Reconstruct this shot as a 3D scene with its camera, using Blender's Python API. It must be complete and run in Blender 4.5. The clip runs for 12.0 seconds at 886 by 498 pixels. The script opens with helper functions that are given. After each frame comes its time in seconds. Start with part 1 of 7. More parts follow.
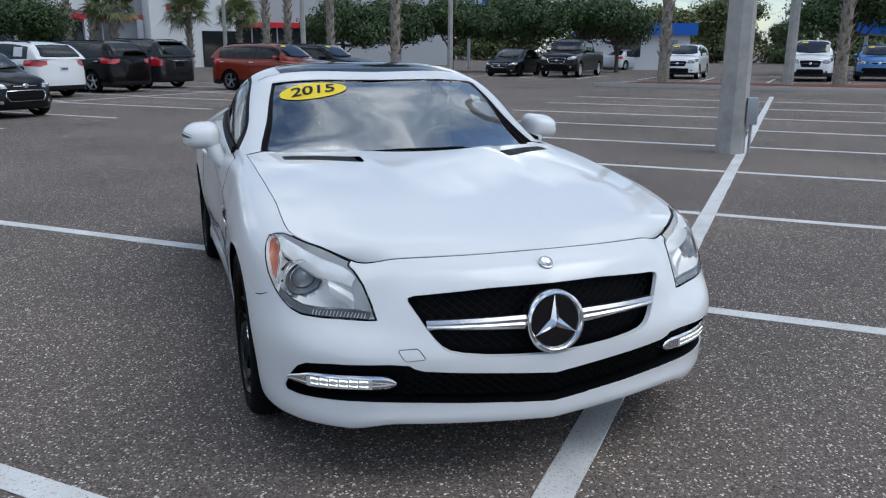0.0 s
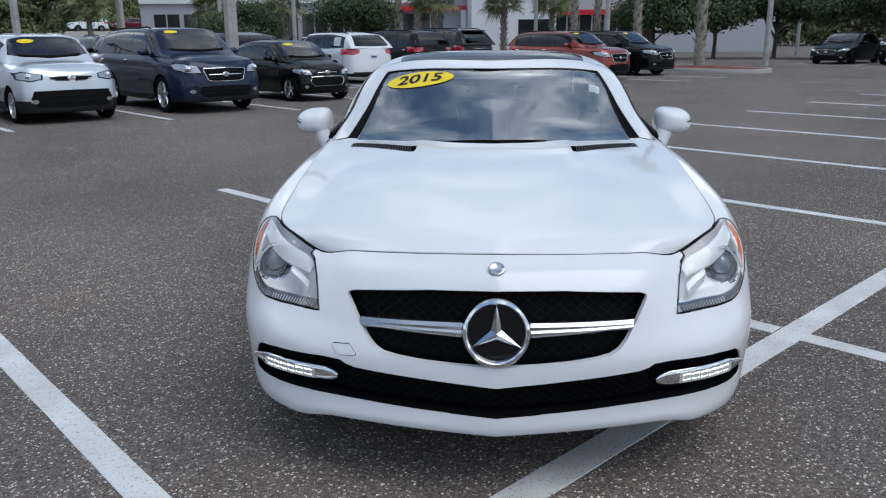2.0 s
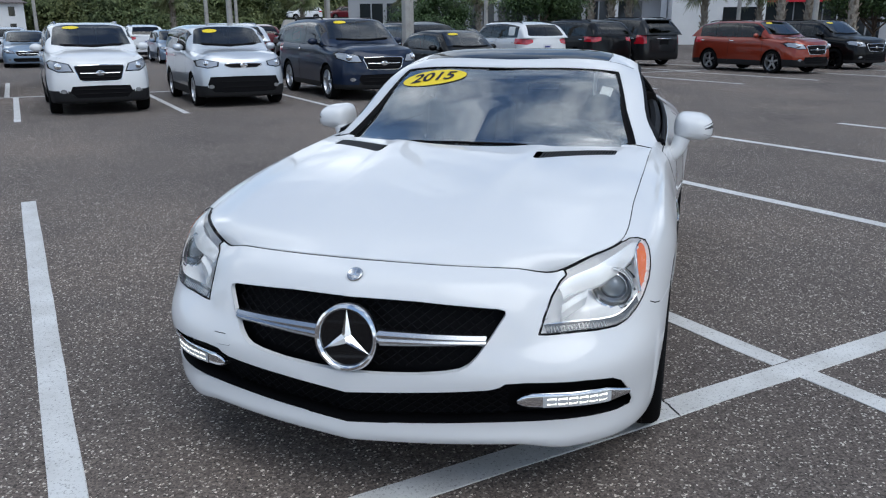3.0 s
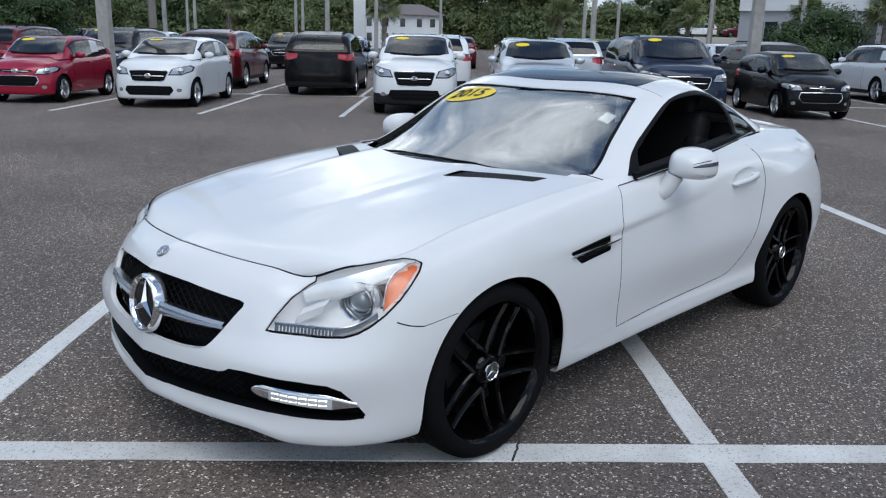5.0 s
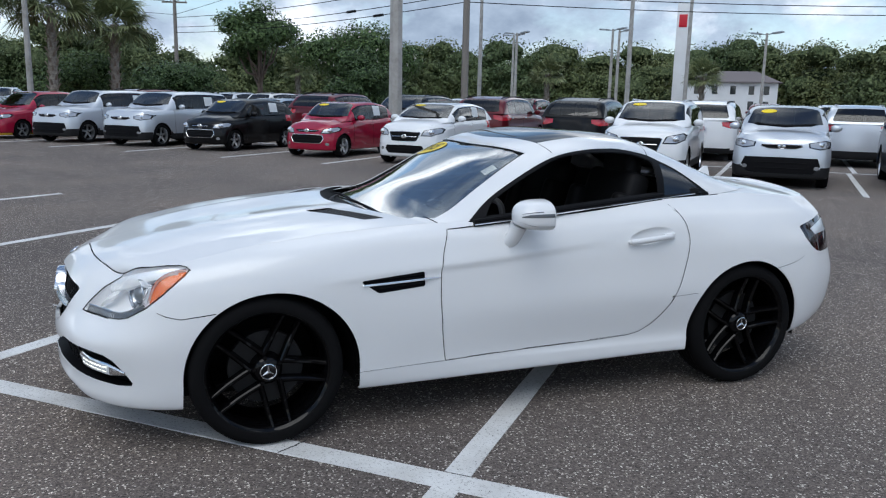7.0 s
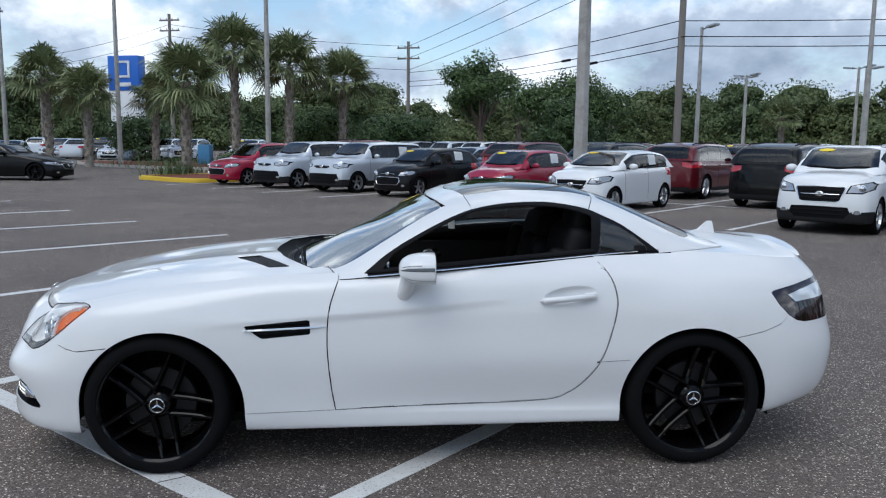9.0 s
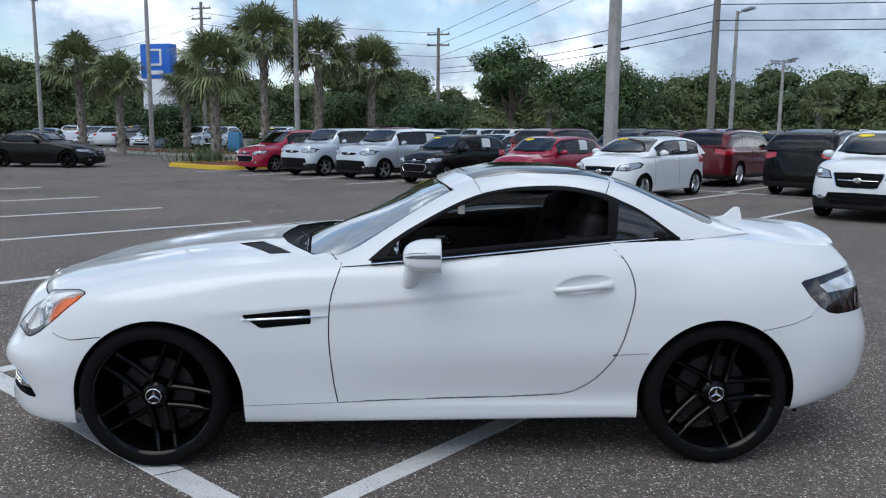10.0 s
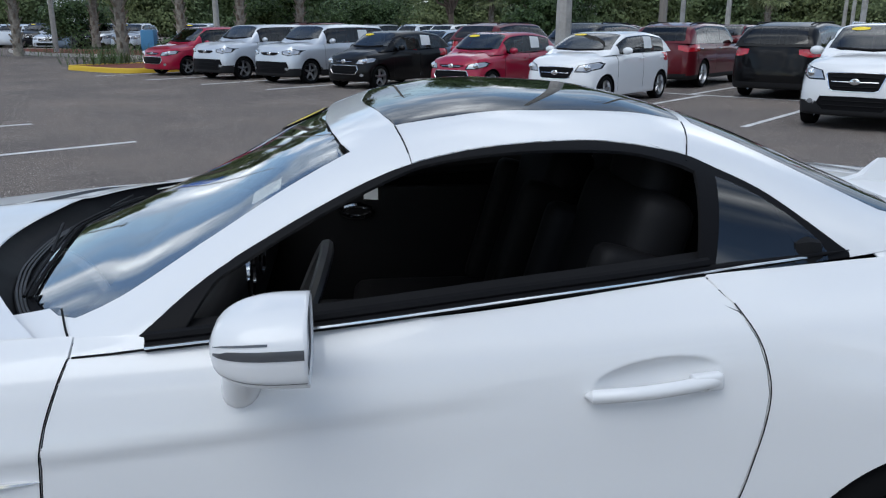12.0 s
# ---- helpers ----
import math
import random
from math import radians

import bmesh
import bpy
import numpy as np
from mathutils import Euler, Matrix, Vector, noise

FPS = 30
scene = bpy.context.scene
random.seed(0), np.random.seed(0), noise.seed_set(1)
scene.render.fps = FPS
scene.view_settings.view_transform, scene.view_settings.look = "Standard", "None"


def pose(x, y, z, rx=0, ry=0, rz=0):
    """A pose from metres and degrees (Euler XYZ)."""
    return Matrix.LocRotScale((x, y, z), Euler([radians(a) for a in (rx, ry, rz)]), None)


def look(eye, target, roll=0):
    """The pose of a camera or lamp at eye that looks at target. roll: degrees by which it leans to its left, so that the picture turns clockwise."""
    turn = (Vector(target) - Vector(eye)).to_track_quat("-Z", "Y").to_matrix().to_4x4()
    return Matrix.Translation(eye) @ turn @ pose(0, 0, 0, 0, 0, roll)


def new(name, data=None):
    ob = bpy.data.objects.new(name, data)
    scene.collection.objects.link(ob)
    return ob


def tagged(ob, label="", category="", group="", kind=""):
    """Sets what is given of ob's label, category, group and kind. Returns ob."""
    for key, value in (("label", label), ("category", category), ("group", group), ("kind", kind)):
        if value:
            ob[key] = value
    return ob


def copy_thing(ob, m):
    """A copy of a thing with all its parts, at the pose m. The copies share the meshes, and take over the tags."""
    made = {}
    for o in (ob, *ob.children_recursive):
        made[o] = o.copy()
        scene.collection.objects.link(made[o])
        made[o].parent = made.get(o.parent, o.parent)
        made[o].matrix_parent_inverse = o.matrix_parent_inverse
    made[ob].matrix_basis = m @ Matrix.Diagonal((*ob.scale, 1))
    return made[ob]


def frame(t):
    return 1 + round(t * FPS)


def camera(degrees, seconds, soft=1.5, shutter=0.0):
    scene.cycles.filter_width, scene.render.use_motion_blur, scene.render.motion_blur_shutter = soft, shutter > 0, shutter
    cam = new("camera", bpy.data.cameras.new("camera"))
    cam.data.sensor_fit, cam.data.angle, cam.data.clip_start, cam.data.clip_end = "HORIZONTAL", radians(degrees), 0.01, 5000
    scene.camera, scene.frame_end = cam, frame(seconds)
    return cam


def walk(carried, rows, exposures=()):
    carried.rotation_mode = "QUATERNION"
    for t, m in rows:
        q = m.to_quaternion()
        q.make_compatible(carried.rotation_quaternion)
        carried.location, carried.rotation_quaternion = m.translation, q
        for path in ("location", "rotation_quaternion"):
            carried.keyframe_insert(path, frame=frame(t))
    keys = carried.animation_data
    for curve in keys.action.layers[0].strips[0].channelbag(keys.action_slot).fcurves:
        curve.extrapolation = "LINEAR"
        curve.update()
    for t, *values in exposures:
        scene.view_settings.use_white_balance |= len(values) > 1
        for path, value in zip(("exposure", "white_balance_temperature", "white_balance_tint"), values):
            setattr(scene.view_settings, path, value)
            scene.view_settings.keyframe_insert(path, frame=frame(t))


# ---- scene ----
cam = camera(58.5, 12.0, 1.2)
PATH = [
    (0, (-1.122, -2.909, 1.354), (-0.465, -1.084, 0.865), 0.3),
    (0.5, (-0.706, -2.94, 1.348), (-0.248, -1.057, 0.851), 0.2),
    (1, (-0.36, -2.954, 1.343), (-0.091, -1.036, 0.844), -0.0),
    (1.5, (-0.246, -2.976, 1.362), (-0.154, -1.043, 0.856), -0.3),
    (2, (-0.04, -2.96, 1.357), (-0.141, -1.031, 0.839), -0.4),
    (2.5, (0.384, -2.902, 1.371), (0.059, -1.001, 0.84), -0.3),
    (3, (0.906, -2.785, 1.403), (0.332, -0.947, 0.86), -0.3),
    (3.2, (1.101, -2.721, 1.404), (0.425, -0.919, 0.86), -0.2),
    (4.8, (2.365, -2.033, 1.419), (1.065, -0.607, 0.894), 1.2),
    (5, (2.513, -1.928, 1.427), (1.153, -0.555, 0.912), 1.3),
    (5.5, (2.952, -1.629, 1.444), (1.456, -0.396, 0.956), 1.3),
    (6, (3.338, -1.273, 1.431), (1.717, -0.194, 0.977), 1.4),
    (6.5, (3.724, -0.887, 1.447), (1.989, 0.017, 1.032), 1.4),
    (7, (3.982, -0.474, 1.433), (2.153, 0.245, 1.059), 1.3),
    (7.2, (4.06, -0.295, 1.445), (2.201, 0.349, 1.086), 1.3),
    (8.8, (4.293, 0.912, 1.485), (2.32, 1.097, 1.216), 0.8),
    (9, (4.302, 0.992, 1.485), (2.326, 1.144, 1.216), 0.6),
    (9.5, (4.307, 1.089, 1.482), (2.329, 1.188, 1.204), 0.5),
    (10, (4.136, 1.104, 1.455), (2.16, 1.179, 1.155), 0.5),
    (10.5, (3.702, 1.105, 1.45), (1.731, 1.174, 1.115), 0.6),
    (11, (3.183, 1.18, 1.432), (1.221, 1.259, 1.049), 0.7),
    (11.5, (2.647, 1.236, 1.427), (0.702, 1.354, 0.976), 0.6),
    (12, (2.128, 1.296, 1.425), (0.215, 1.513, 0.882), 0.2),
]
walk(cam, [(t, look(eye, target, roll)) for t, eye, target, roll in PATH], [(0, 0.57, 6110, 8), (12, 0.57, 6110, 8)])

# ---- world, sun ----
world = bpy.data.worlds.new("sky")
scene.world = world
world.use_nodes = True
wn, wl = world.node_tree.nodes, world.node_tree.links
wn.clear()
SUN_ELEV, SUN_ROT = radians(58), radians(128)
w_out = wn.new("ShaderNodeOutputWorld")
w_bg = wn.new("ShaderNodeBackground")
w_sky = wn.new("ShaderNodeTexSky")
w_sky.sky_type = "NISHITA"
w_sky.sun_disc = False
w_sky.sun_elevation, w_sky.sun_rotation = SUN_ELEV, SUN_ROT
w_sky.air_density, w_sky.dust_density = 1.0, 0.6
# broken cloud over the whole dome: the direction is flattened on to a cloud deck
w_tc = wn.new("ShaderNodeTexCoord")
w_sep = wn.new("ShaderNodeSeparateXYZ")
wl.new(w_tc.outputs["Generated"], w_sep.inputs[0])


def w_math(op, a, b):
    n = wn.new("ShaderNodeMath")
    n.operation = op
    for s, v in zip(n.inputs, (a, b)):
        if isinstance(v, (int, float)):
            s.default_value = v
        else:
            wl.new(v, s)
    return n.outputs[0]


w_den = w_math("ADD", w_math("MAXIMUM", w_sep.outputs["Z"], 0.0), 0.55)
w_com = wn.new("ShaderNodeCombineXYZ")
wl.new(w_math("DIVIDE", w_sep.outputs["X"], w_den), w_com.inputs[0])
wl.new(w_math("DIVIDE", w_sep.outputs["Y"], w_den), w_com.inputs[1])


def w_noise(scale, detail, rough, dist=0.0):
    n = wn.new("ShaderNodeTexNoise")
    n.inputs["Scale"].default_value, n.inputs["Detail"].default_value = scale, detail
    n.inputs["Roughness"].default_value, n.inputs["Distortion"].default_value = rough, dist
    wl.new(w_com.outputs[0], n.inputs["Vector"])
    return n.outputs["Fac"]


def w_ramp(fac, stops):
    n = wn.new("ShaderNodeValToRGB")
    while len(n.color_ramp.elements) < len(stops):
        n.color_ramp.elements.new(0.5)
    for e, (p, c) in zip(n.color_ramp.elements, stops):
        e.position, e.color = p, (*c, 1)
    wl.new(fac, n.inputs["Fac"])
    return n.outputs["Color"]


w_mask = w_ramp(w_noise(2.3, 8, 0.57, 0.15), [(0.43, (0, 0, 0)), (0.53, (1, 1, 1))])
w_tone = w_ramp(w_noise(2.7, 8, 0.58), [(0.36, (0.23, 0.28, 0.36)), (0.48, (0.36, 0.42, 0.51)), (0.57, (0.72, 0.755, 0.81)), (0.67, (1.55, 1.58, 1.62))])
w_scale = wn.new("ShaderNodeVectorMath")
w_scale.operation = "SCALE"
w_scale.inputs["Scale"].default_value = 0.10
wl.new(w_sky.outputs[0], w_scale.inputs[0])
w_mix = wn.new("ShaderNodeMix")
w_mix.data_type = "RGBA"
wl.new(w_mask, w_mix.inputs[0])
wl.new(w_scale.outputs[0], w_mix.inputs[6])
wl.new(w_tone, w_mix.inputs[7])
wl.new(w_mix.outputs[2], w_bg.inputs["Color"])
w_bg.inputs["Strength"].default_value = 1.0
wl.new(w_bg.outputs[0], w_out.inputs["Surface"])
sun_data = bpy.data.lights.new("sun", "SUN")
sun_data.energy, sun_data.angle, sun_data.color = 0.85, radians(45), (1.0, 0.96, 0.9)
sun = new("sun", sun_data)
sun.matrix_world = look((0, 0, 0), (-math.sin(SUN_ROT) * math.cos(SUN_ELEV), -math.cos(SUN_ROT) * math.cos(SUN_ELEV), -math.sin(SUN_ELEV)))

# ---- materials ----
def mat(name, color=(0.5, 0.5, 0.5), rough=0.5, metal=0.0, coat=0.0, spec=0.5):
    m = bpy.data.materials.new(name)
    m.use_nodes = True
    b = m.node_tree.nodes["Principled BSDF"]
    b.inputs["Base Color"].default_value = (*color, 1)
    b.inputs["Roughness"].default_value = rough
    b.inputs["Metallic"].default_value = metal
    b.inputs["Coat Weight"].default_value = coat
    b.inputs["Coat Roughness"].default_value = 0.03
    b.inputs["Specular IOR Level"].default_value = spec
    return m


def node(m, kind, **inputs):
    n = m.node_tree.nodes.new(kind)
    for k, v in inputs.items():
        n.inputs[k.replace("_", " ")].default_value = v
    return n


def link(m, a, b):
    m.node_tree.links.new(a, b)


def ramp(m, fac, stops):
    n = m.node_tree.nodes.new("ShaderNodeValToRGB")
    while len(n.color_ramp.elements) < len(stops):
        n.color_ramp.elements.new(0.5)
    for e, (p, c) in zip(n.color_ramp.elements, stops):
        e.position, e.color = p, (*c, 1)
    link(m, fac, n.inputs["Fac"])
    return n.outputs["Color"]


def mixed(m, fac, a, b):
    """A colour mix; fac, a and b are sockets or values."""
    n = m.node_tree.nodes.new("ShaderNodeMix")
    n.data_type = "RGBA"
    for sock, v in ((n.inputs[0], fac), (n.inputs[6], a), (n.inputs[7], b)):
        if isinstance(v, bpy.types.NodeSocket):
            link(m, v, sock)
        else:
            sock.default_value = v if isinstance(v, float) else (*v, 1)
    return n.outputs[2]


def coords(m):
    return m.node_tree.nodes.new("ShaderNodeTexCoord").outputs["Object"]


def noise_of(m, scale, detail=4.0, rough=0.55, vec=None):
    n = node(m, "ShaderNodeTexNoise", Scale=scale, Detail=detail, Roughness=rough)
    link(m, vec if vec else coords(m), n.inputs["Vector"])
    return n.outputs["Fac"]


def bump(m, height, strength, distance=0.01):
    n = node(m, "ShaderNodeBump", Strength=strength, Distance=distance)
    link(m, height, n.inputs["Height"])
    link(m, n.outputs["Normal"], m.node_tree.nodes["Principled BSDF"].inputs["Normal"])


def base(m):
    return m.node_tree.nodes["Principled BSDF"].inputs["Base Color"]


WHITE = mat("white_paint", (0.72, 0.725, 0.73), 0.35, 0, 0.9, 0.2)
WHITE.node_tree.nodes["Principled BSDF"].inputs["Coat IOR"].default_value = 1.5
bump(WHITE, noise_of(WHITE, 900, 2), 0.02, 0.001)
BLACK = mat("black_trim", (0.005, 0.005, 0.006), 0.55, 0, 0, 0.1)
bump(BLACK, noise_of(BLACK, 700, 2), 0.1, 0.001)
PIANO = mat("gloss_black", (0.004, 0.004, 0.005), 0.06, 0, 1.0, 0.0)
CHROME = mat("chrome", (0.75, 0.76, 0.78), 0.08, 1.0)
SILVER = mat("satin_silver", (0.52, 0.53, 0.55), 0.26, 1.0)
RUBBER = mat("tyre_rubber", (0.006, 0.006, 0.0065), 0.8, 0, 0, 0.08)
bump(RUBBER, noise_of(RUBBER, 300, 3), 0.25, 0.002)
RIM_BLACK = mat("black_wheel_paint", (0.002, 0.002, 0.0024), 0.20, 0, 0.45, 0.0)
DISC = mat("brake_disc", (0.022, 0.022, 0.023), 0.5, 0.6)
LEATHER = mat("black_leather", (0.0065, 0.0065, 0.0075), 0.6, 0, 0, 0.16)
bump(LEATHER, noise_of(LEATHER, 260, 4), 0.2, 0.002)
GRIP = mat("wheel_grip", (0.03, 0.03, 0.032), 0.45)
LOUVRE = mat("vent_louvre", (0.022, 0.022, 0.024), 0.5, 0, 0, 0.3)
STITCH = mat("grey_stitching", (0.35, 0.35, 0.36), 0.8)
AMBER = mat("amber_plastic", (0.72, 0.15, 0.02), 0.25, 0, 0.5)
BROW = mat("pale_chrome", (0.88, 0.90, 0.92), 0.22, 0.35)
PROJECTOR = mat("projector_glass", (0.20, 0.22, 0.24), 0.05, 0.3, 1.0)
LED = mat("daytime_diode", (0.85, 0.87, 0.80), 0.2)
LED.node_tree.nodes["Principled BSDF"].inputs["Emission Color"].default_value = (1.0, 0.97, 0.82, 1)
LED.node_tree.nodes["Principled BSDF"].inputs["Emission Strength"].default_value = 0.9
TAIL_DARK = mat("smoked_lamp", (0.012, 0.004, 0.005), 0.08, 0, 1.0)
TAIL_RED = mat("red_lamp", (0.48, 0.010, 0.022), 0.12, 0, 1.0)
LAMP_IN = mat("lamp_bowl", (0.88, 0.89, 0.91), 0.30, 0.08)
SMOKE = mat("smoked_strip", (0.09, 0.095, 0.105), 0.14, 0.3, 0.6)
LAMP_CLEAR = mat("lamp_insert", (0.72, 0.75, 0.78), 0.12, 0.4, 0.5)
YELLOW = mat("yellow_vinyl", (0.80, 0.60, 0.01), 0.45)
INK = mat("dark_ink", (0.02, 0.015, 0.06), 0.5)
PAPER = mat("white_paper", (0.72, 0.74, 0.74), 0.7)


def glass(name, tint, rough=0.0):
    m = mat(name, tint, rough)
    b = m.node_tree.nodes["Principled BSDF"]
    b.inputs["Transmission Weight"].default_value = 1.0
    b.inputs["IOR"].default_value = 1.5
    return m


CLEAR = glass("clear_glass", (0.70, 0.74, 0.74))
CLEAR.node_tree.nodes["Principled BSDF"].inputs["IOR"].default_value = 1.9
CLEAR.node_tree.nodes["Principled BSDF"].inputs["Coat Weight"].default_value = 1.0
CLEAR.node_tree.nodes["Principled BSDF"].inputs["Coat IOR"].default_value = 1.8
TINTED = glass("tinted_glass", (0.10, 0.11, 0.115))
TINTED.node_tree.nodes["Principled BSDF"].inputs["IOR"].default_value = 1.75
LENS = glass("lamp_lens", (0.97, 0.98, 0.99))

# ---- mesh helpers ----
from mathutils.bvhtree import BVHTree
from mathutils.interpolate import poly_3d_calc


def part(name, bm, material, parent=None, label="", smooth=True, at=None):
    """Links a bmesh as one mesh object, under parent if there is one."""
    me = bpy.data.meshes.new(name)
    bm.to_mesh(me)
    bm.free()
    for m in material if isinstance(material, (list, tuple)) else [material]:
        me.materials.append(m)
    if smooth:
        me.polygons.foreach_set("use_smooth", [True] * len(me.polygons))
        me.set_sharp_from_angle(angle=radians(38))
    ob = new(name, me)
    if parent:
        ob.parent = parent
    if at:
        ob.matrix_basis = at
    if label:
        tagged(ob, label)
    return ob


def thing(name, label, category, at=None, group="", kind=""):
    ob = new(name)
    if at:
        ob.matrix_basis = at
    return tagged(ob, label, category, group, kind)


def curve_of(xs, ys):
    """A smooth function through the knots that does not overshoot."""
    xs, ys = [float(v) for v in xs], [float(v) for v in ys]
    n = len(xs)
    d = [(ys[i + 1] - ys[i]) / (xs[i + 1] - xs[i]) for i in range(n - 1)]
    m = [d[0]] + [0.0 if d[i - 1] * d[i] <= 0 else 2 * d[i - 1] * d[i] / (d[i - 1] + d[i]) for i in range(1, n - 1)] + [d[-1]]

    def f(x):
        x = min(max(x, xs[0]), xs[-1])
        i = 0
        while i < n - 2 and x > xs[i + 1]:
            i += 1
        h = xs[i + 1] - xs[i]
        t = (x - xs[i]) / h
        return ((1 + 2 * t) * (1 - t) ** 2 * ys[i] + t * (1 - t) ** 2 * h * m[i]
                + t * t * (3 - 2 * t) * ys[i + 1] + t * t * (t - 1) * h * m[i + 1])
    return f


def catmull(pts, k, closed=False):
    """Points of a Catmull-Rom curve through pts, k per stretch."""
    pts = [Vector(p) for p in pts]
    n, out = len(pts), []
    for i in range(n if closed else n - 1):
        if closed:
            a, b, c, d = pts[i - 1], pts[i], pts[(i + 1) % n], pts[(i + 2) % n]
        else:
            a, b, c, d = pts[max(i - 1, 0)], pts[i], pts[i + 1], pts[min(i + 2, n - 1)]
        for j in range(k):
            t = j / k
            out.append(0.5 * (2 * b + (c - a) * t + (2 * a - 5 * b + 4 * c - d) * t * t + (3 * b - a - 3 * c + d) * t ** 3))
    if not closed:
        out.append(pts[-1])
    return out


def grid(rows, closed_u=False):
    """A bmesh of quads from rows of points."""
    bm = bmesh.new()
    vs = [[bm.verts.new(p) for p in r] for r in rows]
    for a, b in zip(vs, vs[1:]):
        n = len(a)
        for i in range(n if closed_u else n - 1):
            q = (a[i], a[(i + 1) % n], b[(i + 1) % n], b[i])
            q = [v for j, v in enumerate(q) if v not in q[:j]]
            if len(q) > 2:
                bm.faces.new(q)
    return bm


def tube(points, radius, sides=8, cap=True):
    """A tube along points; radius is a number or a list of numbers."""
    pts = [Vector(p) for p in points]
    rad = radius if isinstance(radius, (list, tuple)) else [radius] * len(pts)
    rows, ref = [], None
    for i, p in enumerate(pts):
        d = (pts[min(i + 1, len(pts) - 1)] - pts[max(i - 1, 0)]).normalized()
        if ref is None:
            ref = d.orthogonal().normalized()
        ref = (ref - d * ref.dot(d)).normalized()
        w = d.cross(ref)
        rows.append([p + (ref * math.cos(a) + w * math.sin(a)) * rad[i] for a in (2 * math.pi * j / sides for j in range(sides))])
    bm = grid(rows, True)
    if cap:
        bm.verts.ensure_lookup_table()
        bm.faces.new([bm.verts[i] for i in reversed(range(sides))])
        bm.faces.new([bm.verts[len(bm.verts) - sides + i] for i in range(sides)])
    return bm


def box(x0, x1, y0, y1, z0, z1, bevel=0.0, seg=2):
    bm = bmesh.new()
    bmesh.ops.create_cube(bm, size=1)
    for v in bm.verts:
        v.co = Vector(((x0 + x1) / 2 + v.co.x * (x1 - x0), (y0 + y1) / 2 + v.co.y * (y1 - y0), (z0 + z1) / 2 + v.co.z * (z1 - z0)))
    if bevel:
        bmesh.ops.bevel(bm, geom=list(bm.edges), offset=bevel, segments=seg, profile=0.6, affect="EDGES")
    return bm


def lathe(profile, steps=32, axis="Z"):
    """Turns (radius, height) pairs about an axis."""
    rows = []
    for r, h in profile:
        ring = []
        for j in range(steps):
            a = 2 * math.pi * j / steps
            c, s = r * math.cos(a), r * math.sin(a)
            ring.append({"Z": (c, s, h), "X": (h, c, s), "Y": (s, h, c)}[axis])
        rows.append(ring)
    return grid(rows, True)


def join(*bms):
    """Joins bmeshes into the first one."""
    a = bms[0]
    for b in bms[1:]:
        me = bpy.data.meshes.new("tmp")
        b.to_mesh(me)
        b.free()
        a.from_mesh(me)
        bpy.data.meshes.remove(me)
    return a


def moved(bm, m):
    bm.transform(m)
    return bm


def outward(bm):
    bmesh.ops.recalc_face_normals(bm, faces=list(bm.faces))
    return bm


def plate(poly, depth, bevel=0.0):
    """A flat outline (x, y) with thickness in z from 0 to depth."""
    bm = bmesh.new()
    f = bm.faces.new([bm.verts.new((x, y, 0)) for x, y in poly])
    r = bmesh.ops.extrude_face_region(bm, geom=[f])
    for v in r["geom"]:
        if isinstance(v, bmesh.types.BMVert):
            v.co.z += depth
    outward(bm)
    if bevel:
        bmesh.ops.bevel(bm, geom=[e for e in bm.edges if abs(e.verts[0].co.z - e.verts[1].co.z) < 1e-6], offset=bevel, segments=2, affect="EDGES")
    return bm


def in_poly(poly, x, y):
    c, j = False, len(poly) - 1
    for i in range(len(poly)):
        (xi, yi), (xj, yj) = poly[i], poly[j]
        if (yi > y) != (yj > y) and x < (xj - xi) * (y - yi) / (yj - yi) + xi:
            c = not c
        j = i
    return c


def score(bm, poly, i, j, ok):
    """Cuts the faces of bm along an outline seen along an axis; i, j are the axes of the outline. Returns the faces inside."""
    xs, ys = [p[0] for p in poly], [p[1] for p in poly]
    pool = []
    for f in bm.faces:
        c = f.calc_center_median()
        if ok(c) and max(v.co[i] for v in f.verts) > min(xs) and min(v.co[i] for v in f.verts) < max(xs) \
                and max(v.co[j] for v in f.verts) > min(ys) and min(v.co[j] for v in f.verts) < max(ys):
            pool.append(f)
    for k in range(len(poly)):
        a, b = poly[k - 1], poly[k]
        lo = (min(a[0], b[0]), min(a[1], b[1]))
        hi = (max(a[0], b[0]), max(a[1], b[1]))
        near = [f for f in pool if f.is_valid and max(v.co[i] for v in f.verts) >= lo[0] and min(v.co[i] for v in f.verts) <= hi[0]
                and max(v.co[j] for v in f.verts) >= lo[1] and min(v.co[j] for v in f.verts) <= hi[1]]
        if not near:
            continue
        co, no = [0, 0, 0], [0, 0, 0]
        co[i], co[j] = a
        no[i], no[j] = b[1] - a[1], a[0] - b[0]
        geom = list({v for f in near for v in f.verts}) + list({e for f in near for e in f.edges}) + near
        r = bmesh.ops.bisect_plane(bm, geom=geom, dist=1e-5, plane_co=co, plane_no=Vector(no).normalized())
        pool = [f for f in pool if f.is_valid]
        known = set(pool)
        for g in r["geom_cut"]:
            for f in g.link_faces:
                if f not in known and ok(f.calc_center_median()):
                    known.add(f)
                    pool.append(f)
    out = []
    for f in pool:
        if f.is_valid:
            c = f.calc_center_median()
            if in_poly(poly, c[i], c[j]):
                out.append(f)
    return out


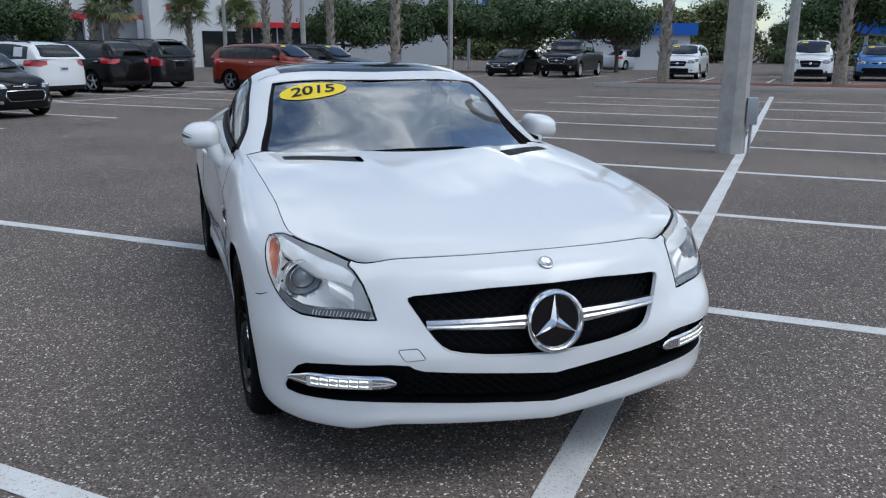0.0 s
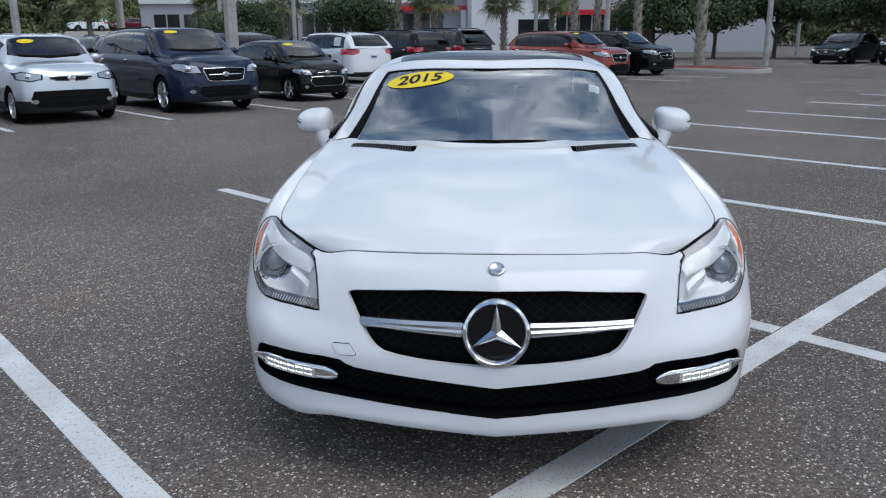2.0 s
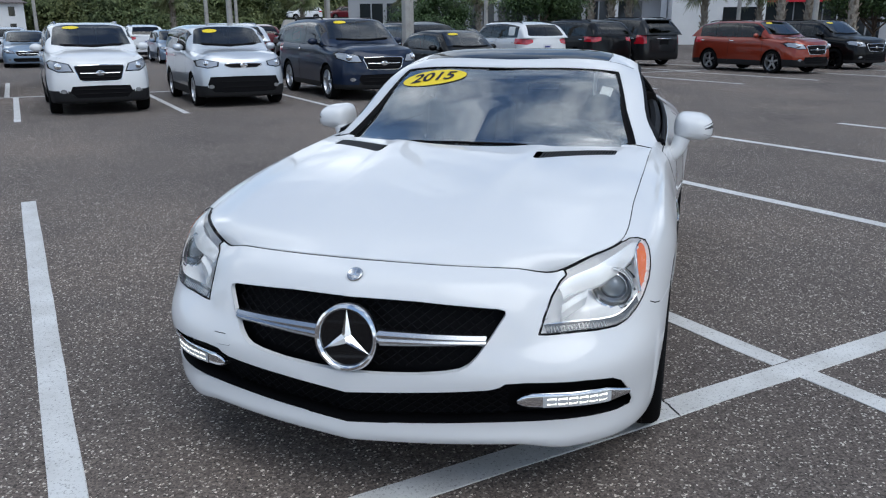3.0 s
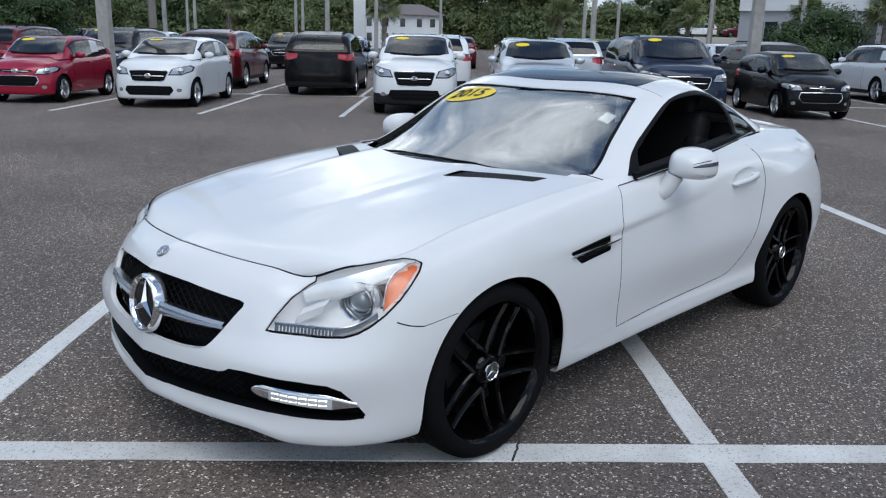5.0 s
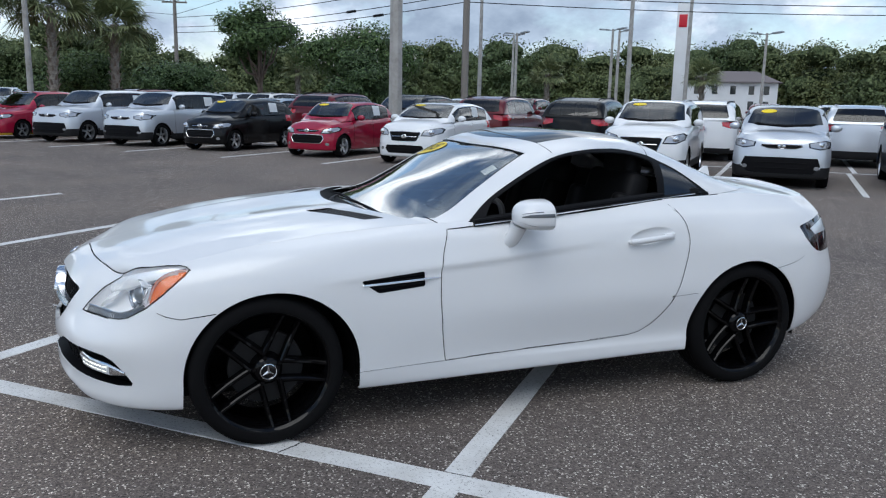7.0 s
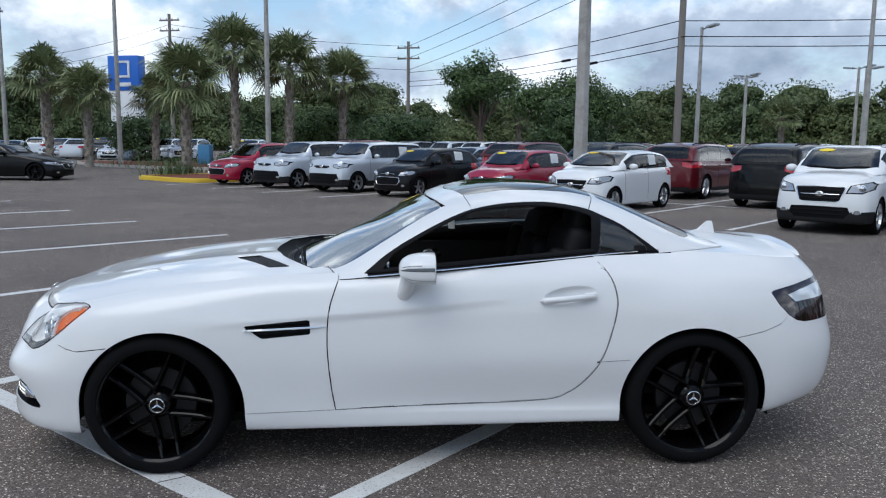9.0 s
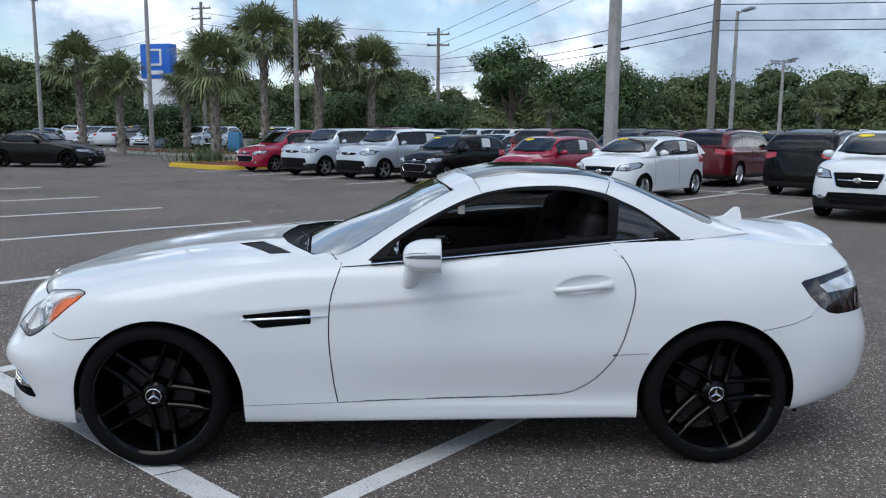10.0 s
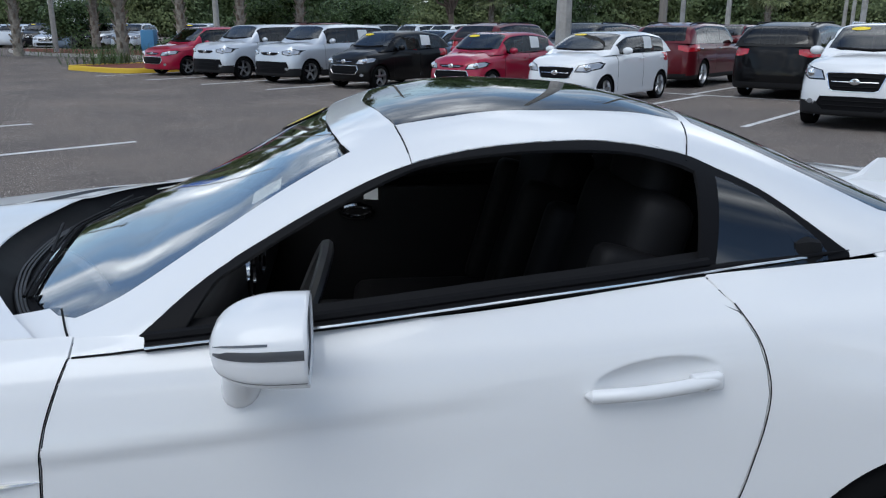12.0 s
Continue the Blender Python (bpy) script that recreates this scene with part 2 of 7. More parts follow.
def lift(bm, faces, shrink=0.0):
    """Takes faces out of bm into a bmesh of their own; shrink pulls its rim in."""
    nb, made = bmesh.new(), {}
    for f in faces:
        nb.faces.new([made.setdefault(v, None) or made.update({v: nb.verts.new(v.co)}) or made[v] for v in f.verts])
    bmesh.ops.delete(bm, geom=faces, context="FACES")
    if shrink:
        pull = {}
        for v in nb.verts:
            if v.is_boundary:
                d = Vector()
                for e in v.link_edges:
                    if e.is_boundary:
                        f = e.link_faces[0]
                        w = e.verts[1].co - e.verts[0].co
                        u = f.calc_center_median() - e.verts[0].co
                        if w.length > 1e-6:
                            u -= w * (u.dot(w) / w.length_squared)
                        if u.length > 1e-9:
                            d += u.normalized()
                if d.length > 1e-6:
                    pull[v] = d.normalized() * shrink
        for v, d in pull.items():
            v.co += d
    return nb


class Surface:
    """Remembers an uncut surface, to give its smooth normals to the pieces cut from it."""

    def __init__(self, bm):
        bm.normal_update()
        bm.verts.index_update()
        bm.verts.ensure_lookup_table()
        self.co = [v.co.copy() for v in bm.verts]
        self.no = [v.normal.copy() for v in bm.verts]
        self.faces = [[v.index for v in f.verts] for f in bm.faces]
        self.tree = BVHTree.FromPolygons(self.co, self.faces)

    def normal(self, p):
        q, n, i, _ = self.tree.find_nearest(p)
        if i is None:
            return Vector((0, 0, 1))
        f = self.faces[i]
        w = poly_3d_calc([self.co[k] for k in f], q)
        return sum((self.no[k] * x for k, x in zip(f, w)), Vector()).normalized()


def like(ob, surface, loose=None):
    """Shades ob with the normals of surface; loose(co) picks corners that keep their own."""
    me = ob.data
    own = [v.vector.copy() for v in me.vertex_normals]
    me.polygons.foreach_set("use_smooth", [True] * len(me.polygons))
    out = []
    for v in me.vertices:
        out.append(own[v.index] if loose and loose(v.co) else surface.normal(v.co))
    if "sharp_edge" in me.attributes:
        me.attributes.remove(me.attributes["sharp_edge"])
    me.normals_split_custom_set_from_vertices(out)
    return ob


def boundary_loop(bm):
    """The points of the longest rim of an open sheet, in order."""
    left, best = {e for e in bm.edges if e.is_boundary}, []
    while left:
        e = left.pop()
        v, run = e.verts[1], [e.verts[0].co.copy(), e.verts[1].co.copy()]
        while True:
            nxt = next((x for x in v.link_edges if x in left), None)
            if not nxt:
                break
            left.discard(nxt)
            v = nxt.other_vert(v)
            run.append(v.co.copy())
        if len(run) > len(best):
            best = run
    return [p for i, p in enumerate(best) if i == 0 or (p - best[i - 1]).length > .0015]


def flipped(bm):
    """The mirror image in x."""
    nb = bm.copy()
    for v in nb.verts:
        v.co.x = -v.co.x
    bmesh.ops.reverse_faces(nb, faces=list(nb.faces))
    return nb


def thick(ob, depth, offset=-1.0):
    s = ob.modifiers.new("thickness", "SOLIDIFY")
    s.thickness, s.offset = depth, offset
    return ob


def words(text, size, material, parent, at, name="lettering", bold=0.0, depth=0.0004):
    c = bpy.data.curves.new(name, "FONT")
    c.body, c.size, c.extrude, c.offset = text, size, depth, bold
    c.align_x, c.align_y = "CENTER", "CENTER"
    tmp = bpy.data.objects.new(name, c)
    scene.collection.objects.link(tmp)
    bpy.context.view_layer.update()
    me = bpy.data.meshes.new_from_object(tmp.evaluated_get(bpy.context.evaluated_depsgraph_get()))
    bpy.data.objects.remove(tmp)
    bpy.data.curves.remove(c)
    me.materials.clear()
    me.materials.append(material)
    ob = new(name, me)
    ob.parent, ob.matrix_basis = parent, at
    return ob

# ---- the lot: ground and markings ----
# Lot axes: U runs along the stall rows, V from the near row to the far row.
R2 = math.sqrt(0.5)


def lot(u, v, z=0.0):
    return Vector(((u - v) * R2, (u + v) * R2, z))


def lot_pose(u, v, turn=0.0):
    """A pose on the lot; turn 0 makes a car's nose point to -V."""
    p = lot(u, v)
    return pose(p.x, p.y, 0, 0, 0, 45 + turn)


ASPHALT = mat("asphalt", (0.1, 0.1, 0.1), 0.92, 0, 0, 0.25)
co = coords(ASPHALT)
fine = node(ASPHALT, "ShaderNodeTexVoronoi", Scale=145.0)
link(ASPHALT, co, fine.inputs["Vector"])
stone = ramp(ASPHALT, fine.outputs["Color"], [(0.0, (0.035, 0.032, 0.030)), (0.40, (0.108, 0.093, 0.084)), (0.80, (0.186, 0.161, 0.145)), (0.865, (0.52, 0.49, 0.44)), (1.0, (0.90, 0.86, 0.79))])
grain = noise_of(ASPHALT, 130, 3, 0.6, co)
patch = noise_of(ASPHALT, 0.35, 5, 0.6, co)
tone = ramp(ASPHALT, patch, [(0.3, (0.74, 0.72, 0.73)), (0.5, (1.0, 0.97, 0.95)), (0.7, (1.30, 1.22, 1.15))])
mul = node(ASPHALT, "ShaderNodeMix")
mul.data_type, mul.blend_type = "RGBA", "MULTIPLY"
mul.inputs[0].default_value = 1.0
link(ASPHALT, stone, mul.inputs[6])
link(ASPHALT, tone, mul.inputs[7])
link(ASPHALT, mul.outputs[2], base(ASPHALT))
bump(ASPHALT, grain, 0.55, 0.006)

LINE = mat("line_paint", (0.7, 0.7, 0.69), 0.75)
co = coords(LINE)
wear = noise_of(LINE, 95, 5, 0.75, co)
blot = noise_of(LINE, 3.0, 4, 0.6, co)
worn = ramp(LINE, wear, [(0.30, (0.10, 0.098, 0.095)), (0.385, (0.42, 0.42, 0.41)), (0.44, (0.66, 0.66, 0.65)), (1.0, (0.74, 0.74, 0.73))])
dirt = ramp(LINE, blot, [(0.35, (0.80, 0.79, 0.78)), (0.65, (1, 1, 1))])
mul = node(LINE, "ShaderNodeMix")
mul.data_type, mul.blend_type = "RGBA", "MULTIPLY"
mul.inputs[0].default_value = 1.0
link(LINE, worn, mul.inputs[6])
link(LINE, dirt, mul.inputs[7])
link(LINE, mul.outputs[2], base(LINE))
bump(LINE, noise_of(LINE, 130, 3, 0.6, co), 0.4, 0.005)

ground = bmesh.new()
ring = []
for r in (0, 6, 15, 40, 120, 600):
    ring.append([(r * math.cos(2 * math.pi * k / 48), r * math.sin(2 * math.pi * k / 48), 0) for k in range(48)])
ground = grid(ring[1:], True)
bmesh.ops.holes_fill(ground, edges=[e for e in ground.edges if e.is_boundary and e.calc_length() < 2])
for f in ground.faces:
    if f.normal.z < 0:
        f.normal_flip()
tagged(part("ground", ground, ASPHALT), "grey asphalt car park surface with light stone specks", "ground", kind="structure")


def marking(u0, v0, u1, v1, w=.11):
    a, b = lot(u0, v0), lot(u1, v1)
    d = (b - a).normalized()
    n = Vector((-d.y, d.x, 0)) * w / 2
    k = max(2, int((b - a).length / .25))
    rows = []
    for i in range(k + 1):
        p = a.lerp(b, i / k)
        e0, e1 = random.uniform(-.003, .003), random.uniform(-.003, .003)
        rows.append([p + n + n.normalized() * e0 + Vector((0, 0, .001)), p + n * .97 + Vector((0, 0, .004)), p - n * .97 + Vector((0, 0, .004)), p - n - n.normalized() * e1 + Vector((0, 0, .001))])
    bm = grid(rows)
    for f in bm.faces:
        f.normal_update()
        if f.normal.z < 0:
            f.normal_flip()
    return tagged(part("marking", bm, LINE, smooth=False), "worn white painted stall line", "road marking", "stall lines", "structure")


# near row: its lines lie at 47.2 degrees about the crossing beside the sports car
CROSS, TURN = Vector((1.383, .573, 0)), radians(47.2)


def near_row(u, v):
    """Lot coordinates of a point u along the spine and v across it."""
    p = CROSS + Vector((u * math.cos(TURN) - v * math.sin(TURN), u * math.sin(TURN) + v * math.cos(TURN), 0))
    return (p.x + p.y) * R2, (p.y - p.x) * R2


def near_line(u0, v0, u1, v1, w=.11):
    marking(*near_row(u0, v0), *near_row(u1, v1), w)


near_line(-30, .2, 22.35, -.15, .125)
near_line(-2.742, .066 + .018, -2.566, 5.43)
near_line(-2.742, -.066 + .018, -2.78, -5.4)
for u in (.03, 2.74, 5.40, 8.05, 10.75, 13.5, 16.5, 19.6):
    near_line(u, .066 - .0067 * u, u, 5.28)
    near_line(u, -.066 - .0067 * u, u, -5.4)
for u0, u1, v1 in ((-5.63, -5.32, 5.52), (-8.87, -8.03, 5.7), (-11.9, -10.9, 5.84), (-15.0, -13.84, 6.1), (-18.4, -17.2, 6.36), (-21.4, -20.3, 6.5), (-24.3, -23.3, 6.5)):
    near_line(u0, .066 - .0067 * u0, u1, v1)
    near_line(u0, -.066 - .0067 * u0, u0 - .5, -5.4)
for u in (-19.9, -17.3, -14.8, -12.3, -9.4, -6.7, -4.0, -1.43, 1.12, 3.66, 6.25, 8.75, 11.5, 14.3, 17.0, 19.8, 22.5):
    marking(u, 11.35, u, 16.4, .1)
marking(-22, 16.5, 26, 16.5, .1)
for k in range(-9, 9):
    marking(1.1 + 2.7 * k, 16.6, 1.1 + 2.7 * k, 21.6, .1)
for v in (15.4, 12.6, 9.7, 6.8, 3.9, 1.0, -1.9, -4.8):
    marking(35.6, v, 41, v, .1)
# the crack across the long line beside the front wheel
CRACK = mat("crack_filler", (0.03, 0.03, 0.03), 0.9)
pts, p = [], Vector((.866, .152, .0048))
for i in range(9):
    pts.append(p.copy())
    p += Vector((.011 + random.uniform(-.008, .008), -.016 + random.uniform(-.006, .006), 0))
rows = [[q + Vector((-.0035, -.0025, 0)), q + Vector((.0035, .0025, 0))] for q in pts]
bm = grid(rows)
for f in bm.faces:
    f.normal_update()
    if f.normal.z < 0:
        f.normal_flip()
tagged(part("crack", bm, CRACK, smooth=False), "thin dark crack across a painted line", "crack", kind="structure")

# ---- the sports car: the surfaces of its body ----
# Half outline in plan, from the middle of the nose to the middle of the tail.
PLAN = [(0, -.850), (.28, -.832), (.5, -.784), (.66, -.703), (.794, -.562), (.867, -.365), (.898, -.02), (.893, .3), (.878, .6), (.868, 1.0),
        (.868, 1.4), (.884, 2.05), (.905, 2.43), (.880, 2.8), (.822, 3.0), (.722, 3.15), (.54, 3.228), (.28, 3.268), (0, 3.28)]
# Sections as (inset, height) from the underside to the rim of the bonnet, the window or the boot.
S_NOSE = [(.10, .212), (.03, .206), (.004, .228), (.002, .29), (.003, .40), (.013, .53), (.040, .63), (.090, .697), (.166, .730)]
S_SIDE = [(.11, .228), (.048, .222), (.028, .244), (.030, .30), (.010, .44), (.052, .535), (.086, .61), (.130, .676), (.187, .718)]
S_LAMP = [(.10, .204), (.048, .197), (.028, .228), (.026, .30), (.004, .45), (.064, .54), (.106, .60), (.144, .657), (.19, .698)]
S_BROW = [(.09, .195), (.042, .193), (.023, .230), (.017, .31), (.002, .45), (.036, .55), (.068, .63), (.108, .695), (.163, .741)]
S_BEND = [(.08, .186), (.036, .190), (.018, .232), (.008, .32), (.0, .45), (.012, .56), (.034, .66), (.070, .728), (.135, .764)]
S_ARCH = [(.07, .200), (.045, .210), (.024, .25), (.010, .35), (.004, .50), (.005, .62), (.026, .72), (.072, .790), (.155, .826)]
S_WING = [(.07, .190), (.035, .200), (.022, .25), (.015, .33), (.0, .5), (.005, .64), (.02, .74), (.055, .84), (.125, .885)]
S_DOOR = [(.07, .195), (.03, .205), (.025, .26), (.03, .32), (.0, .5), (.006, .64), (.018, .76), (.04, .85), (.086, .918)]
S_HIP = [(.07, .205), (.03, .215), (.025, .26), (.03, .33), (.0, .5), (.006, .65), (.02, .78), (.056, .89), (.150, .970)]
S_WELL = [(.06, .200), (.03, .210), (.015, .25), (.005, .35), (.0, .52), (.005, .66), (.03, .79), (.10, .90), (.22, .975)]
S_TAIL = [(.15, .265), (.09, .275), (.045, .312), (.012, .40), (.0, .54), (.025, .66), (.055, .78), (.105, .87), (.18, .940)]
S_STERN = [(.19, .275), (.11, .285), (.065, .325), (.02, .43), (.0, .55), (.03, .66), (.05, .78), (.06, .89), (.10, .952)]


def body_rows(stations=190, k=8):
    """Columns of points of the left half shell, from the nose round to the tail."""
    line = catmull([(x, y, 0) for x, y in PLAN], 12)
    dist = [0.0]
    for a, b in zip(line, line[1:]):
        dist.append(dist[-1] + (b - a).length)

    def along(d):
        i = 0
        while i < len(dist) - 2 and d > dist[i + 1]:
            i += 1
        return line[i].lerp(line[i + 1], (d - dist[i]) / (dist[i + 1] - dist[i]))

    def where(n):
        return dist[min(n * 12, len(dist) - 1)]
    marks = [(0, S_NOSE), (2, S_SIDE), (3, S_LAMP), (4, S_BROW), (5, S_BEND), (6, S_ARCH), (8, S_WING), (10, S_DOOR), (11, S_HIP), (12, S_WELL), (15, S_TAIL), (18, S_STERN)]
    at = [where(n) for n, _ in marks]
    inset = [curve_of(at, [s[r][0] for _, s in marks]) for r in range(9)]
    height = [curve_of(at, [s[r][1] for _, s in marks]) for r in range(9)]
    cols = []
    for n in range(stations + 1):
        d = dist[-1] * n / stations
        p = along(d)
        a, b = along(max(d - .12, 0)), along(min(d + .12, dist[-1]))
        t = (b - a).normalized()
        if n == 0 or n == stations:
            t = Vector((1 if n == 0 else -1, 0, 0))
        w = Vector((-t.y, t.x, 0))
        cols.append(catmull([p + w * inset[r](d) + Vector((0, 0, height[r](d))) for r in range(9)], k))
    for c in (cols[0], cols[-1]):
        for p in c:
            p.x = 0.0
    return cols


BODY = body_rows()
RIM = [c[-1] for c in BODY]


def coons(front, rear, mid, side, nu, nv, bulge):
    """A patch between four half edges; bulge(s, t) lifts it."""
    def at(poly, f):
        f *= len(poly) - 1
        i = min(int(f), len(poly) - 2)
        return poly[i].lerp(poly[i + 1], f - i)
    rows = []
    for j in range(nv + 1):
        t, row = j / nv, []
        for i in range(-nu, nu + 1):
            s = abs(i) / nu
            F, R, C, S = at(front, s), at(rear, s), at(mid, t), at(side, t)
            p = F * (1 - t) + R * t + C * (1 - s) + S * s - (front[0] * (1 - s) * (1 - t) + front[-1] * s * (1 - t) + rear[0] * (1 - s) * t + rear[-1] * s * t)
            p.z += bulge(s, t)
            if i < 0:
                p.x = -p.x
            row.append(p)
        rows.append(row)
    return rows


def stretch(poly, n):
    """n + 1 evenly spaced points of a polyline."""
    d = [0.0]
    for a, b in zip(poly, poly[1:]):
        d.append(d[-1] + (b - a).length)
    out, i = [], 0
    for k in range(n + 1):
        x = d[-1] * k / n
        while i < len(d) - 2 and x > d[i + 1]:
            i += 1
        out.append(poly[i].lerp(poly[i + 1], (x - d[i]) / max(d[i + 1] - d[i], 1e-9)))
    return out


def bonnet_rows():
    corner = min(range(len(RIM)), key=lambda i: (RIM[i] - Vector((.57, -.55, .69))).length)
    end = min(range(len(RIM)), key=lambda i: abs(RIM[i].y - .72) + (10 if RIM[i].y > 2 else 0))
    front, side = stretch(RIM[:corner + 1], 20), stretch(RIM[corner:end + 1], 40)
    zc = curve_of([-.71, -.55, -.43, -.14, .24, .53], [.726, .770, .796, .846, .897, .922])
    y0, y1 = front[0].y, .43
    mid = [Vector((0, y0 + (y1 - y0) * i / 20, zc(y0 + (y1 - y0) * i / 20))) for i in range(21)]
    rear = [Vector((side[-1].x * i / 12, y1 + (side[-1].y - y1) * (i / 12) ** 2, mid[-1].z + (side[-1].z - mid[-1].z) * (i / 12) ** 2.4)) for i in range(13)]

    def bulge(s, t):
        # a flat crown with two ridges that run from the nose to the screen vents
        r = .31 + .10 * t
        return .022 * (1 - s ** 3) * (s ** 1.2) * min(1, t * 3) * (1 - .3 * t) + .0065 * math.exp(-((s - r) / (.05 if s > r else .13)) ** 2) * min(1, max(0, t - .15) * 2.2)
    return coons(front, rear, mid, side, 40, 44, bulge)


def boot_rows():
    start = min(range(len(RIM)), key=lambda i: abs(RIM[i].y - 2.36) + (10 if i < len(RIM) // 2 else 0))
    corner = min(range(len(RIM)), key=lambda i: (RIM[i] - Vector((.66, 3.03, .95))).length)
    side, rear = stretch(RIM[start:corner + 1], 24), stretch(RIM[corner:][::-1], 20)
    front = [Vector((side[0].x * i / 10, side[0].y + .1 - .1 * (i / 10) ** 2, side[0].z + .025 * (1 - (i / 10) ** 2))) for i in range(11)]
    mid = [front[0].lerp(rear[0], i / 20) + Vector((0, 0, .02 * math.sin(math.pi * i / 20))) for i in range(21)]
    return coons(front, rear, mid, side, 20, 24, lambda s, t: .012 * (1 - s * s) * math.exp(-((t - .95) / .07) ** 2))


def cabin_rows(nu=30):
    xb = curve_of([.5, .8, 1.2, 1.6, 2.0, 2.3, 2.5, 2.68], [.70, .785, .788, .772, .724, .682, .615, .50])
    zb = curve_of([.5, .8, 1.2, 1.6, 2.0, 2.3, 2.5, 2.68], [.865, .862, .885, .92, .955, .975, .982, .985])
    zr = curve_of([.5, .62, .9, 1.2, 1.4, 1.63, 1.88, 2.09, 2.4, 2.68], [.905, .956, 1.077, 1.192, 1.256, 1.282, 1.273, 1.228, 1.113, .995])
    ex = curve_of([.5, .75, 1.0, 1.3, 1.6, 2.0, 2.4, 2.68], [1.1, 1.3, 2.2, 3.7, 4.1, 3.2, 2.6, 2.2])
    lean = curve_of([.5, .8, 1.0, 1.3, 1.6, 2.0, 2.4, 2.68], [0, .02, .055, .085, .10, .125, .11, .05])
    rows = []
    for j in range(76):
        y = .5 + 2.18 * j / 75
        n, row = ex(y), []
        for i in range(-nu, nu + 1):
            a = math.pi / 2 * (1 - abs(i) / nu)
            h = math.sin(a) ** (2 / n)
            x, z = (xb(y) - lean(y) * h) * math.cos(a) ** (2 / n), zb(y) + (zr(y) - zb(y)) * h
            row.append(Vector((math.copysign(x, i) if i else 0.0, y, z)))
        rows.append(row)
    return rows

# ---- the sports car ----


def mirror_poly(half):
    """A left-right symmetric outline from its half, given from the middle round to the middle."""
    return half + [(-x, z) for x, z in reversed(half) if abs(x) > 1e-6]


def ellipse(cy, cz, ry, rz, n=40, drop=None):
    """An outline; with drop, the lower half runs straight down to that height."""
    if drop is None:
        return [(cy + ry * math.cos(2 * math.pi * i / n), cz + rz * math.sin(2 * math.pi * i / n)) for i in range(n)]
    top = [(cy + ry * math.cos(math.pi * i / n), cz + rz * math.sin(math.pi * i / n)) for i in range(n + 1)]
    return top + [(cy - ry * 1.03, drop), (cy + ry * 1.03, drop)]


def offset_by(bm, d):
    bm.normal_update()
    for v in bm.verts:
        v.co += v.normal * d
    return bm


def strip_poly(line, w):
    """A thin outline along an open line."""
    up, dn = [], []
    for i, (x, y) in enumerate(line):
        a, b = line[max(i - 1, 0)], line[min(i + 1, len(line) - 1)]
        d = math.hypot(b[0] - a[0], b[1] - a[1])
        nx, ny = -(b[1] - a[1]) / d * w / 2, (b[0] - a[0]) / d * w / 2
        up.append((x + nx, y + ny))
        dn.append((x - nx, y - ny))
    return up + dn[::-1]


hero = thing("sports_car", "white two-seat sports car with black wheels parked across stall lines", "car")
shell = grid(BODY)
shell_other = flipped(shell)
shell = join(shell, shell_other)
bmesh.ops.remove_doubles(shell, verts=list(shell.verts), dist=1e-5)
bmesh.ops.recalc_face_normals(shell, faces=list(shell.faces))
shell.normal_update()
if max(shell.faces, key=lambda f: f.calc_center_median().x).normal.x < 0:
    bmesh.ops.reverse_faces(shell, faces=list(shell.faces))
crease = curve_of([.20, .42, .60, .78, 1.05, 1.30, 1.60], [.676, .692, .704, .716, .736, .760, .79])
for v in shell.verts:
    # the fold along the flank: the skin above it leans out, below it falls back
    if abs(v.co.x) > .6 and .2 < v.co.y < 1.6:
        dz = v.co.z - crease(v.co.y)
        if abs(dz) < .10:
            f = math.sin(math.pi * (v.co.y - .2) / 1.4) ** .8
            v.co.x += math.copysign(.009 * f * (math.exp(-(dz / .06) ** 2) if dz > 0 else max(0, 1 + dz / .016)), v.co.x)
SHELL_TREE = BVHTree.FromBMesh(shell)
SHELL_SKIN = Surface(shell)
cabin = outward(grid(cabin_rows()))
if max(cabin.faces, key=lambda f: f.calc_center_median().z).normal.z < 0:
    bmesh.ops.reverse_faces(cabin, faces=list(cabin.faces))
CABIN_TREE = BVHTree.FromBMesh(cabin)
CABIN_SKIN = Surface(cabin)
bonnet = grid(bonnet_rows())
outward(bonnet)
if max(bonnet.faces, key=lambda f: f.calc_center_median().z).normal.z < 0:
    bmesh.ops.reverse_faces(bonnet, faces=list(bonnet.faces))
BONNET_TREE = BVHTree.FromBMesh(bonnet)
BONNET_SKIN = Surface(bonnet)


def catmull_2d(pts):
    return [(p.x, p.y) for p in catmull([(x, y, 0) for x, y in pts], 5)]


def on_nose(x, z, d=0.0):
    p, n, _, _ = SHELL_TREE.ray_cast(Vector((x, -3, z)), Vector((0, 1, 0)))
    return p + n * d


def on_side(y, z, d=0.0, side=1):
    p, n, _, _ = SHELL_TREE.ray_cast(Vector((3 * side, y, z)), Vector((-side, 0, 0)))
    return p + n * d


def on_glass(x, y, d=0.0):
    p, n, _, _ = CABIN_TREE.ray_cast(Vector((x, y, 4)), Vector((0, 0, -1)))
    return p + n * d


# dark inner skin, seen through the joints
liner = offset_by(shell.copy(), -.022)
for side in (1, -1):
    for cy, cz, ry, rz in ((.025, .31, .372, .36), (2.425, .31, .357, .364)):
        bmesh.ops.delete(liner, geom=score(liner, ellipse(cy, cz, ry, rz, 30, -.1), 1, 2, lambda c: c.x * side > .3), context="FACES")
bmesh.ops.delete(liner, geom=[f for f in liner.faces if f.calc_center_median().y < -.18], context="FACES")
part("inner_skin", liner, BLACK, hero)
part("underbody", outward(box(-.68, .68, -.35, 2.85, .20, .225)), BLACK, hero)

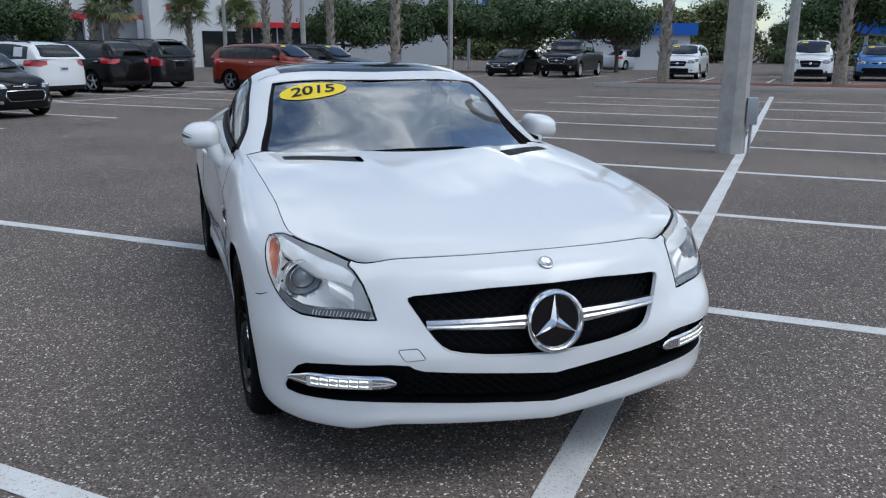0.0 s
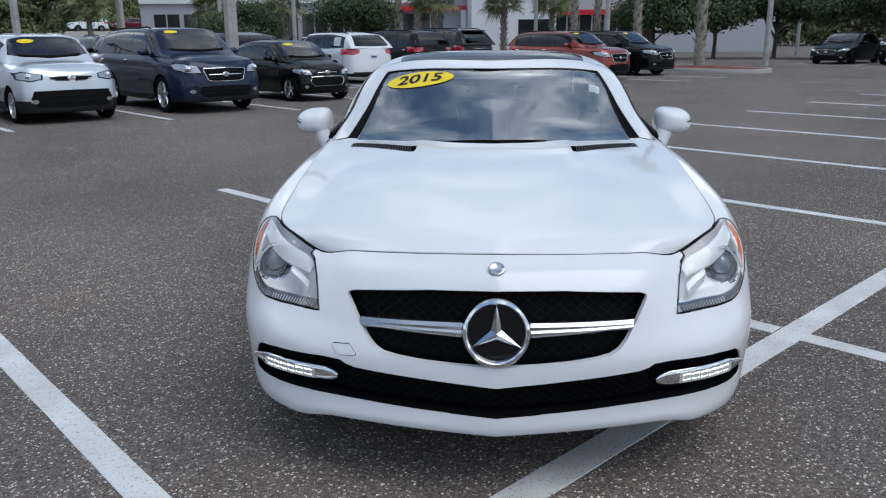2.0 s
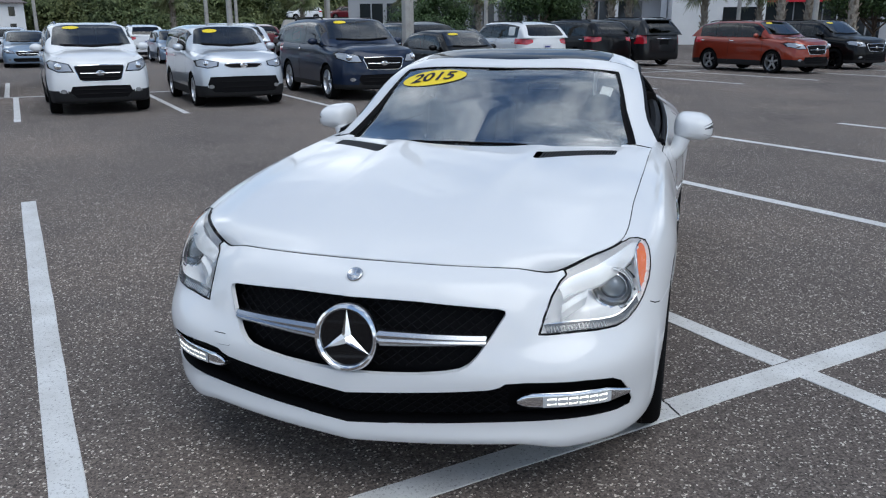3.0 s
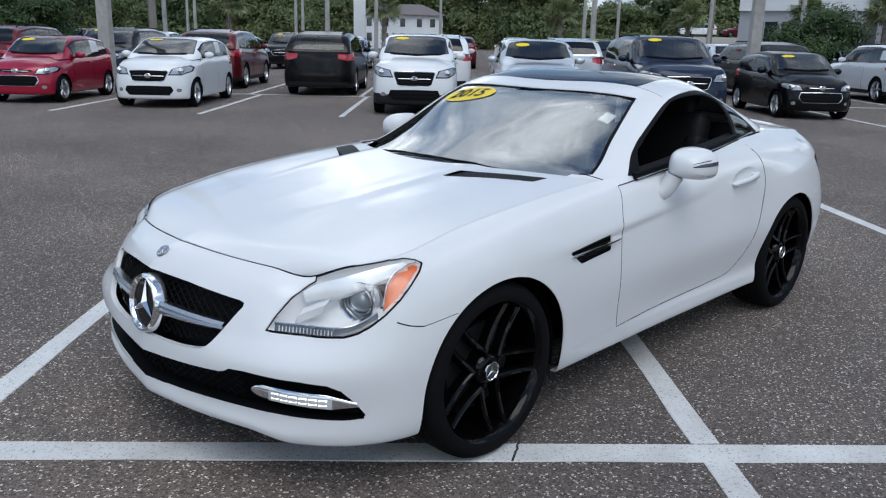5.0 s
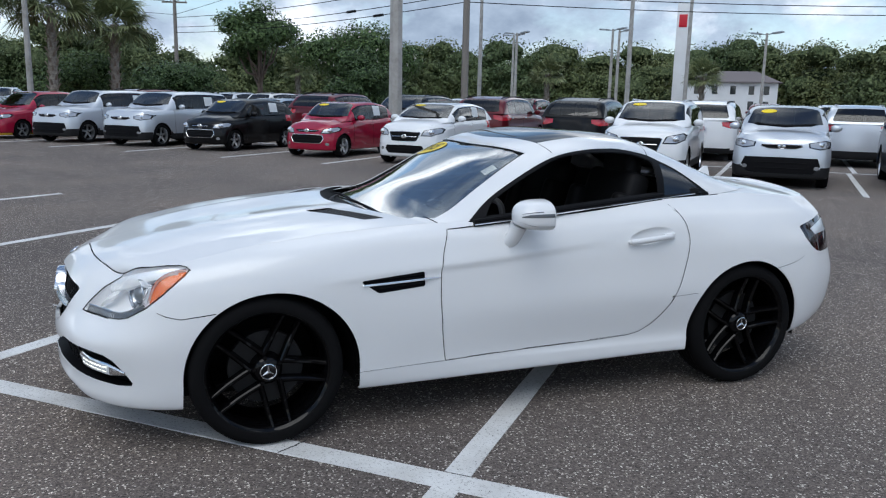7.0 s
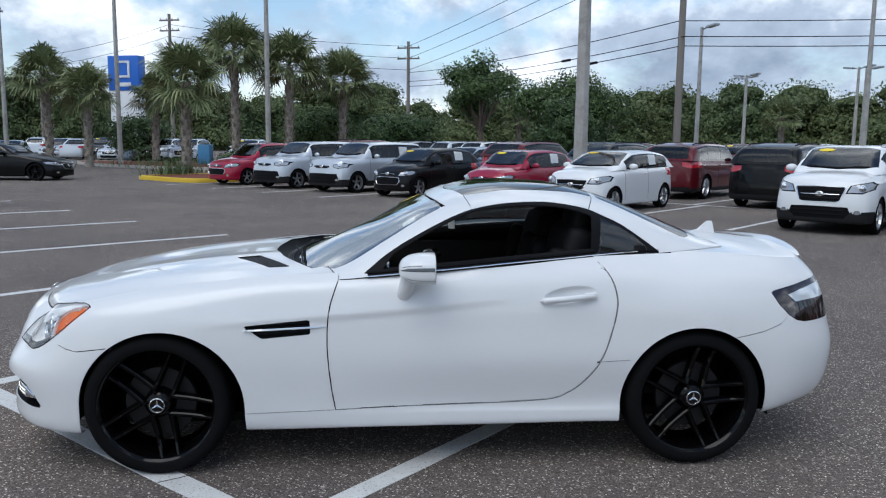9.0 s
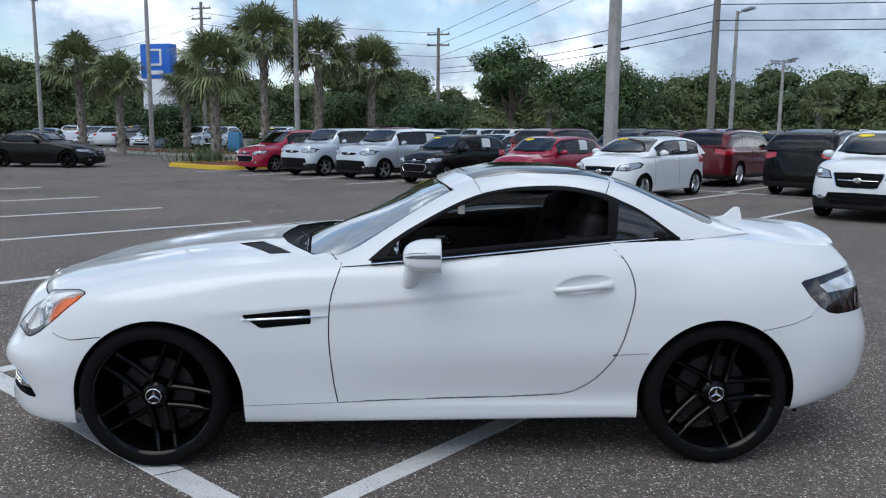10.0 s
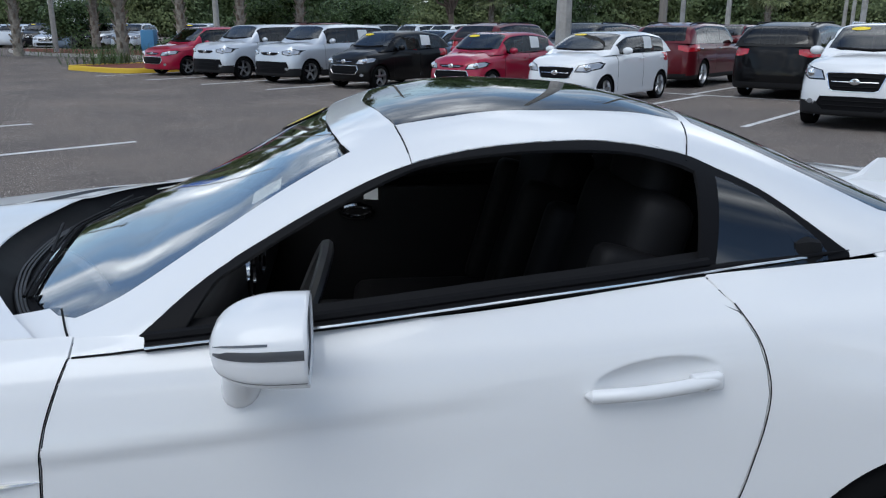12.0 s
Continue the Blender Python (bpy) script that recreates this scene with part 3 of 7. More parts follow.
# wheel arches, seams and creases
for side in (1, -1):
    def on_flank(c, side=side):
        return c.x * side > .3
    for cy, cz, ry, rz in ((.025, .31, .358, .345), (2.425, .31, .343, .350)):
        bmesh.ops.delete(shell, geom=score(shell, ellipse(cy, cz, ry, rz, 44, -.1), 1, 2, on_flank), context="FACES")
    for line in ([(-.42, .592), (-.385, .577), (-.333, .566), (-.20, .584)], [(2.60, .612), (2.66, .622), (2.742, .638), (2.828, .668), (2.86, .70)],
                 [(1.965, .500), (2.115, .510)], [(.36, .278), (.56, .281), (.775, .285)]):
        bmesh.ops.delete(shell, geom=score(shell, strip_poly(line, .0042), 1, 2, on_flank), context="FACES")


def skin(name, bm, material, parent=hero, label="", depth=.004, surface=None, loose=None):
    """A sheet with a turned-in rim; it takes its shading from the uncut surface."""
    if not surface:
        return thick(part(name, bm, material, parent, label), depth)
    bm.normal_update()
    rim = [e for e in bm.edges if e.is_boundary]
    r = bmesh.ops.extrude_edge_only(bm, edges=rim)
    for v in r["geom"]:
        if isinstance(v, bmesh.types.BMVert):
            v.co -= surface.normal(v.co) * depth
    return like(part(name, bm, material, parent, label), surface, loose)


def on_handle(co):
    return abs(co.y - 1.835) < .15 and abs(co.z - .806) < .06


# doors with a dished grip and a handle
DOOR = [(.793, .99), (.793, .868), (.776, .82), (.760, .769), (.750, .71), (.746, .646), (.746, .57), (.752, .49), (.764, .38), (.780, .286), (1.05, .294), (1.44, .303), (1.70, .315),
        (1.788, .328), (1.835, .35), (1.875, .376), (1.925, .426), (1.97, .488), (2.005, .565), (2.029, .645), (2.045, .71), (2.053, .772), (2.047, .82), (2.032, .87), (2.0, .925), (1.965, .96), (1.955, .99)]
for side in (1, -1):
    faces = score(shell, DOOR, 1, 2, lambda c: c.x * side > .3)
    door_bm = lift(shell, faces, .004)
    near = [f for f in door_bm.faces if abs(f.calc_center_median().y - 1.83) < .17 and abs(f.calc_center_median().z - .803) < .08]
    bmesh.ops.subdivide_edges(door_bm, edges=list({e for f in near for e in f.edges}), cuts=3, use_grid_fill=True)
    for v in door_bm.verts:
        r = ((v.co.y - 1.835) / .118) ** 2 + ((v.co.z - .806 - (v.co.y - 1.835) * .12) / .036) ** 2
        if r < 1:
            v.co.x -= side * .022 * (1 - r) ** .8
    door = skin("door", door_bm, WHITE, hero, "white door with a dished handle recess", .006, SHELL_SKIN, on_handle)
    seam = [on_side(y, z, -.0002, side) for y, z in catmull_2d(DOOR[1:10]) + catmull_2d(DOOR[9:-2]) if z < .945]
    part("door_seam", tube(seam, .0013, 5), BLACK, door)
    a, b = on_side(1.712, .780, .012, side), on_side(1.935, .801, .014, side)
    mid = on_side(1.82, .789, .026, side)
    bar = tube(catmull([a - Vector((side * .012, 0, 0)), a, mid, b, b - Vector((side * .014, 0, 0))], 6), [.006] * 6 + [.0135] * 18 + [.008], 10)
    handle = part("handle", bar, WHITE, door)
    part("chrome_edge", tube(catmull([a + Vector((0, .01, -.011)), mid + Vector((0, 0, -.012)), b + Vector((0, -.01, -.011))], 6), .0035, 6), CHROME, handle, "chrome strip")
    cap = on_side(1.924, .8005, .012, side)
    part("handle_cap", outward(moved(box(-.012, .012, -.030, .030, -.0165, .0165, .008, 3), Matrix.Translation(cap) @ pose(0, 0, 0, 5, 0, 0))), WHITE, handle)
    part("keyless_pad", outward(moved(box(-.0115, .0115, -.0045, .0045, -.004, .004, .001), Matrix.Translation(cap + Vector((side * .0010, .013, .002))))), BLACK, handle)
    lock = moved(lathe([(0, .006), (.008, .006), (.0095, 0)], 14, "X"), pose(cap.x + side * .0085, 1.918, .800, 0, 0, 0 if side > 0 else 180))
    part("lock_barrel", lock, CHROME, handle)

# front openings
GRILLE = mirror_poly([(0, .652), (.20, .646), (.34, .635), (.425, .627), (.444, .621), (.446, .610), (.430, .582), (.412, .551), (.378, .498), (.358, .477), (.335, .464), (.295, .455), (.214, .444), (.12, .437), (0, .433)])
LOWER = mirror_poly([(0, .371), (.12, .382), (.23, .393), (.34, .403), (.42, .411), (.446, .419), (.463, .430), (.52, .434), (.60, .432), (.68, .427), (.745, .416), (.770, .397), (.788, .357),
                     (.801, .308), (.797, .293), (.765, .290), (.68, .294), (.60, .299), (.50, .299), (.40, .296), (.2, .285), (0, .274)])
for poly in (GRILLE, LOWER):
    bmesh.ops.delete(shell, geom=score(shell, poly, 0, 2, lambda c: c.y < -.3), context="FACES")
TOW = [(-.488, .478), (-.436, .481), (-.428, .474), (-.413, .451), (-.418, .445), (-.470, .441), (-.478, .446), (-.492, .47)]
skin("tow_cover", lift(shell, score(shell, TOW, 0, 2, lambda c: c.y < -.3), .0028), WHITE, hero, "", .004, SHELL_SKIN)
# outline of the lamp seen at 45 degrees
LAMP = [(-.115, .553), (-.085, .597), (-.040, .647), (.005, .678), (.030, .692), (.04, .80), (.235, .80), (.262, .759), (.300, .7625), (.338, .759), (.364, .750), (.358, .728), (.333, .692), (.303, .655), (.257, .612), (.216, .583), (.178, .563), (.135, .552), (.06, .548), (-.02, .548), (-.09, .550)]
TAIL = [(2.784, .808), (2.80, .818), (2.88, .832), (3.03, .855), (3.25, .875), (3.25, .675), (3.076, .669), (2.97, .667), (2.916, .678), (2.87, .705), (2.82, .755)]
TAIL_TOP = [(2.875, .796), (2.95, .815), (3.05, .832), (3.25, .850), (3.25, .785), (3.07, .770), (2.915, .762)]
for side in (1, -1):
    slant = Matrix.Rotation(radians(45 * side), 4, "Z")
    shell.transform(slant)
    faces = score(shell, LAMP, 1, 2, lambda c: c.x * side > .3 and c.y < .6)
    shell.transform(slant.inverted())
    lens = lift(shell, faces, .005)
    lens.normal_update()
    rim = [(e.verts[0].co.copy(), e.verts[1].co.copy()) for e in lens.edges if e.is_boundary]
    bowl = lens.copy()
    for v in bowl.verts:
        n = SHELL_SKIN.normal(v.co)
        d = 1.0
        for ra, rb in rim:
            w = rb - ra
            k = min(1, max(0, (v.co - ra).dot(w) / max(w.length_squared, 1e-9)))
            d = min(d, (v.co - ra - w * k).length)
        v.co -= n * (.006 + .075 * min(1, d / .06) ** .7)
    gasket = boundary_loop(lens)
    lamp = skin("headlight", lens, LENS, hero, "clear headlight with a chrome projector and amber side lamp", .002, SHELL_SKIN)
    lamp.visible_shadow = False
    part("gasket", tube(gasket + gasket[:2], .0019, 5, False), BLACK, lamp, "black rubber edge")

    def inside(w, z, depth, side=side):
        """A point under the lens; w runs along the lamp seen at 45 degrees."""
        back = Matrix.Rotation(radians(-45), 3, "Z")
        o, d = back @ Vector((3, w, z)), back @ Vector((-1, 0, 0))
        o.x, d.x = o.x * side, d.x * side
        q, n, _, _ = SHELL_TREE.ray_cast(o, d)
        return q - n * depth

    c = Vector((.708 * side, -.455, .637))
    aim = look(c, c + Vector((.25 * side, -1, .02))) @ pose(0, 0, 0, 0, 180, 0)
    axis = (aim.to_3x3() @ Vector((0, 0, 1))).normalized()
    bmesh.ops.delete(bowl, geom=[f for f in bowl.faces if ((f.calc_center_median() - c) - axis * (f.calc_center_median() - c).dot(axis)).length < .058], context="FACES")
    part("bowl", bowl, LAMP_IN, lamp)
    ring = part("reflector_ring", moved(lathe([(.046, -.03), (.053, .010), (.058, .022), (.062, .024), (.065, .018), (.064, -.02)], 40), aim), CHROME, lamp)
    part("reflector", moved(lathe([(.040, -.012), (.046, .004), (.053, .013)], 36), aim), SILVER, ring)
    part("projector", moved(lathe([(.0, .030), (.012, .028), (.024, .022), (.033, .010), (.037, -.004)], 30), aim), PROJECTOR, lamp, "dark glass projector lens")
    part("projector_ring", moved(lathe([(.036, -.01), (.039, .008), (.042, .006), (.043, -.014)], 32), aim), CHROME, lamp)
    # the chrome brow, the separate turn lamp, the amber side lamp and the ribbed strip below
    crest = curve_of([-.10, -.04, .032, .105, .175, .243, .312, .34], [.575, .643, .690, .716, .737, .752, .759, .757])
    brow = []
    for i in range(15):
        w = -.005 + .315 * i / 14
        wide = .010 + .030 * math.sin(math.pi * min(1, .12 + i / 15)) ** .8
        brow.append([inside(w, crest(w) - .006, .006), inside(w + .004, crest(w) - .006 - wide * .5, .010), inside(w + .008, crest(w) - .006 - wide, .022), inside(w + .008, crest(w) - .010 - wide, .042)])
    part("brow", outward(grid(brow)), BROW, lamp, "pale chrome brow")
    lobe = [[inside(-.018 + .085 * f + .012 * k, .600 + .022 * k + .040 * f, .020 + .012 * abs(k)) for k in (-1, -.5, 0, .5, 1)] for f in (0, .25, .5, .75, 1)]
    part("turn_reflector", outward(grid(lobe)), BROW, lamp)
    outer = catmull([inside(w, z, .022) for w, z in ((.352, .748), (.338, .715), (.316, .682), (.285, .648), (.255, .617))], 4)
    rim_line = ((.342, .752), (.300, .743), (.270, .722), (.254, .688), (.249, .630))
    inner = catmull([inside(w, z, .026) for w, z in rim_line], 4)
    fence = catmull([inside(w, z, .003) for w, z in rim_line], 4)
    part("side_indicator", outward(grid([[a, a.lerp(b, .35), a.lerp(b, .7), b] for a, b in zip(outer, inner)])), AMBER, lamp, "amber indicator")
    part("indicator_wall", grid([[a, b] for a, b in zip(fence, inner)]), BROW, lamp, "pale wall beside the indicator")
    part("indicator_edge", tube(fence, .0024, 6), CHROME, lamp)
    floor = curve_of([-.10, -.02, .06, .135, .178, .216, .25], [.552, .550, .550, .554, .566, .586, .608])
    strip = [[inside(w, floor(w) + .004, .007), inside(w, floor(w) + .020, .012), inside(w - .002, floor(w) + .028, .010)] for w in [-.085 + .32 * i / 20 for i in range(21)]]
    part("ribbed_strip", outward(grid(strip)), SMOKE, lamp, "grey ribbed lower strip")
    for i in range(16):
        w = -.07 + .011 * i
        part("rib", tube([inside(w, floor(w) + .006, .006), inside(w - .001, floor(w) + .020, .009)], .0018, 4), LAMP_CLEAR, lamp)
    part("strip_edge", tube([q[2] for q in strip], .0026, 5), CHROME, lamp)
    # rear lamp
    tl = lift(shell, score(shell, TAIL, 1, 2, lambda c: c.x * side > .3 and c.y > 2.6), .002)
    top = lift(tl, score(tl, TAIL_TOP, 1, 2, lambda c: True), .001)
    tail = skin("tail_light", tl, TAIL_DARK, hero, "smoked dark red tail light", .01, SHELL_SKIN)
    skin("clear_section", top, LAMP_CLEAR, tail, "clear upper section", .01, SHELL_SKIN)
VENT = [(.388, .672), (.395, .679), (.53, .691), (.660, .702), (.671, .698), (.674, .645), (.668, .637), (.57, .629), (.469, .621), (.455, .626), (.425, .648)]
for side in (1, -1):
    bmesh.ops.delete(shell, geom=score(shell, VENT, 1, 2, lambda c: c.x * side > .3), context="FACES")
    back = [[on_side(y, z, -.02, side) for z in (.61, .66, .71)] for y in (.37, .45, .53, .61, .69)]
    vent = part("side_vent", outward(grid(back)), BLACK, hero, "black side vent with a chrome fin")
    for k in range(3):
        pts = [on_side(y, .640 + .019 * k + .06 * (y - .4), -.008, side) for y in (.40, .48, .56, .667)]
        part("vent_slat", tube(pts, .0055, 6), BLACK, vent)
    fin = [on_side(y, z, d, side) for y, z, d in ((.388, .660, .004), (.45, .662, .008), (.56, .666, .008), (.66, .670, .007), (.748, .673, .002))]
    part("chrome_fin", tube(catmull(fin, 4), [.004] + [.006] * 12 + [.005, .004, .003, .001], 6), CHROME, vent)
body = skin("body", shell, WHITE, hero, "white painted body sides and bumpers", .006, SHELL_SKIN)


def mesh_screen(name, poly, depth, pitch_x, pitch_z, r, parent, label=""):
    """A diamond wire screen set behind an opening of the nose."""
    xs, zs = [p[0] for p in poly], [p[1] for p in poly]
    out = bmesh.new()
    h = max(zs) - min(zs)
    n = int((max(xs) - min(xs)) / pitch_x) + int(h / pitch_z) + 2
    for k in range(-n, n + 1):
        for d in (1, -1):
            run = []
            for j in range(41):
                z = min(zs) + h * j / 40
                x = k * pitch_x + d * (z - min(zs)) * pitch_x / pitch_z
                if in_poly(poly, x, z) and in_poly(poly, x * 1.03, z + .006) and in_poly(poly, x * 1.03, z - .012) and abs(x) < .465:
                    p = on_nose(x, z)
                    run.append(p + Vector((0, depth, 0)))
                else:
                    if len(run) > 1:
                        out = join(out, tube(run, r, 4, False))
                    run = []
            if len(run) > 1:
                out = join(out, tube(run, r, 4, False))
    return part(name, out, BLACK, parent, label)


def backing(name, poly, depth, parent):
    xs, zs = [p[0] for p in poly], [p[1] for p in poly]
    rows = [[on_nose(min(xs) * 1.04 + (max(xs) - min(xs)) * 1.04 * i / 30, min(zs) - .03 + (max(zs) - min(zs) + .06) * j / 8) + Vector((0, depth, 0)) for i in range(31)] for j in range(9)]
    return part(name, outward(grid(rows)), BLACK, parent)


grille = backing("grille", GRILLE, .075, hero)
tagged(grille, "black mesh grille with a silver bar")
mesh_screen("grille_mesh", GRILLE, .035, .036, .028, .0026, grille)
lower = backing("lower_intake", LOWER, .09, hero)
tagged(lower, "wide black mesh lower intake")
mesh_screen("intake_mesh", LOWER, .045, .036, .026, .0026, lower)
# inward lips of the two openings
for poly, depth in ((GRILLE, .020), (LOWER, .07)):
    fine_poly = [(a[0] + (b[0] - a[0]) * i / 8, a[1] + (b[1] - a[1]) * i / 8) for a, b in zip(poly, poly[1:] + poly[:1]) for i in range(8)]
    loop = [on_nose(x, z) for x, z in fine_poly]
    rows = [[p + Vector((0, .003, 0)) for p in loop], [p + Vector((-.004 * (1 if p.x > 0 else -1), depth, 0)) for p in loop]]
    part("opening_lip", grid(rows, True), WHITE if poly is GRILLE else BLACK, grille if poly is GRILLE else lower)
for side in (1, -1):
    rows = []
    for i in range(13):
        x = .088 + .313 * i / 12
        zt, zb = .563 - .006 * (i / 12), .515 + .011 * (i / 12)
        p = on_nose(x, (zt + zb) / 2).y
        prof = [(.03, zt - .003), (.004, zt), (-.004, zt - .010), (.000, (zt + zb) / 2 + .002), (-.006, (zt + zb) / 2 - .004), (-.002, zb + .006), (.006, zb), (.03, zb + .003)]
        rows.append([Vector((x * side, p + dy, z)) for dy, z in prof])
    part("silver_bar", outward(grid(rows)), SILVER, grille, "satin silver bar")


def star_bm(r, h, w=.21):
    """A three-armed raised shape in the x-y plane, pointing to +y."""
    bm = bmesh.new()
    c = bm.verts.new((0, 0, h))
    ring = []
    for k in range(3):
        a = math.pi / 2 + 2 * math.pi * k / 3
        ring.append(bm.verts.new((r * math.cos(a), r * math.sin(a), h * .25)))
        ring.append(bm.verts.new((r * w * math.cos(a + math.pi / 3), r * w * math.sin(a + math.pi / 3), 0)))
    for i in range(6):
        bm.faces.new((c, ring[i], ring[(i + 1) % 6]))
    return outward(bm)


front_face = Matrix.Translation((0, -.826, .535)) @ pose(0, 0, 0, 90, 0, 0) @ pose(0, 0, 0, -9, 0, 0)
emblem = part("emblem", moved(lathe([(0, .002), (.082, .002), (.084, -.03)], 40), front_face), PIANO, hero, "round black emblem with a chrome ring")
part("emblem_ring", moved(lathe([(.080, .0), (.083, .010), (.089, .015), (.096, .013), (.101, .004), (.103, -.03)], 48), front_face), CHROME, emblem)
part("emblem_star", moved(star_bm(.083, .012), front_face @ pose(0, 0, .003)), CHROME, emblem, "", False)
p = on_nose(0, .7035, .001)
tilt = pose(p.x, p.y, p.z, 38, 0, 0)
badge = part("bonnet_badge", moved(lathe([(0, .003), (.017, .003), (.020, .005), (.023, .004), (.025, 0)], 28), tilt), SILVER, hero, "small round silver badge")
part("badge_star", moved(star_bm(.018, .002), tilt @ pose(0, 0, .0032)), CHROME, badge, "", False)

# daytime lights
for side in (1, -1):
    a, b = Vector((.482 * side, -.716, .348)), Vector((.790 * side, -.541, .347))
    out = Vector((.5 * side, -.866, 0))

    def drl_at(f):
        return a.lerp(b, f) + out * (.034 * math.sin(math.pi * f) - .004) + Vector((0, 0, .006 * math.sin(math.pi * f)))

    def drl_half(f):
        return .025 * math.sqrt(1 - (1 - min(1, f / .13 + .04)) ** 2) * (1 if f < .78 else 1 - (f - .78) * 3.0)
    rows = []
    for i in range(33):
        f = i / 32
        c, h = drl_at(f), drl_half(f)
        rows.append([c + out * (.013 * math.copysign(abs(math.cos(t)) ** .6, math.cos(t))) + Vector((0, 0, h * math.copysign(abs(math.sin(t)) ** .7, math.sin(t)))) for t in [2 * math.pi * k / 16 for k in range(16)]])
    bar = outward(grid(rows, True))
    bmesh.ops.holes_fill(bar, edges=[e for e in bar.edges if e.is_boundary])
    drl = part("daytime_light", bar, CHROME, hero, "slim chrome daytime running light, lit")
    face = []
    for i in range(21):
        f = .20 + .60 * i / 20
        c = drl_at(f) + out * .0138
        hh = drl_half(f) * .72
        face.append([c + Vector((0, 0, hh * .8)), c + out * .0012, c + Vector((0, 0, -hh))])
    part("diode_panel", outward(grid(face)), LAMP_CLEAR, drl)
    for i in range(6):
        f = .27 + .090 * i
        c = drl_at(f) + out * .0145
        d = (drl_at(f + .02) - drl_at(f - .02)).normalized()
        up = Vector((0, 0, 1))
        q = [c + d * sx * .0135 + up * (sz * .0105 + sx * .001) for sx, sz in ((-1, -1), (1, -1), (1, 1), (-1, 1))]
        el = grid([[q[0], q[1]], [q[3], q[2]]])
        part("light_element", outward(el), LED, drl, smooth=False)

# bonnet with two louvred vents
for v in bonnet.verts:
    v.co.x *= .9955
    if v.co.y < 0:
        v.co.y += .003
    v.co.z += .001
BVENT = [(.332, .266), (.322, .276), (.320, .375), (.330, .388), (.612, .562), (.626, .556), (.623, .468), (.61, .456)]
for side in (1, -1):
    poly = [(x * side, y) for x, y in BVENT]
    bmesh.ops.delete(bonnet, geom=score(bonnet, poly, 0, 1, lambda c: True), context="FACES")
seam_end = min(range(len(RIM)), key=lambda i: abs(RIM[i].y - .70) + (10 if RIM[i].y > 2 else 0))
edge_line = [p + Vector((0, 0, -.0012 if p.y < -.45 else -.0035)) for p in RIM[:seam_end + 1]]
for side in (1, -1):
    part("bonnet_seam", tube([Vector((p.x * side, p.y, p.z)) for p in edge_line], .0019, 5), BLACK, hero)
bonnet_ob = skin("bonnet", bonnet, WHITE, hero, "white bonnet with two black louvred vents", .004, BONNET_SKIN)
for side in (1, -1):
    def on_bonnet(x, y, d):
        q = BONNET_TREE.ray_cast(Vector((x, y, 3)), Vector((0, 0, -1)))[0]
        return q + Vector((0, 0, d)) if q else Vector((x, y, .9))
    rows = [[on_bonnet(side * (.33 + .31 * i / 8), .27 + .195 * i / 8 + .135 * j / 3, -.028) for j in range(4)] for i in range(9)]
    bv = part("bonnet_vent", outward(grid(rows)), BLACK, bonnet_ob)
    for i in range(24):
        f = (i + .5) / 24
        x, y = .34 + .278 * f, .29 + .165 * f
        part("louvre", tube([on_bonnet(side * x, y, -.005), on_bonnet(side * (x + .004), y + .11, -.004)], .0034, 5), LOUVRE, bv)

# boot lid
boot = outward(grid(boot_rows()))
if max(boot.faces, key=lambda f: f.calc_center_median().z).normal.z < 0:
    bmesh.ops.reverse_faces(boot, faces=list(boot.faces))
BOOT_TREE = BVHTree.FromBMesh(boot)
for v in boot.verts:
    v.co.x *= .997
boot_ob = skin("boot_lid", boot, WHITE, hero, "white boot lid with a small lip spoiler")
rows = []
for i in range(-14, 15):
    x = .54 * i / 14
    y = 3.170 - .10 * (i / 14) ** 2
    q = BOOT_TREE.ray_cast(Vector((x, y - .03, 3)), Vector((0, 0, -1)))[0]
    z, e = q.z if q else .955, 1 - abs(i / 14) ** 3
    rows.append([Vector((x, y - .11, z - .003)), Vector((x, y - .05, z - .002 + .005 * e)), Vector((x, y - .006 + .012 * e, z - .003 + .010 * e)), Vector((x, y - .004 + .016 * e, z - .004 + .006 * e)), Vector((x, y + .002 + .006 * e, z - .02))])
part("lip_spoiler", outward(grid(rows)), WHITE, boot_ob)
fin = [(2.66, 1.0), (2.71, 1.012), (2.76, 1.026), (2.79, 1.055), (2.81, 1.072), (2.834, 1.072), (2.842, 1.04), (2.848, 1.0)]
fin_bm = plate(fin, .036)
for v in fin_bm.verts:
    y, z, w = v.co.x, v.co.y, (v.co.z - .018) * (1 - (v.co.y - 1.0) * 10)
    v.co = Vector((w, y, z - .012))
part("antenna_fin", outward(fin_bm), WHITE, hero)
for side in (1, -1):
    part("exhaust_tip", moved(lathe([(.030, 0), (.036, .004), (.038, .0), (.038, -.12), (.032, -.11), (.030, 0)], 20, "Y"), pose(.56 * side, 3.17, .285)), CHROME, hero)

# cabin: screen, roof panel, rear glass, side glazing
SCREEN = mirror_poly([(0, 1.226), (.18, 1.231), (.36, 1.248), (.48, 1.268), (.549, 1.289), (.586, 1.15), (.622, 1.0), (.667, .86), (.687, .775), (.664, .737), (.58, .672), (.5, .622), (.35, .572), (.18, .545), (0, .535)])
ROOF = mirror_poly([(0, 1.318), (.15, 1.328), (.28, 1.345), (.40, 1.362), (.488, 1.380), (.494, 1.5), (.482, 1.68), (.43, 1.88), (.385, 2.035), (.36, 2.045), (.22, 2.056), (0, 2.062)])
REAR = mirror_poly([(0, 2.092), (.22, 2.085), (.375, 2.066), (.40, 2.10), (.48, 2.28), (.545, 2.44), (.54, 2.475), (.49, 2.51), (.38, 2.545), (.2, 2.575), (0, 2.585)])
screen_bm = lift(cabin, score(cabin, SCREEN, 0, 1, lambda c: True), .002)
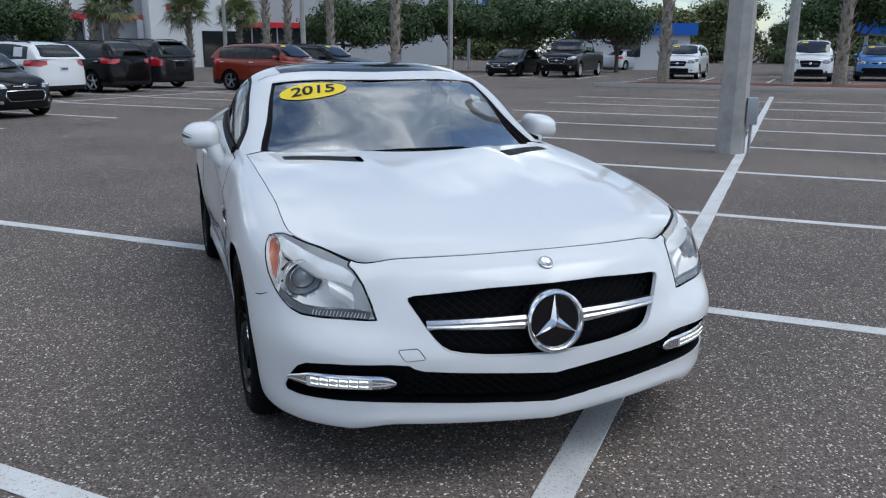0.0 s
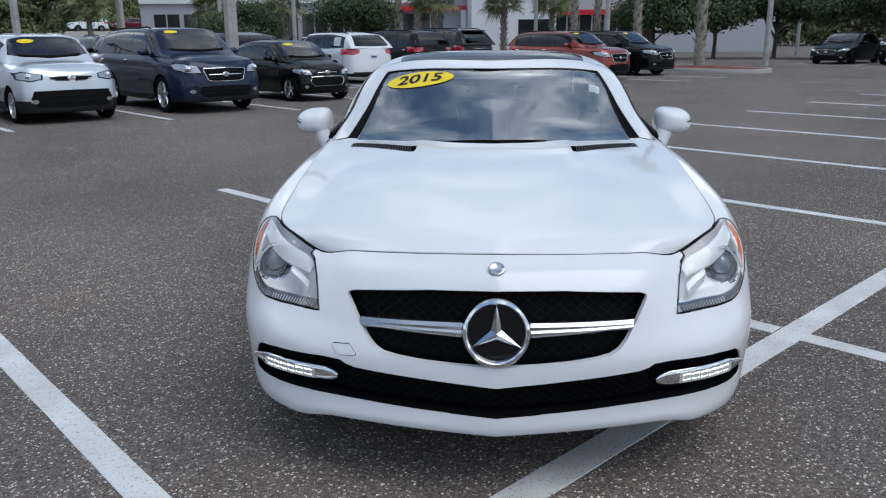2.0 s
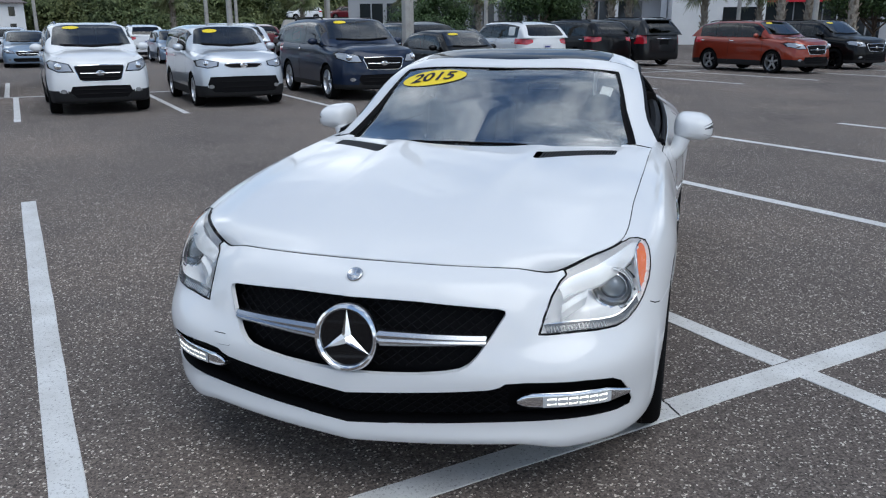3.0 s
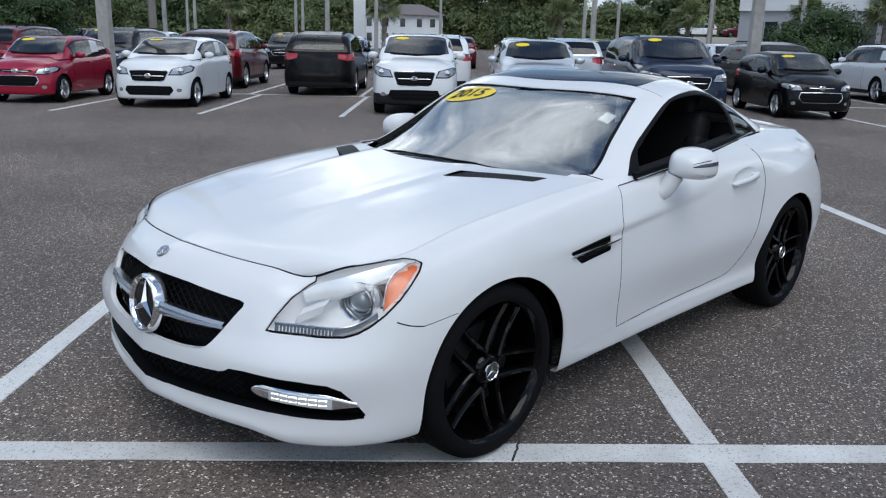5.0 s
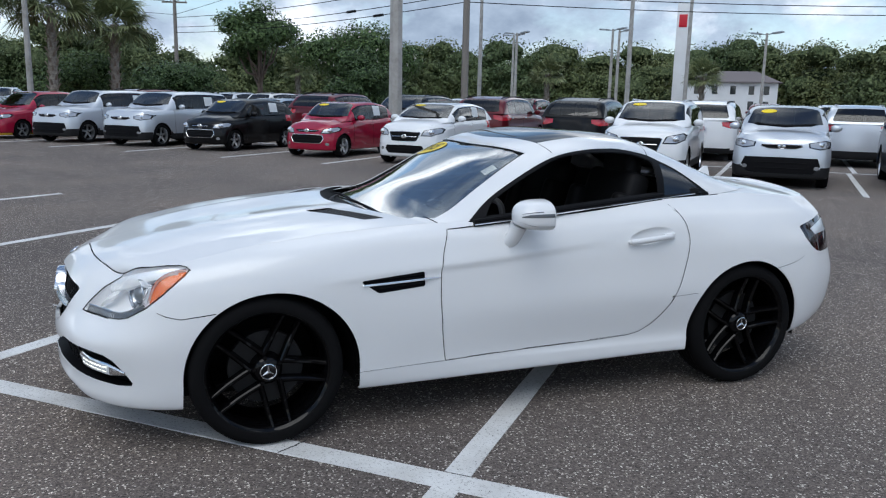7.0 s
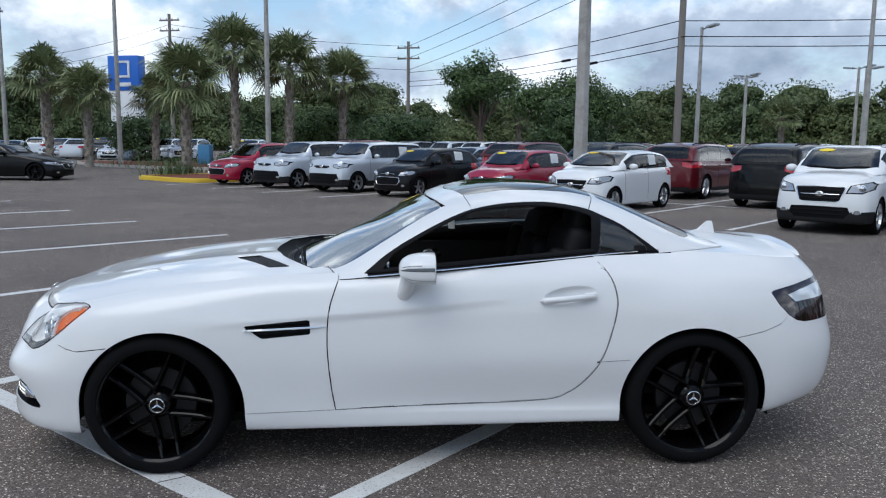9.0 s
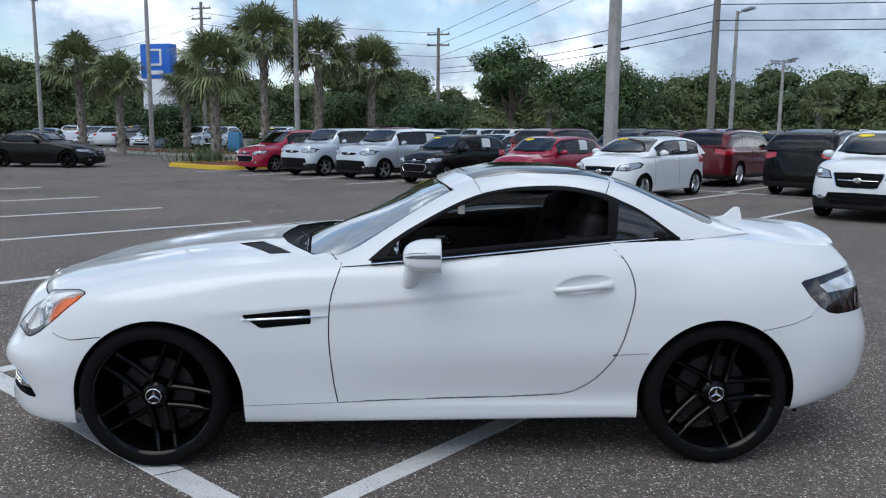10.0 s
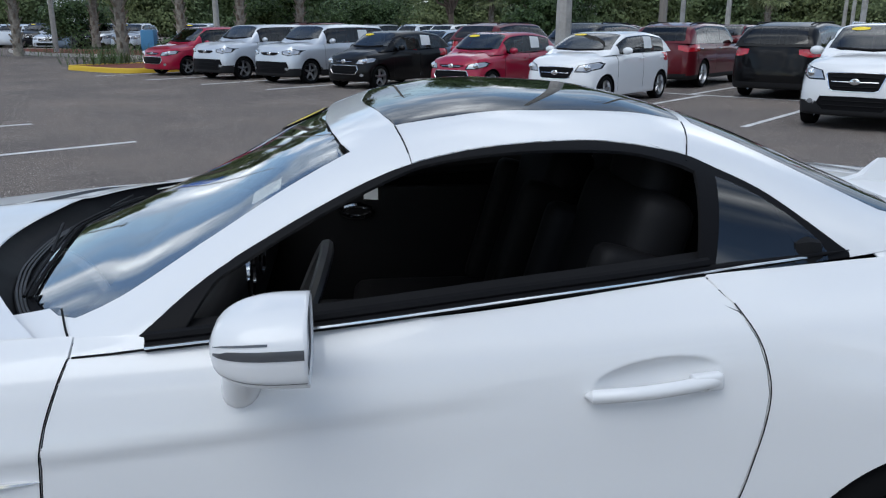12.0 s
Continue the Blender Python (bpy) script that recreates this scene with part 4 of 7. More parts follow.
roof_bm = lift(cabin, score(cabin, ROOF, 0, 1, lambda c: c.z > 1), .003)
rear_bm = lift(cabin, score(cabin, REAR, 0, 1, lambda c: True), .003)
RAIL = [(.491, 1.381), (.60, 1.398), (.90, 1.44), (.90, 1.86), (.62, 1.957), (.548, 1.987), (.45, 2.022), (.387, 2.036), (.432, 1.88), (.484, 1.68), (.496, 1.5)]
COWL = [(.630, .730), (.60, .40), (-.60, .40), (-.630, .730), (-.45, .66), (0, .60), (.45, .66)]
cowl_bm = lift(cabin, score(cabin, COWL, 0, 1, lambda c: c.y < .8))
WINDOW = [(.872, .80), (.874, .868), (.93, .912), (.99, .960), (1.05, 1.000), (1.10, 1.031), (1.215, 1.094), (1.32, 1.144), (1.412, 1.175), (1.54, 1.199), (1.675, 1.207), (1.815, 1.201),
          (1.965, 1.174), (2.034, 1.147), (2.125, 1.105), (2.206, 1.050), (2.296, .983), (2.30, .80)]
OPEN = [(.985, .86), (.988, .905), (1.036, .974), (1.085, 1.006), (1.161, 1.051), (1.266, 1.106), (1.373, 1.153), (1.438, 1.173), (1.537, 1.187), (1.661, 1.193), (1.831, 1.184), (1.94, 1.160), (1.985, 1.142), (1.944, .90)]
QUARTER = [(1.976, .90), (2.030, 1.131), (2.06, 1.120), (2.117, 1.093), (2.181, 1.052), (2.232, 1.006), (2.244, .985), (2.24, .90)]
def rounded(poly):
    """Turns the upper stretch of a window outline into a smooth curve."""
    return [poly[0]] + [(p.x, p.y) for p in catmull([(y, z, 0) for y, z in poly[1:-1]], 4)] + [poly[-1]]


WINDOW, OPEN = rounded(WINDOW), rounded(OPEN)
for side in (1, -1):
    win = lift(cabin, score(cabin, WINDOW, 1, 2, lambda c: c.x * side > .3), .001)
    opening = lift(win, score(win, OPEN, 1, 2, lambda c: True))
    quarter = lift(win, score(win, QUARTER, 1, 2, lambda c: True))
    frame_ob = skin("window_frame", win, BLACK, hero, "black rubber window surround", .008, CABIN_SKIN)
    q = skin("quarter_glass", quarter, TINTED, frame_ob, "dark quarter window", .003, CABIN_SKIN)
    q.visible_shadow = False
    if side < 0:
        g = skin("side_glass", opening, TINTED, frame_ob, "raised side window", .003)
        g.visible_shadow = False
    else:
        opening.free()
    rail = lift(cabin, score(cabin, [(x * side, y) for x, y in RAIL], 0, 1, lambda c: c.z > .9 and c.x * side > 0), .002)
    rail_ob = skin("roof_rail", rail, WHITE, hero, "", .004, CABIN_SKIN)
    for cut in ([(.491, 1.381), (.53, 1.386), (.57, 1.393), (.61, 1.3995)], [(.392, 2.036), (.45, 2.022), (.50, 2.006), (.548, 1.987), (.58, 1.974)]):
        hits = [CABIN_TREE.ray_cast(Vector((x * side, y, 4)), Vector((0, 0, -1)))[0] for x, y in cut]
        part("rail_joint", tube([q + Vector((0, 0, -.0004)) for q in hits if q], .0018, 5), BLACK, rail_ob)
    belt = [Vector((x * side, y, z)) for x, y, z in ((.795, .925, .884), (.792, 1.2, .907), (.785, 1.38, .923), (.774, 1.563, .940), (.753, 1.80, .958), (.731, 1.972, .971), (.708, 2.14, .981), (.682, 2.292, .989))]
    part("belt_trim", tube(catmull(belt, 4), [.0105] * 22 + [.009, .008, .0065, .005, .0035, .002, .001], 8), BLACK, hero)
    part("belt_seal", tube(catmull([p + Vector((-.006 * side, 0, .014)) for p in belt[:6]], 4), .011, 8), BLACK, hero)
    part("door_top_pad", tube(catmull([p + Vector((-.050 * side, 0, -.008)) for p in belt[:6]], 4), .032, 8), LEATHER, hero, "black padded top of the door trim")
    part("belt_joint", tube([Vector((.797 * side, .80, .869)), Vector((.797 * side, .87, .874)), Vector((.797 * side, .93, .880))], .0022, 6), BLACK, hero)
    part("belt_chrome", tube(catmull([p + Vector((.0095 * side, 0, .001)) for p in belt], 4)[:26], .0030, 6), CHROME, hero, "thin chrome window line")
part_cabin = skin("roof_frame", cabin, WHITE, hero, "white screen frame and rear pillars", .004, CABIN_SKIN)


def sunk(y):
    """How deep the glass lies under the skin: deep at its foot, shallow at the header."""
    f = min(1, max(0, (y - .90) / .30))
    return -.028 + .019 * f * f * (3 - 2 * f)


for v in screen_bm.verts:
    v.co += CABIN_SKIN.normal(v.co) * sunk(v.co.y)
screen_ob = skin("windscreen", screen_bm, CLEAR, hero, "curved windscreen reflecting clouds", .004)
screen_ob.visible_shadow = False
skin("roof_panel", roof_bm, PIANO, hero, "gloss black glass roof panel", .006, CABIN_SKIN)
skin("rear_window", rear_bm, PIANO, hero, "dark rear window", .006, CABIN_SKIN)
cowl_bm.free()
rear_edge = bonnet_rows()[-1]
foot = curve_of([0, .18, .35, .5, .58, .635, .652], [.535, .545, .572, .622, .672, .735, .775])
tray = []
for p in rear_edge:
    q = on_glass(p.x * .648 / max(q.x for q in rear_edge), foot(abs(p.x) * .648 / max(q.x for q in rear_edge)), -.028)
    m = p.lerp(q, .45)
    tray.append([p + Vector((0, -.012, -.004)), p + Vector((0, .004, -.030)), m + Vector((0, 0, -.040)), p.lerp(q, .8) + Vector((0, 0, -.022)), q + Vector((0, .004, .001))])
part("cowl", outward(grid(tray)), BLACK, hero, "black plastic trough below the windscreen")
for k in range(3):
    part("cowl_rib", tube([t[2].lerp(t[3], .2 + .3 * k) + Vector((0, 0, .006)) for t in tray[6:-6]], .004, 5), LOUVRE, hero)
for side in (1, -1):
    seam = [on_glass(x * side, y, .0015) for x, y in ((.645, .738), (.68, .752), (.715, .766), (.745, .780), (.765, .796))]
    part("wing_seam", tube(seam, .0022, 5), BLACK, hero)
# dark band round the edge of the screen
for side in (1, -1):
    edge = [(.551, 1.272), (.586, 1.15), (.622, 1.0), (.667, .86), (.685, .78)]
    rows = []
    for i, (x, y) in enumerate(catmull_2d(edge)):
        w, d = .008 + .012 * i / 20, sunk(y)
        rows.append([on_glass((x + .003) * side, y, -.002), on_glass((x - .002) * side, y, d * .5), on_glass((x - .006) * side, y, d + .003), on_glass((x - .006 - w) * side, y, d + .0022)])
    part("screen_moulding", outward(grid(rows)), BLACK, screen_ob, "black moulding along the pillar")
rows = []
for i in range(21):
    x = -.545 + 1.09 * i / 20
    y = 1.229 + .060 * abs(x / .545) ** 2
    rows.append([on_glass(x, y, -.002), on_glass(x, y - .003, -.005), on_glass(x, y - .006, sunk(y) + .0022)])
part("screen_moulding", outward(grid(rows)), BLACK, screen_ob)


def wiper(x0, x1, side):
    pts = []
    for i in range(9):
        x = x0 + (x1 - x0) * i / 8
        y = .550 + .42 * abs(x) ** 2 * .55 + .012 * math.sin(math.pi * i / 8)
        pts.append(on_glass(x, y, -.016))
    arm = part("wiper", tube(pts, .0038, 6), BLACK, hero, "black windscreen wiper")
    part("wiper_blade", tube([p + Vector((0, .012, -.003)) for p in pts], .0045, 5), RUBBER, arm)
    part("wiper_arm", tube([pts[0] + Vector((0, -.035, .004)), pts[3] + Vector((0, -.008, .004)), pts[4] + Vector((0, 0, .003))], .004, 6), BLACK, arm)


wiper(-.50, .03, 1)
wiper(-.02, .50, 1)


def draped(bm, cx, cy, above):
    """Lays a flat shape on the windscreen round (cx, cy)."""
    q = on_glass(cx, cy)
    n = CABIN_TREE.ray_cast(Vector((cx, cy, 4)), Vector((0, 0, -1)))[1]
    up = (Vector((0, 1, 0)) - n * n.y).normalized()
    ax = up.cross(n)
    for v in bm.verts:
        w = q + ax * v.co.x + up * v.co.y
        hit, nn, _, _ = CABIN_TREE.ray_cast(w + n * .3, -n)
        v.co = (hit + nn * (sunk(hit.y) + above)) if hit else w + n * (sunk(w.y) + above)
    return bm


def disc(rx, ry, rings=6, steps=40):
    return grid([[(rx * r / rings * math.cos(2 * math.pi * a / steps), ry * r / rings * math.sin(2 * math.pi * a / steps), 0) for a in range(steps)] for r in range(1, rings + 1)] + [], True)


for sx, sy, mat_s, up_by in ((.1735, .0775, INK, .0026), (.172, .076, YELLOW, .0036)):
    d = disc(sx, sy)
    bmesh.ops.holes_fill(d, edges=[e for e in d.edges if e.is_boundary and e.calc_length() < .03])
    o = part("year_sticker", outward(draped(d, -.365, 1.145, up_by)), mat_s, hero if mat_s is INK else year, "yellow oval year sticker" if mat_s is INK else "yellow vinyl")
    if mat_s is INK:
        year = o
lettering = words("2015", .115, INK, year, Matrix.Identity(4), "lettering", .0022)
bm = bmesh.new()
bm.from_mesh(lettering.data)
bmesh.ops.transform(bm, matrix=Matrix(((1, .22, 0, 0), (0, 1, 0, 0), (0, 0, 1, 0), (0, 0, 0, 1))), verts=list(bm.verts))
bmesh.ops.triangulate(bm, faces=list(bm.faces))
draped(bm, -.365, 1.143, .0060)
bm.to_mesh(lettering.data)
bm.free()
part("paper_sticker", outward(draped(grid([[(-.028 + .056 * i / 2, -.034 + .068 * j / 2, 0) for i in range(3)] for j in range(3)]), .515, 1.11, -.007)), PAPER, screen_ob)
part("mirror_mount", outward(box(-.05, .05, 1.17, 1.22, 1.11, 1.17, .012)), BLACK, hero)
part("visor_label", outward(moved(box(-.016, .016, -.001, .001, -.055, .055), pose(.43, 1.33, 1.115, 0, 0, 70))), PAPER, hero, "pale label hanging inside the window")
part("rear_view_mirror", outward(box(-.12, .12, 1.16, 1.185, 1.07, 1.13, .012)), BLACK, hero)

# door mirrors
def mirror_ring(f, ang, side, grow=0.0):
    """A point of the mirror housing; f runs from its front to the glass."""
    r = (1 - (1 - min(1, f * 1.15 + .012)) ** 2.6) ** (1 / 2.6)
    c, s = math.cos(ang), math.sin(ang)
    hx, hz = (.094 - .006 * f) * r + grow, ((.082 - .026 * (1 + c) / 2) if s > 0 else .060) * r + grow
    return Vector(((.920 + hx * math.copysign(abs(c) ** .66, c)) * side, 1.062 + .156 * f, .934 + hz * math.copysign(abs(s) ** (.80 if s > 0 else .55), s)))


for side in (1, -1):
    rows = [[mirror_ring(i / 20, 2 * math.pi * k / 44, side) for k in range(44)] for i in range(21)]
    house = outward(grid(rows, True))
    bmesh.ops.holes_fill(house, edges=[e for e in house.edges if e.is_boundary and e.verts[0].co.y < 1.1])
    mirror = skin("door_mirror", house, WHITE, hero, "white door mirror with a grey indicator strip")

    def band(name, f0, f1, a0, a1, material, label=""):
        rows = [[mirror_ring(f0 + (f1 - f0) * i / 16, a0 + (a1 - a0) * j / 3 * (1 if i > 2 else .45 + .18 * i), side, .0012) for j in range(4)] for i in range(17)]
        part(name, outward(grid(rows)), material, mirror, label)
    band("indicator_strip", .06, .97, .04, .27, SMOKE, "smoked grey indicator strip")
    band("upper_strip", .06, .62, .40, .47, SMOKE)
    band("seam", .05, .99, -.40, -.375, BLACK)
    stalk = [Vector((x * side, y, z)) for x, y, z in ((.800, 1.082, .797), (.826, 1.086, .808), (.852, 1.095, .836), (.872, 1.108, .890))]
    part("stalk", tube(catmull(stalk, 4), [.024, .029, .031, .032, .033, .033, .034, .034, .035, .036, .037, .038, .040], 14), WHITE, mirror)
    part("mirror_glass", moved(plate([(.073 * math.cos(t), .055 * math.sin(t)) for t in [2 * math.pi * k / 24 for k in range(24)]], .003), pose(.921 * side, 1.212, .938, 90, 0, 0)), CHROME, mirror)
    part("frame_rim", grid([rows[-1], [Vector((.921 * side + (p.x - .921 * side) * .88, p.y - .004, .938 + (p.z - .938) * .86)) for p in rows[-1]]], True), WHITE, mirror)

# seats, dashboard, steering wheel
part("cabin_floor", outward(box(-.72, .72, .75, 2.35, .30, .34)), BLACK, hero)
part("dashboard", outward(join(box(-.70, .70, .72, 1.02, .62, .86, .05, 3), box(-.10, .10, .95, 1.6, .34, .66, .04))), LEATHER, hero, "black dashboard and tunnel")
part("rear_bulkhead", outward(box(-.70, .70, 2.16, 2.24, .34, 1.02, .04)), LEATHER, hero)
for side in (1, -1):
    cx = .36 * side
    seat = part("seat", outward(box(cx - .24, cx + .24, 1.28, 1.78, .40, .56, .06, 3)), LEATHER, hero, "black leather bucket seat")
    back = box(-.235, .235, -.07, .07, 0, .60, .06, 3)
    for v in back.verts:
        v.co.x *= 1 - .25 * max(0, v.co.z - .2)
    part("backrest", outward(moved(back, pose(cx, 1.80, .50, -16, 0, 0))), LEATHER, seat)
    for e in (1, -1):
        part("side_bolster", outward(moved(box(-.045, .045, -.11, .06, 0, .46, .04, 3), pose(cx + .21 * e, 1.78, .52, -16, 0, 0))), LEATHER, seat)
    part("headrest", outward(moved(box(-.13, .13, -.05, .05, 0, .20, .045, 3), pose(cx, 1.955, 1.0, -10, 0, 0))), LEATHER, seat)
    part("stitching", tube([Vector((cx + .19, 1.73, .58)), Vector((cx + .175, 1.82, .85)), Vector((cx + .13, 1.90, 1.05))], .0025, 4), STITCH, seat, "grey seam")
    part("door_card", outward(box(.72 * side if side > 0 else -.76, .76 if side > 0 else -.72, .80, 2.05, .34, .86, .02)), LEATHER, hero)
ring = [Vector((.185 * math.cos(a), .185 * math.sin(a), 0)) for a in [2 * math.pi * k / 28 for k in range(29)]]
wheel_at = pose(.36, 1.16, .76, 68, 0, 0)
steer = part("steering_wheel", moved(tube(ring, .016, 8, False), wheel_at), GRIP, hero, "black three-spoke steering wheel")
part("steering_hub", moved(outward(join(box(-.07, .07, -.06, .06, -.03, .02, .02), box(-.18, .18, -.018, .018, -.012, .008, .006), box(-.02, .02, -.18, 0, -.012, .008, .006))), wheel_at), LEATHER, steer)
lever = [Vector((-.700 + .02 * math.sin(t), 1.30 + .055 * math.cos(t), .775 + .026 * math.sin(t))) for t in [2 * math.pi * k / 20 for k in range(21)]]
part("inner_door_lever", tube(lever, .010, 8, False), CHROME, hero, "chrome ring round the inner door lever")
for vx in (.60, -.60, .12, -.12):
    part("air_vent", moved(lathe([(.048, 0), (.055, .012), (.062, .010), (.064, -.01)], 24, "Y"), pose(vx, 1.015, .79)), CHROME, hero, "chrome ringed air vent")


def hero_wheel(at, spin):
    """A wheel that faces +x."""
    w = part("wheel", lathe([(.250, -.08), (.272, -.105), (.300, -.098), (.314, -.080), (.3185, -.05), (.3185, .05), (.314, .078), (.302, .096), (.288, .104), (.272, .106), (.258, .103), (.251, .094)], 72, "X"), RUBBER, hero, "black alloy wheel with a low tyre", at=at)
    for k, gx in enumerate((-.045, -.015, .015, .045)):
        part("tread_groove", lathe([(.3187, gx - .004), (.3191, gx), (.3187, gx + .004)], 48, "X"), BLACK, w)
    part("rim", lathe([(.219, -.09), (.236, -.06), (.228, .0), (.234, .06), (.240, .082), (.246, .092), (.254, .098), (.255, .090), (.250, .08)], 72, "X"), RIM_BLACK, w)
    part("brake_disc", lathe([(.05, .01), (.155, .01), (.157, -.015), (.05, -.015)], 40, "X"), DISC, w)
    part("hub", lathe([(0, .076), (.040, .072), (.052, .066), (.062, .050), (.068, .020), (.070, -.02)], 30, "X"), RIM_BLACK, w)
    for k in range(5):
        turn = pose(0, 0, 0, 72 * k + spin, 0, 0)
        for e in (1, -1):
            rows = []
            for i in range(8):
                f = i / 7
                r = .056 + .187 * f
                off = e * (.041 - .005 * f)
                x = .066 - .010 * math.sin(math.pi * f) + .020 * f
                wd = .0105 - .001 * f
                rows.append([Vector((x - .040, off - wd * 1.25, r)), Vector((x - .006, off - wd, r)), Vector((x, off - wd * .45, r)), Vector((x, off + wd * .45, r)), Vector((x - .006, off + wd, r)), Vector((x - .040, off + wd * 1.25, r))])
            part("spoke", moved(outward(grid(rows)), turn), RIM_BLACK, w)
        part("wheel_bolt", moved(lathe([(0, .072), (.009, .071), (.011, .06)], 8, "X"), pose(0, 0, 0, 72 * k + spin + 36, 0, 0) @ pose(0, 0, .056)), RIM_BLACK, w)
    cap_at = pose(.0, 0, 0, 90, 0, 90)
    cap = part("hub_cap", lathe([(0, .080), (.030, .080), (.033, .076)], 28, "X"), PIANO, w, "black cap with a chrome ring")
    part("cap_ring", lathe([(.029, .080), (.031, .084), (.034, .083), (.036, .078)], 28, "X"), CHROME, cap)
    part("cap_star", moved(star_bm(.030, .003), pose(.0805, 0, 0, 90, 0, 90)), CHROME, cap, smooth=False)


for y in (0.0, 2.43):
    hero_wheel(pose(.775, y, .3185), -24 if y == 0 else -12)
    hero_wheel(pose(-.775, y, .3185, 0, 0, 180), 10)
    for side in (1, -1):
        rows = []
        for i in range(25):
            a = math.pi * i / 24
            c, s = math.cos(a), math.sin(a)
            rows.append([Vector((x * side, y + .37 * c, .31 + .352 * s)) for x in (.45, .795 if y == 0 and c < 0 else .835)])
        rows = [[Vector((p.x, y + .37, .225)) for p in rows[0]]] + rows + [[Vector((p.x, y - .37, .225)) for p in rows[-1]]]
        well = grid(rows)
        part("wheel_well", well, BLACK, hero)
        part("wheel_well", grid([[Vector((.45 * side, y + .37 * math.cos(math.pi * i / 12), .31 + .352 * math.sin(math.pi * i / 12))) for i in range(13)], [Vector((.45 * side, y + .37 * math.cos(math.pi * i / 12), .1)) for i in range(13)]]), BLACK, hero)

# ---- the other cars ----
def paint(name, color, metal=0.0, rough=0.3, coat=1.0):
    m = mat(name, color, rough, metal, coat, 0.1)
    return m


P_WHITE = paint("fleet_white", (0.72, 0.73, 0.74))
P_BLACK = paint("fleet_black", (0.003, 0.003, 0.0035), 0, 0.3, 0.35)
P_SILVER = paint("fleet_silver", (0.56, 0.59, 0.63), 0.45, 0.32)
P_NAVY = paint("fleet_navy", (0.012, 0.021, 0.046), 0.2, 0.3, 0.5)
P_RED = paint("fleet_red", (0.30, 0.006, 0.032), 0.1)
P_MAROON = paint("fleet_maroon", (0.10, 0.008, 0.013), 0.2, 0.3, 0.7)
P_ORANGE = paint("fleet_copper", (0.24, 0.032, 0.014), 0.4)
P_GREY = paint("fleet_grey", (0.022, 0.023, 0.025), 0.3, 0.3, 0.5)
P_BLUE = paint("fleet_blue", (0.045, 0.17, 0.42), 0.2)
CLAD = mat("grey_cladding", (0.014, 0.014, 0.015), 0.65, 0, 0, 0.2)
PANE = glass("car_pane", (0.03, 0.033, 0.036))
PANE.node_tree.nodes["Principled BSDF"].inputs["IOR"].default_value = 1.55
SCREEN_PANE = glass("car_screen", (0.10, 0.11, 0.115))
SCREEN_PANE.node_tree.nodes["Principled BSDF"].inputs["IOR"].default_value = 1.9
ALLOY = mat("alloy", (0.52, 0.53, 0.55), 0.28, 0.9)
FLEET_LAMP = mat("fleet_lamp", (0.40, 0.41, 0.43), 0.22, 0.6, 0.6)
PLATE = mat("plate", (0.62, 0.63, 0.66), 0.5)
PLATE_BAR = mat("plate_bar", (0.05, 0.06, 0.22), 0.6)


def plan_of(L, W, nose, tail, p=2.7):
    pts, h = [], W / 2
    for i in range(9):
        x = h * (i / 8) ** .8
        pts.append((x, -L / 2 + nose * (1 - (1 - (x / h) ** p) ** (1 / p)) if i < 8 else -L / 2 + nose))
    n = 7
    for i in range(1, n):
        pts.append((h, -L / 2 + nose + (L - nose - tail) * i / n))
    for i in range(8, -1, -1):
        x = h * (i / 8) ** .8
        pts.append((x, L / 2 - tail * (1 - (1 - (x / h) ** p) ** (1 / p)) if i < 8 else L / 2 - tail))
    return pts


def shell_cols(plan, marks, stations, k):
    """Columns of points from nose to tail; marks pair a y (or an end) with a section."""
    line = [Vector((x, y, 0)) for x, y in plan]
    dist = [0.0]
    for a, b in zip(line, line[1:]):
        dist.append(dist[-1] + (b - a).length)

    def along(d):
        i = 0
        while i < len(dist) - 2 and d > dist[i + 1]:
            i += 1
        return line[i].lerp(line[i + 1], (d - dist[i]) / max(dist[i + 1] - dist[i], 1e-9))
    at = [dist[-1] * f for f, _ in marks]
    n = len(marks[0][1])
    inset = [curve_of(at, [s[r][0] for _, s in marks]) for r in range(n)]
    height = [curve_of(at, [s[r][1] for _, s in marks]) for r in range(n)]
    cols = []
    for i in range(stations + 1):
        d = dist[-1] * i / stations
        p = along(d)
        t = (along(min(d + .1, dist[-1])) - along(max(d - .1, 0))).normalized()
        if i in (0, stations):
            t = Vector((1 if i == 0 else -1, 0, 0))
        w = Vector((-t.y, t.x, 0))
        c = catmull([p + w * inset[r](d) + Vector((0, 0, height[r](d))) for r in range(n)], k)
        for q in c:
            q.x = max(q.x, 0.0)
            if i in (0, stations):
                q.x = 0.0
        cols.append(c)
    return cols, dist[-1]


def up_facing(bm):
    outward(bm)
    if sum(f.normal.z * f.calc_area() for f in bm.faces) < 0:
        bmesh.ops.reverse_faces(bm, faces=list(bm.faces))
    return bm


WHEELS = {}


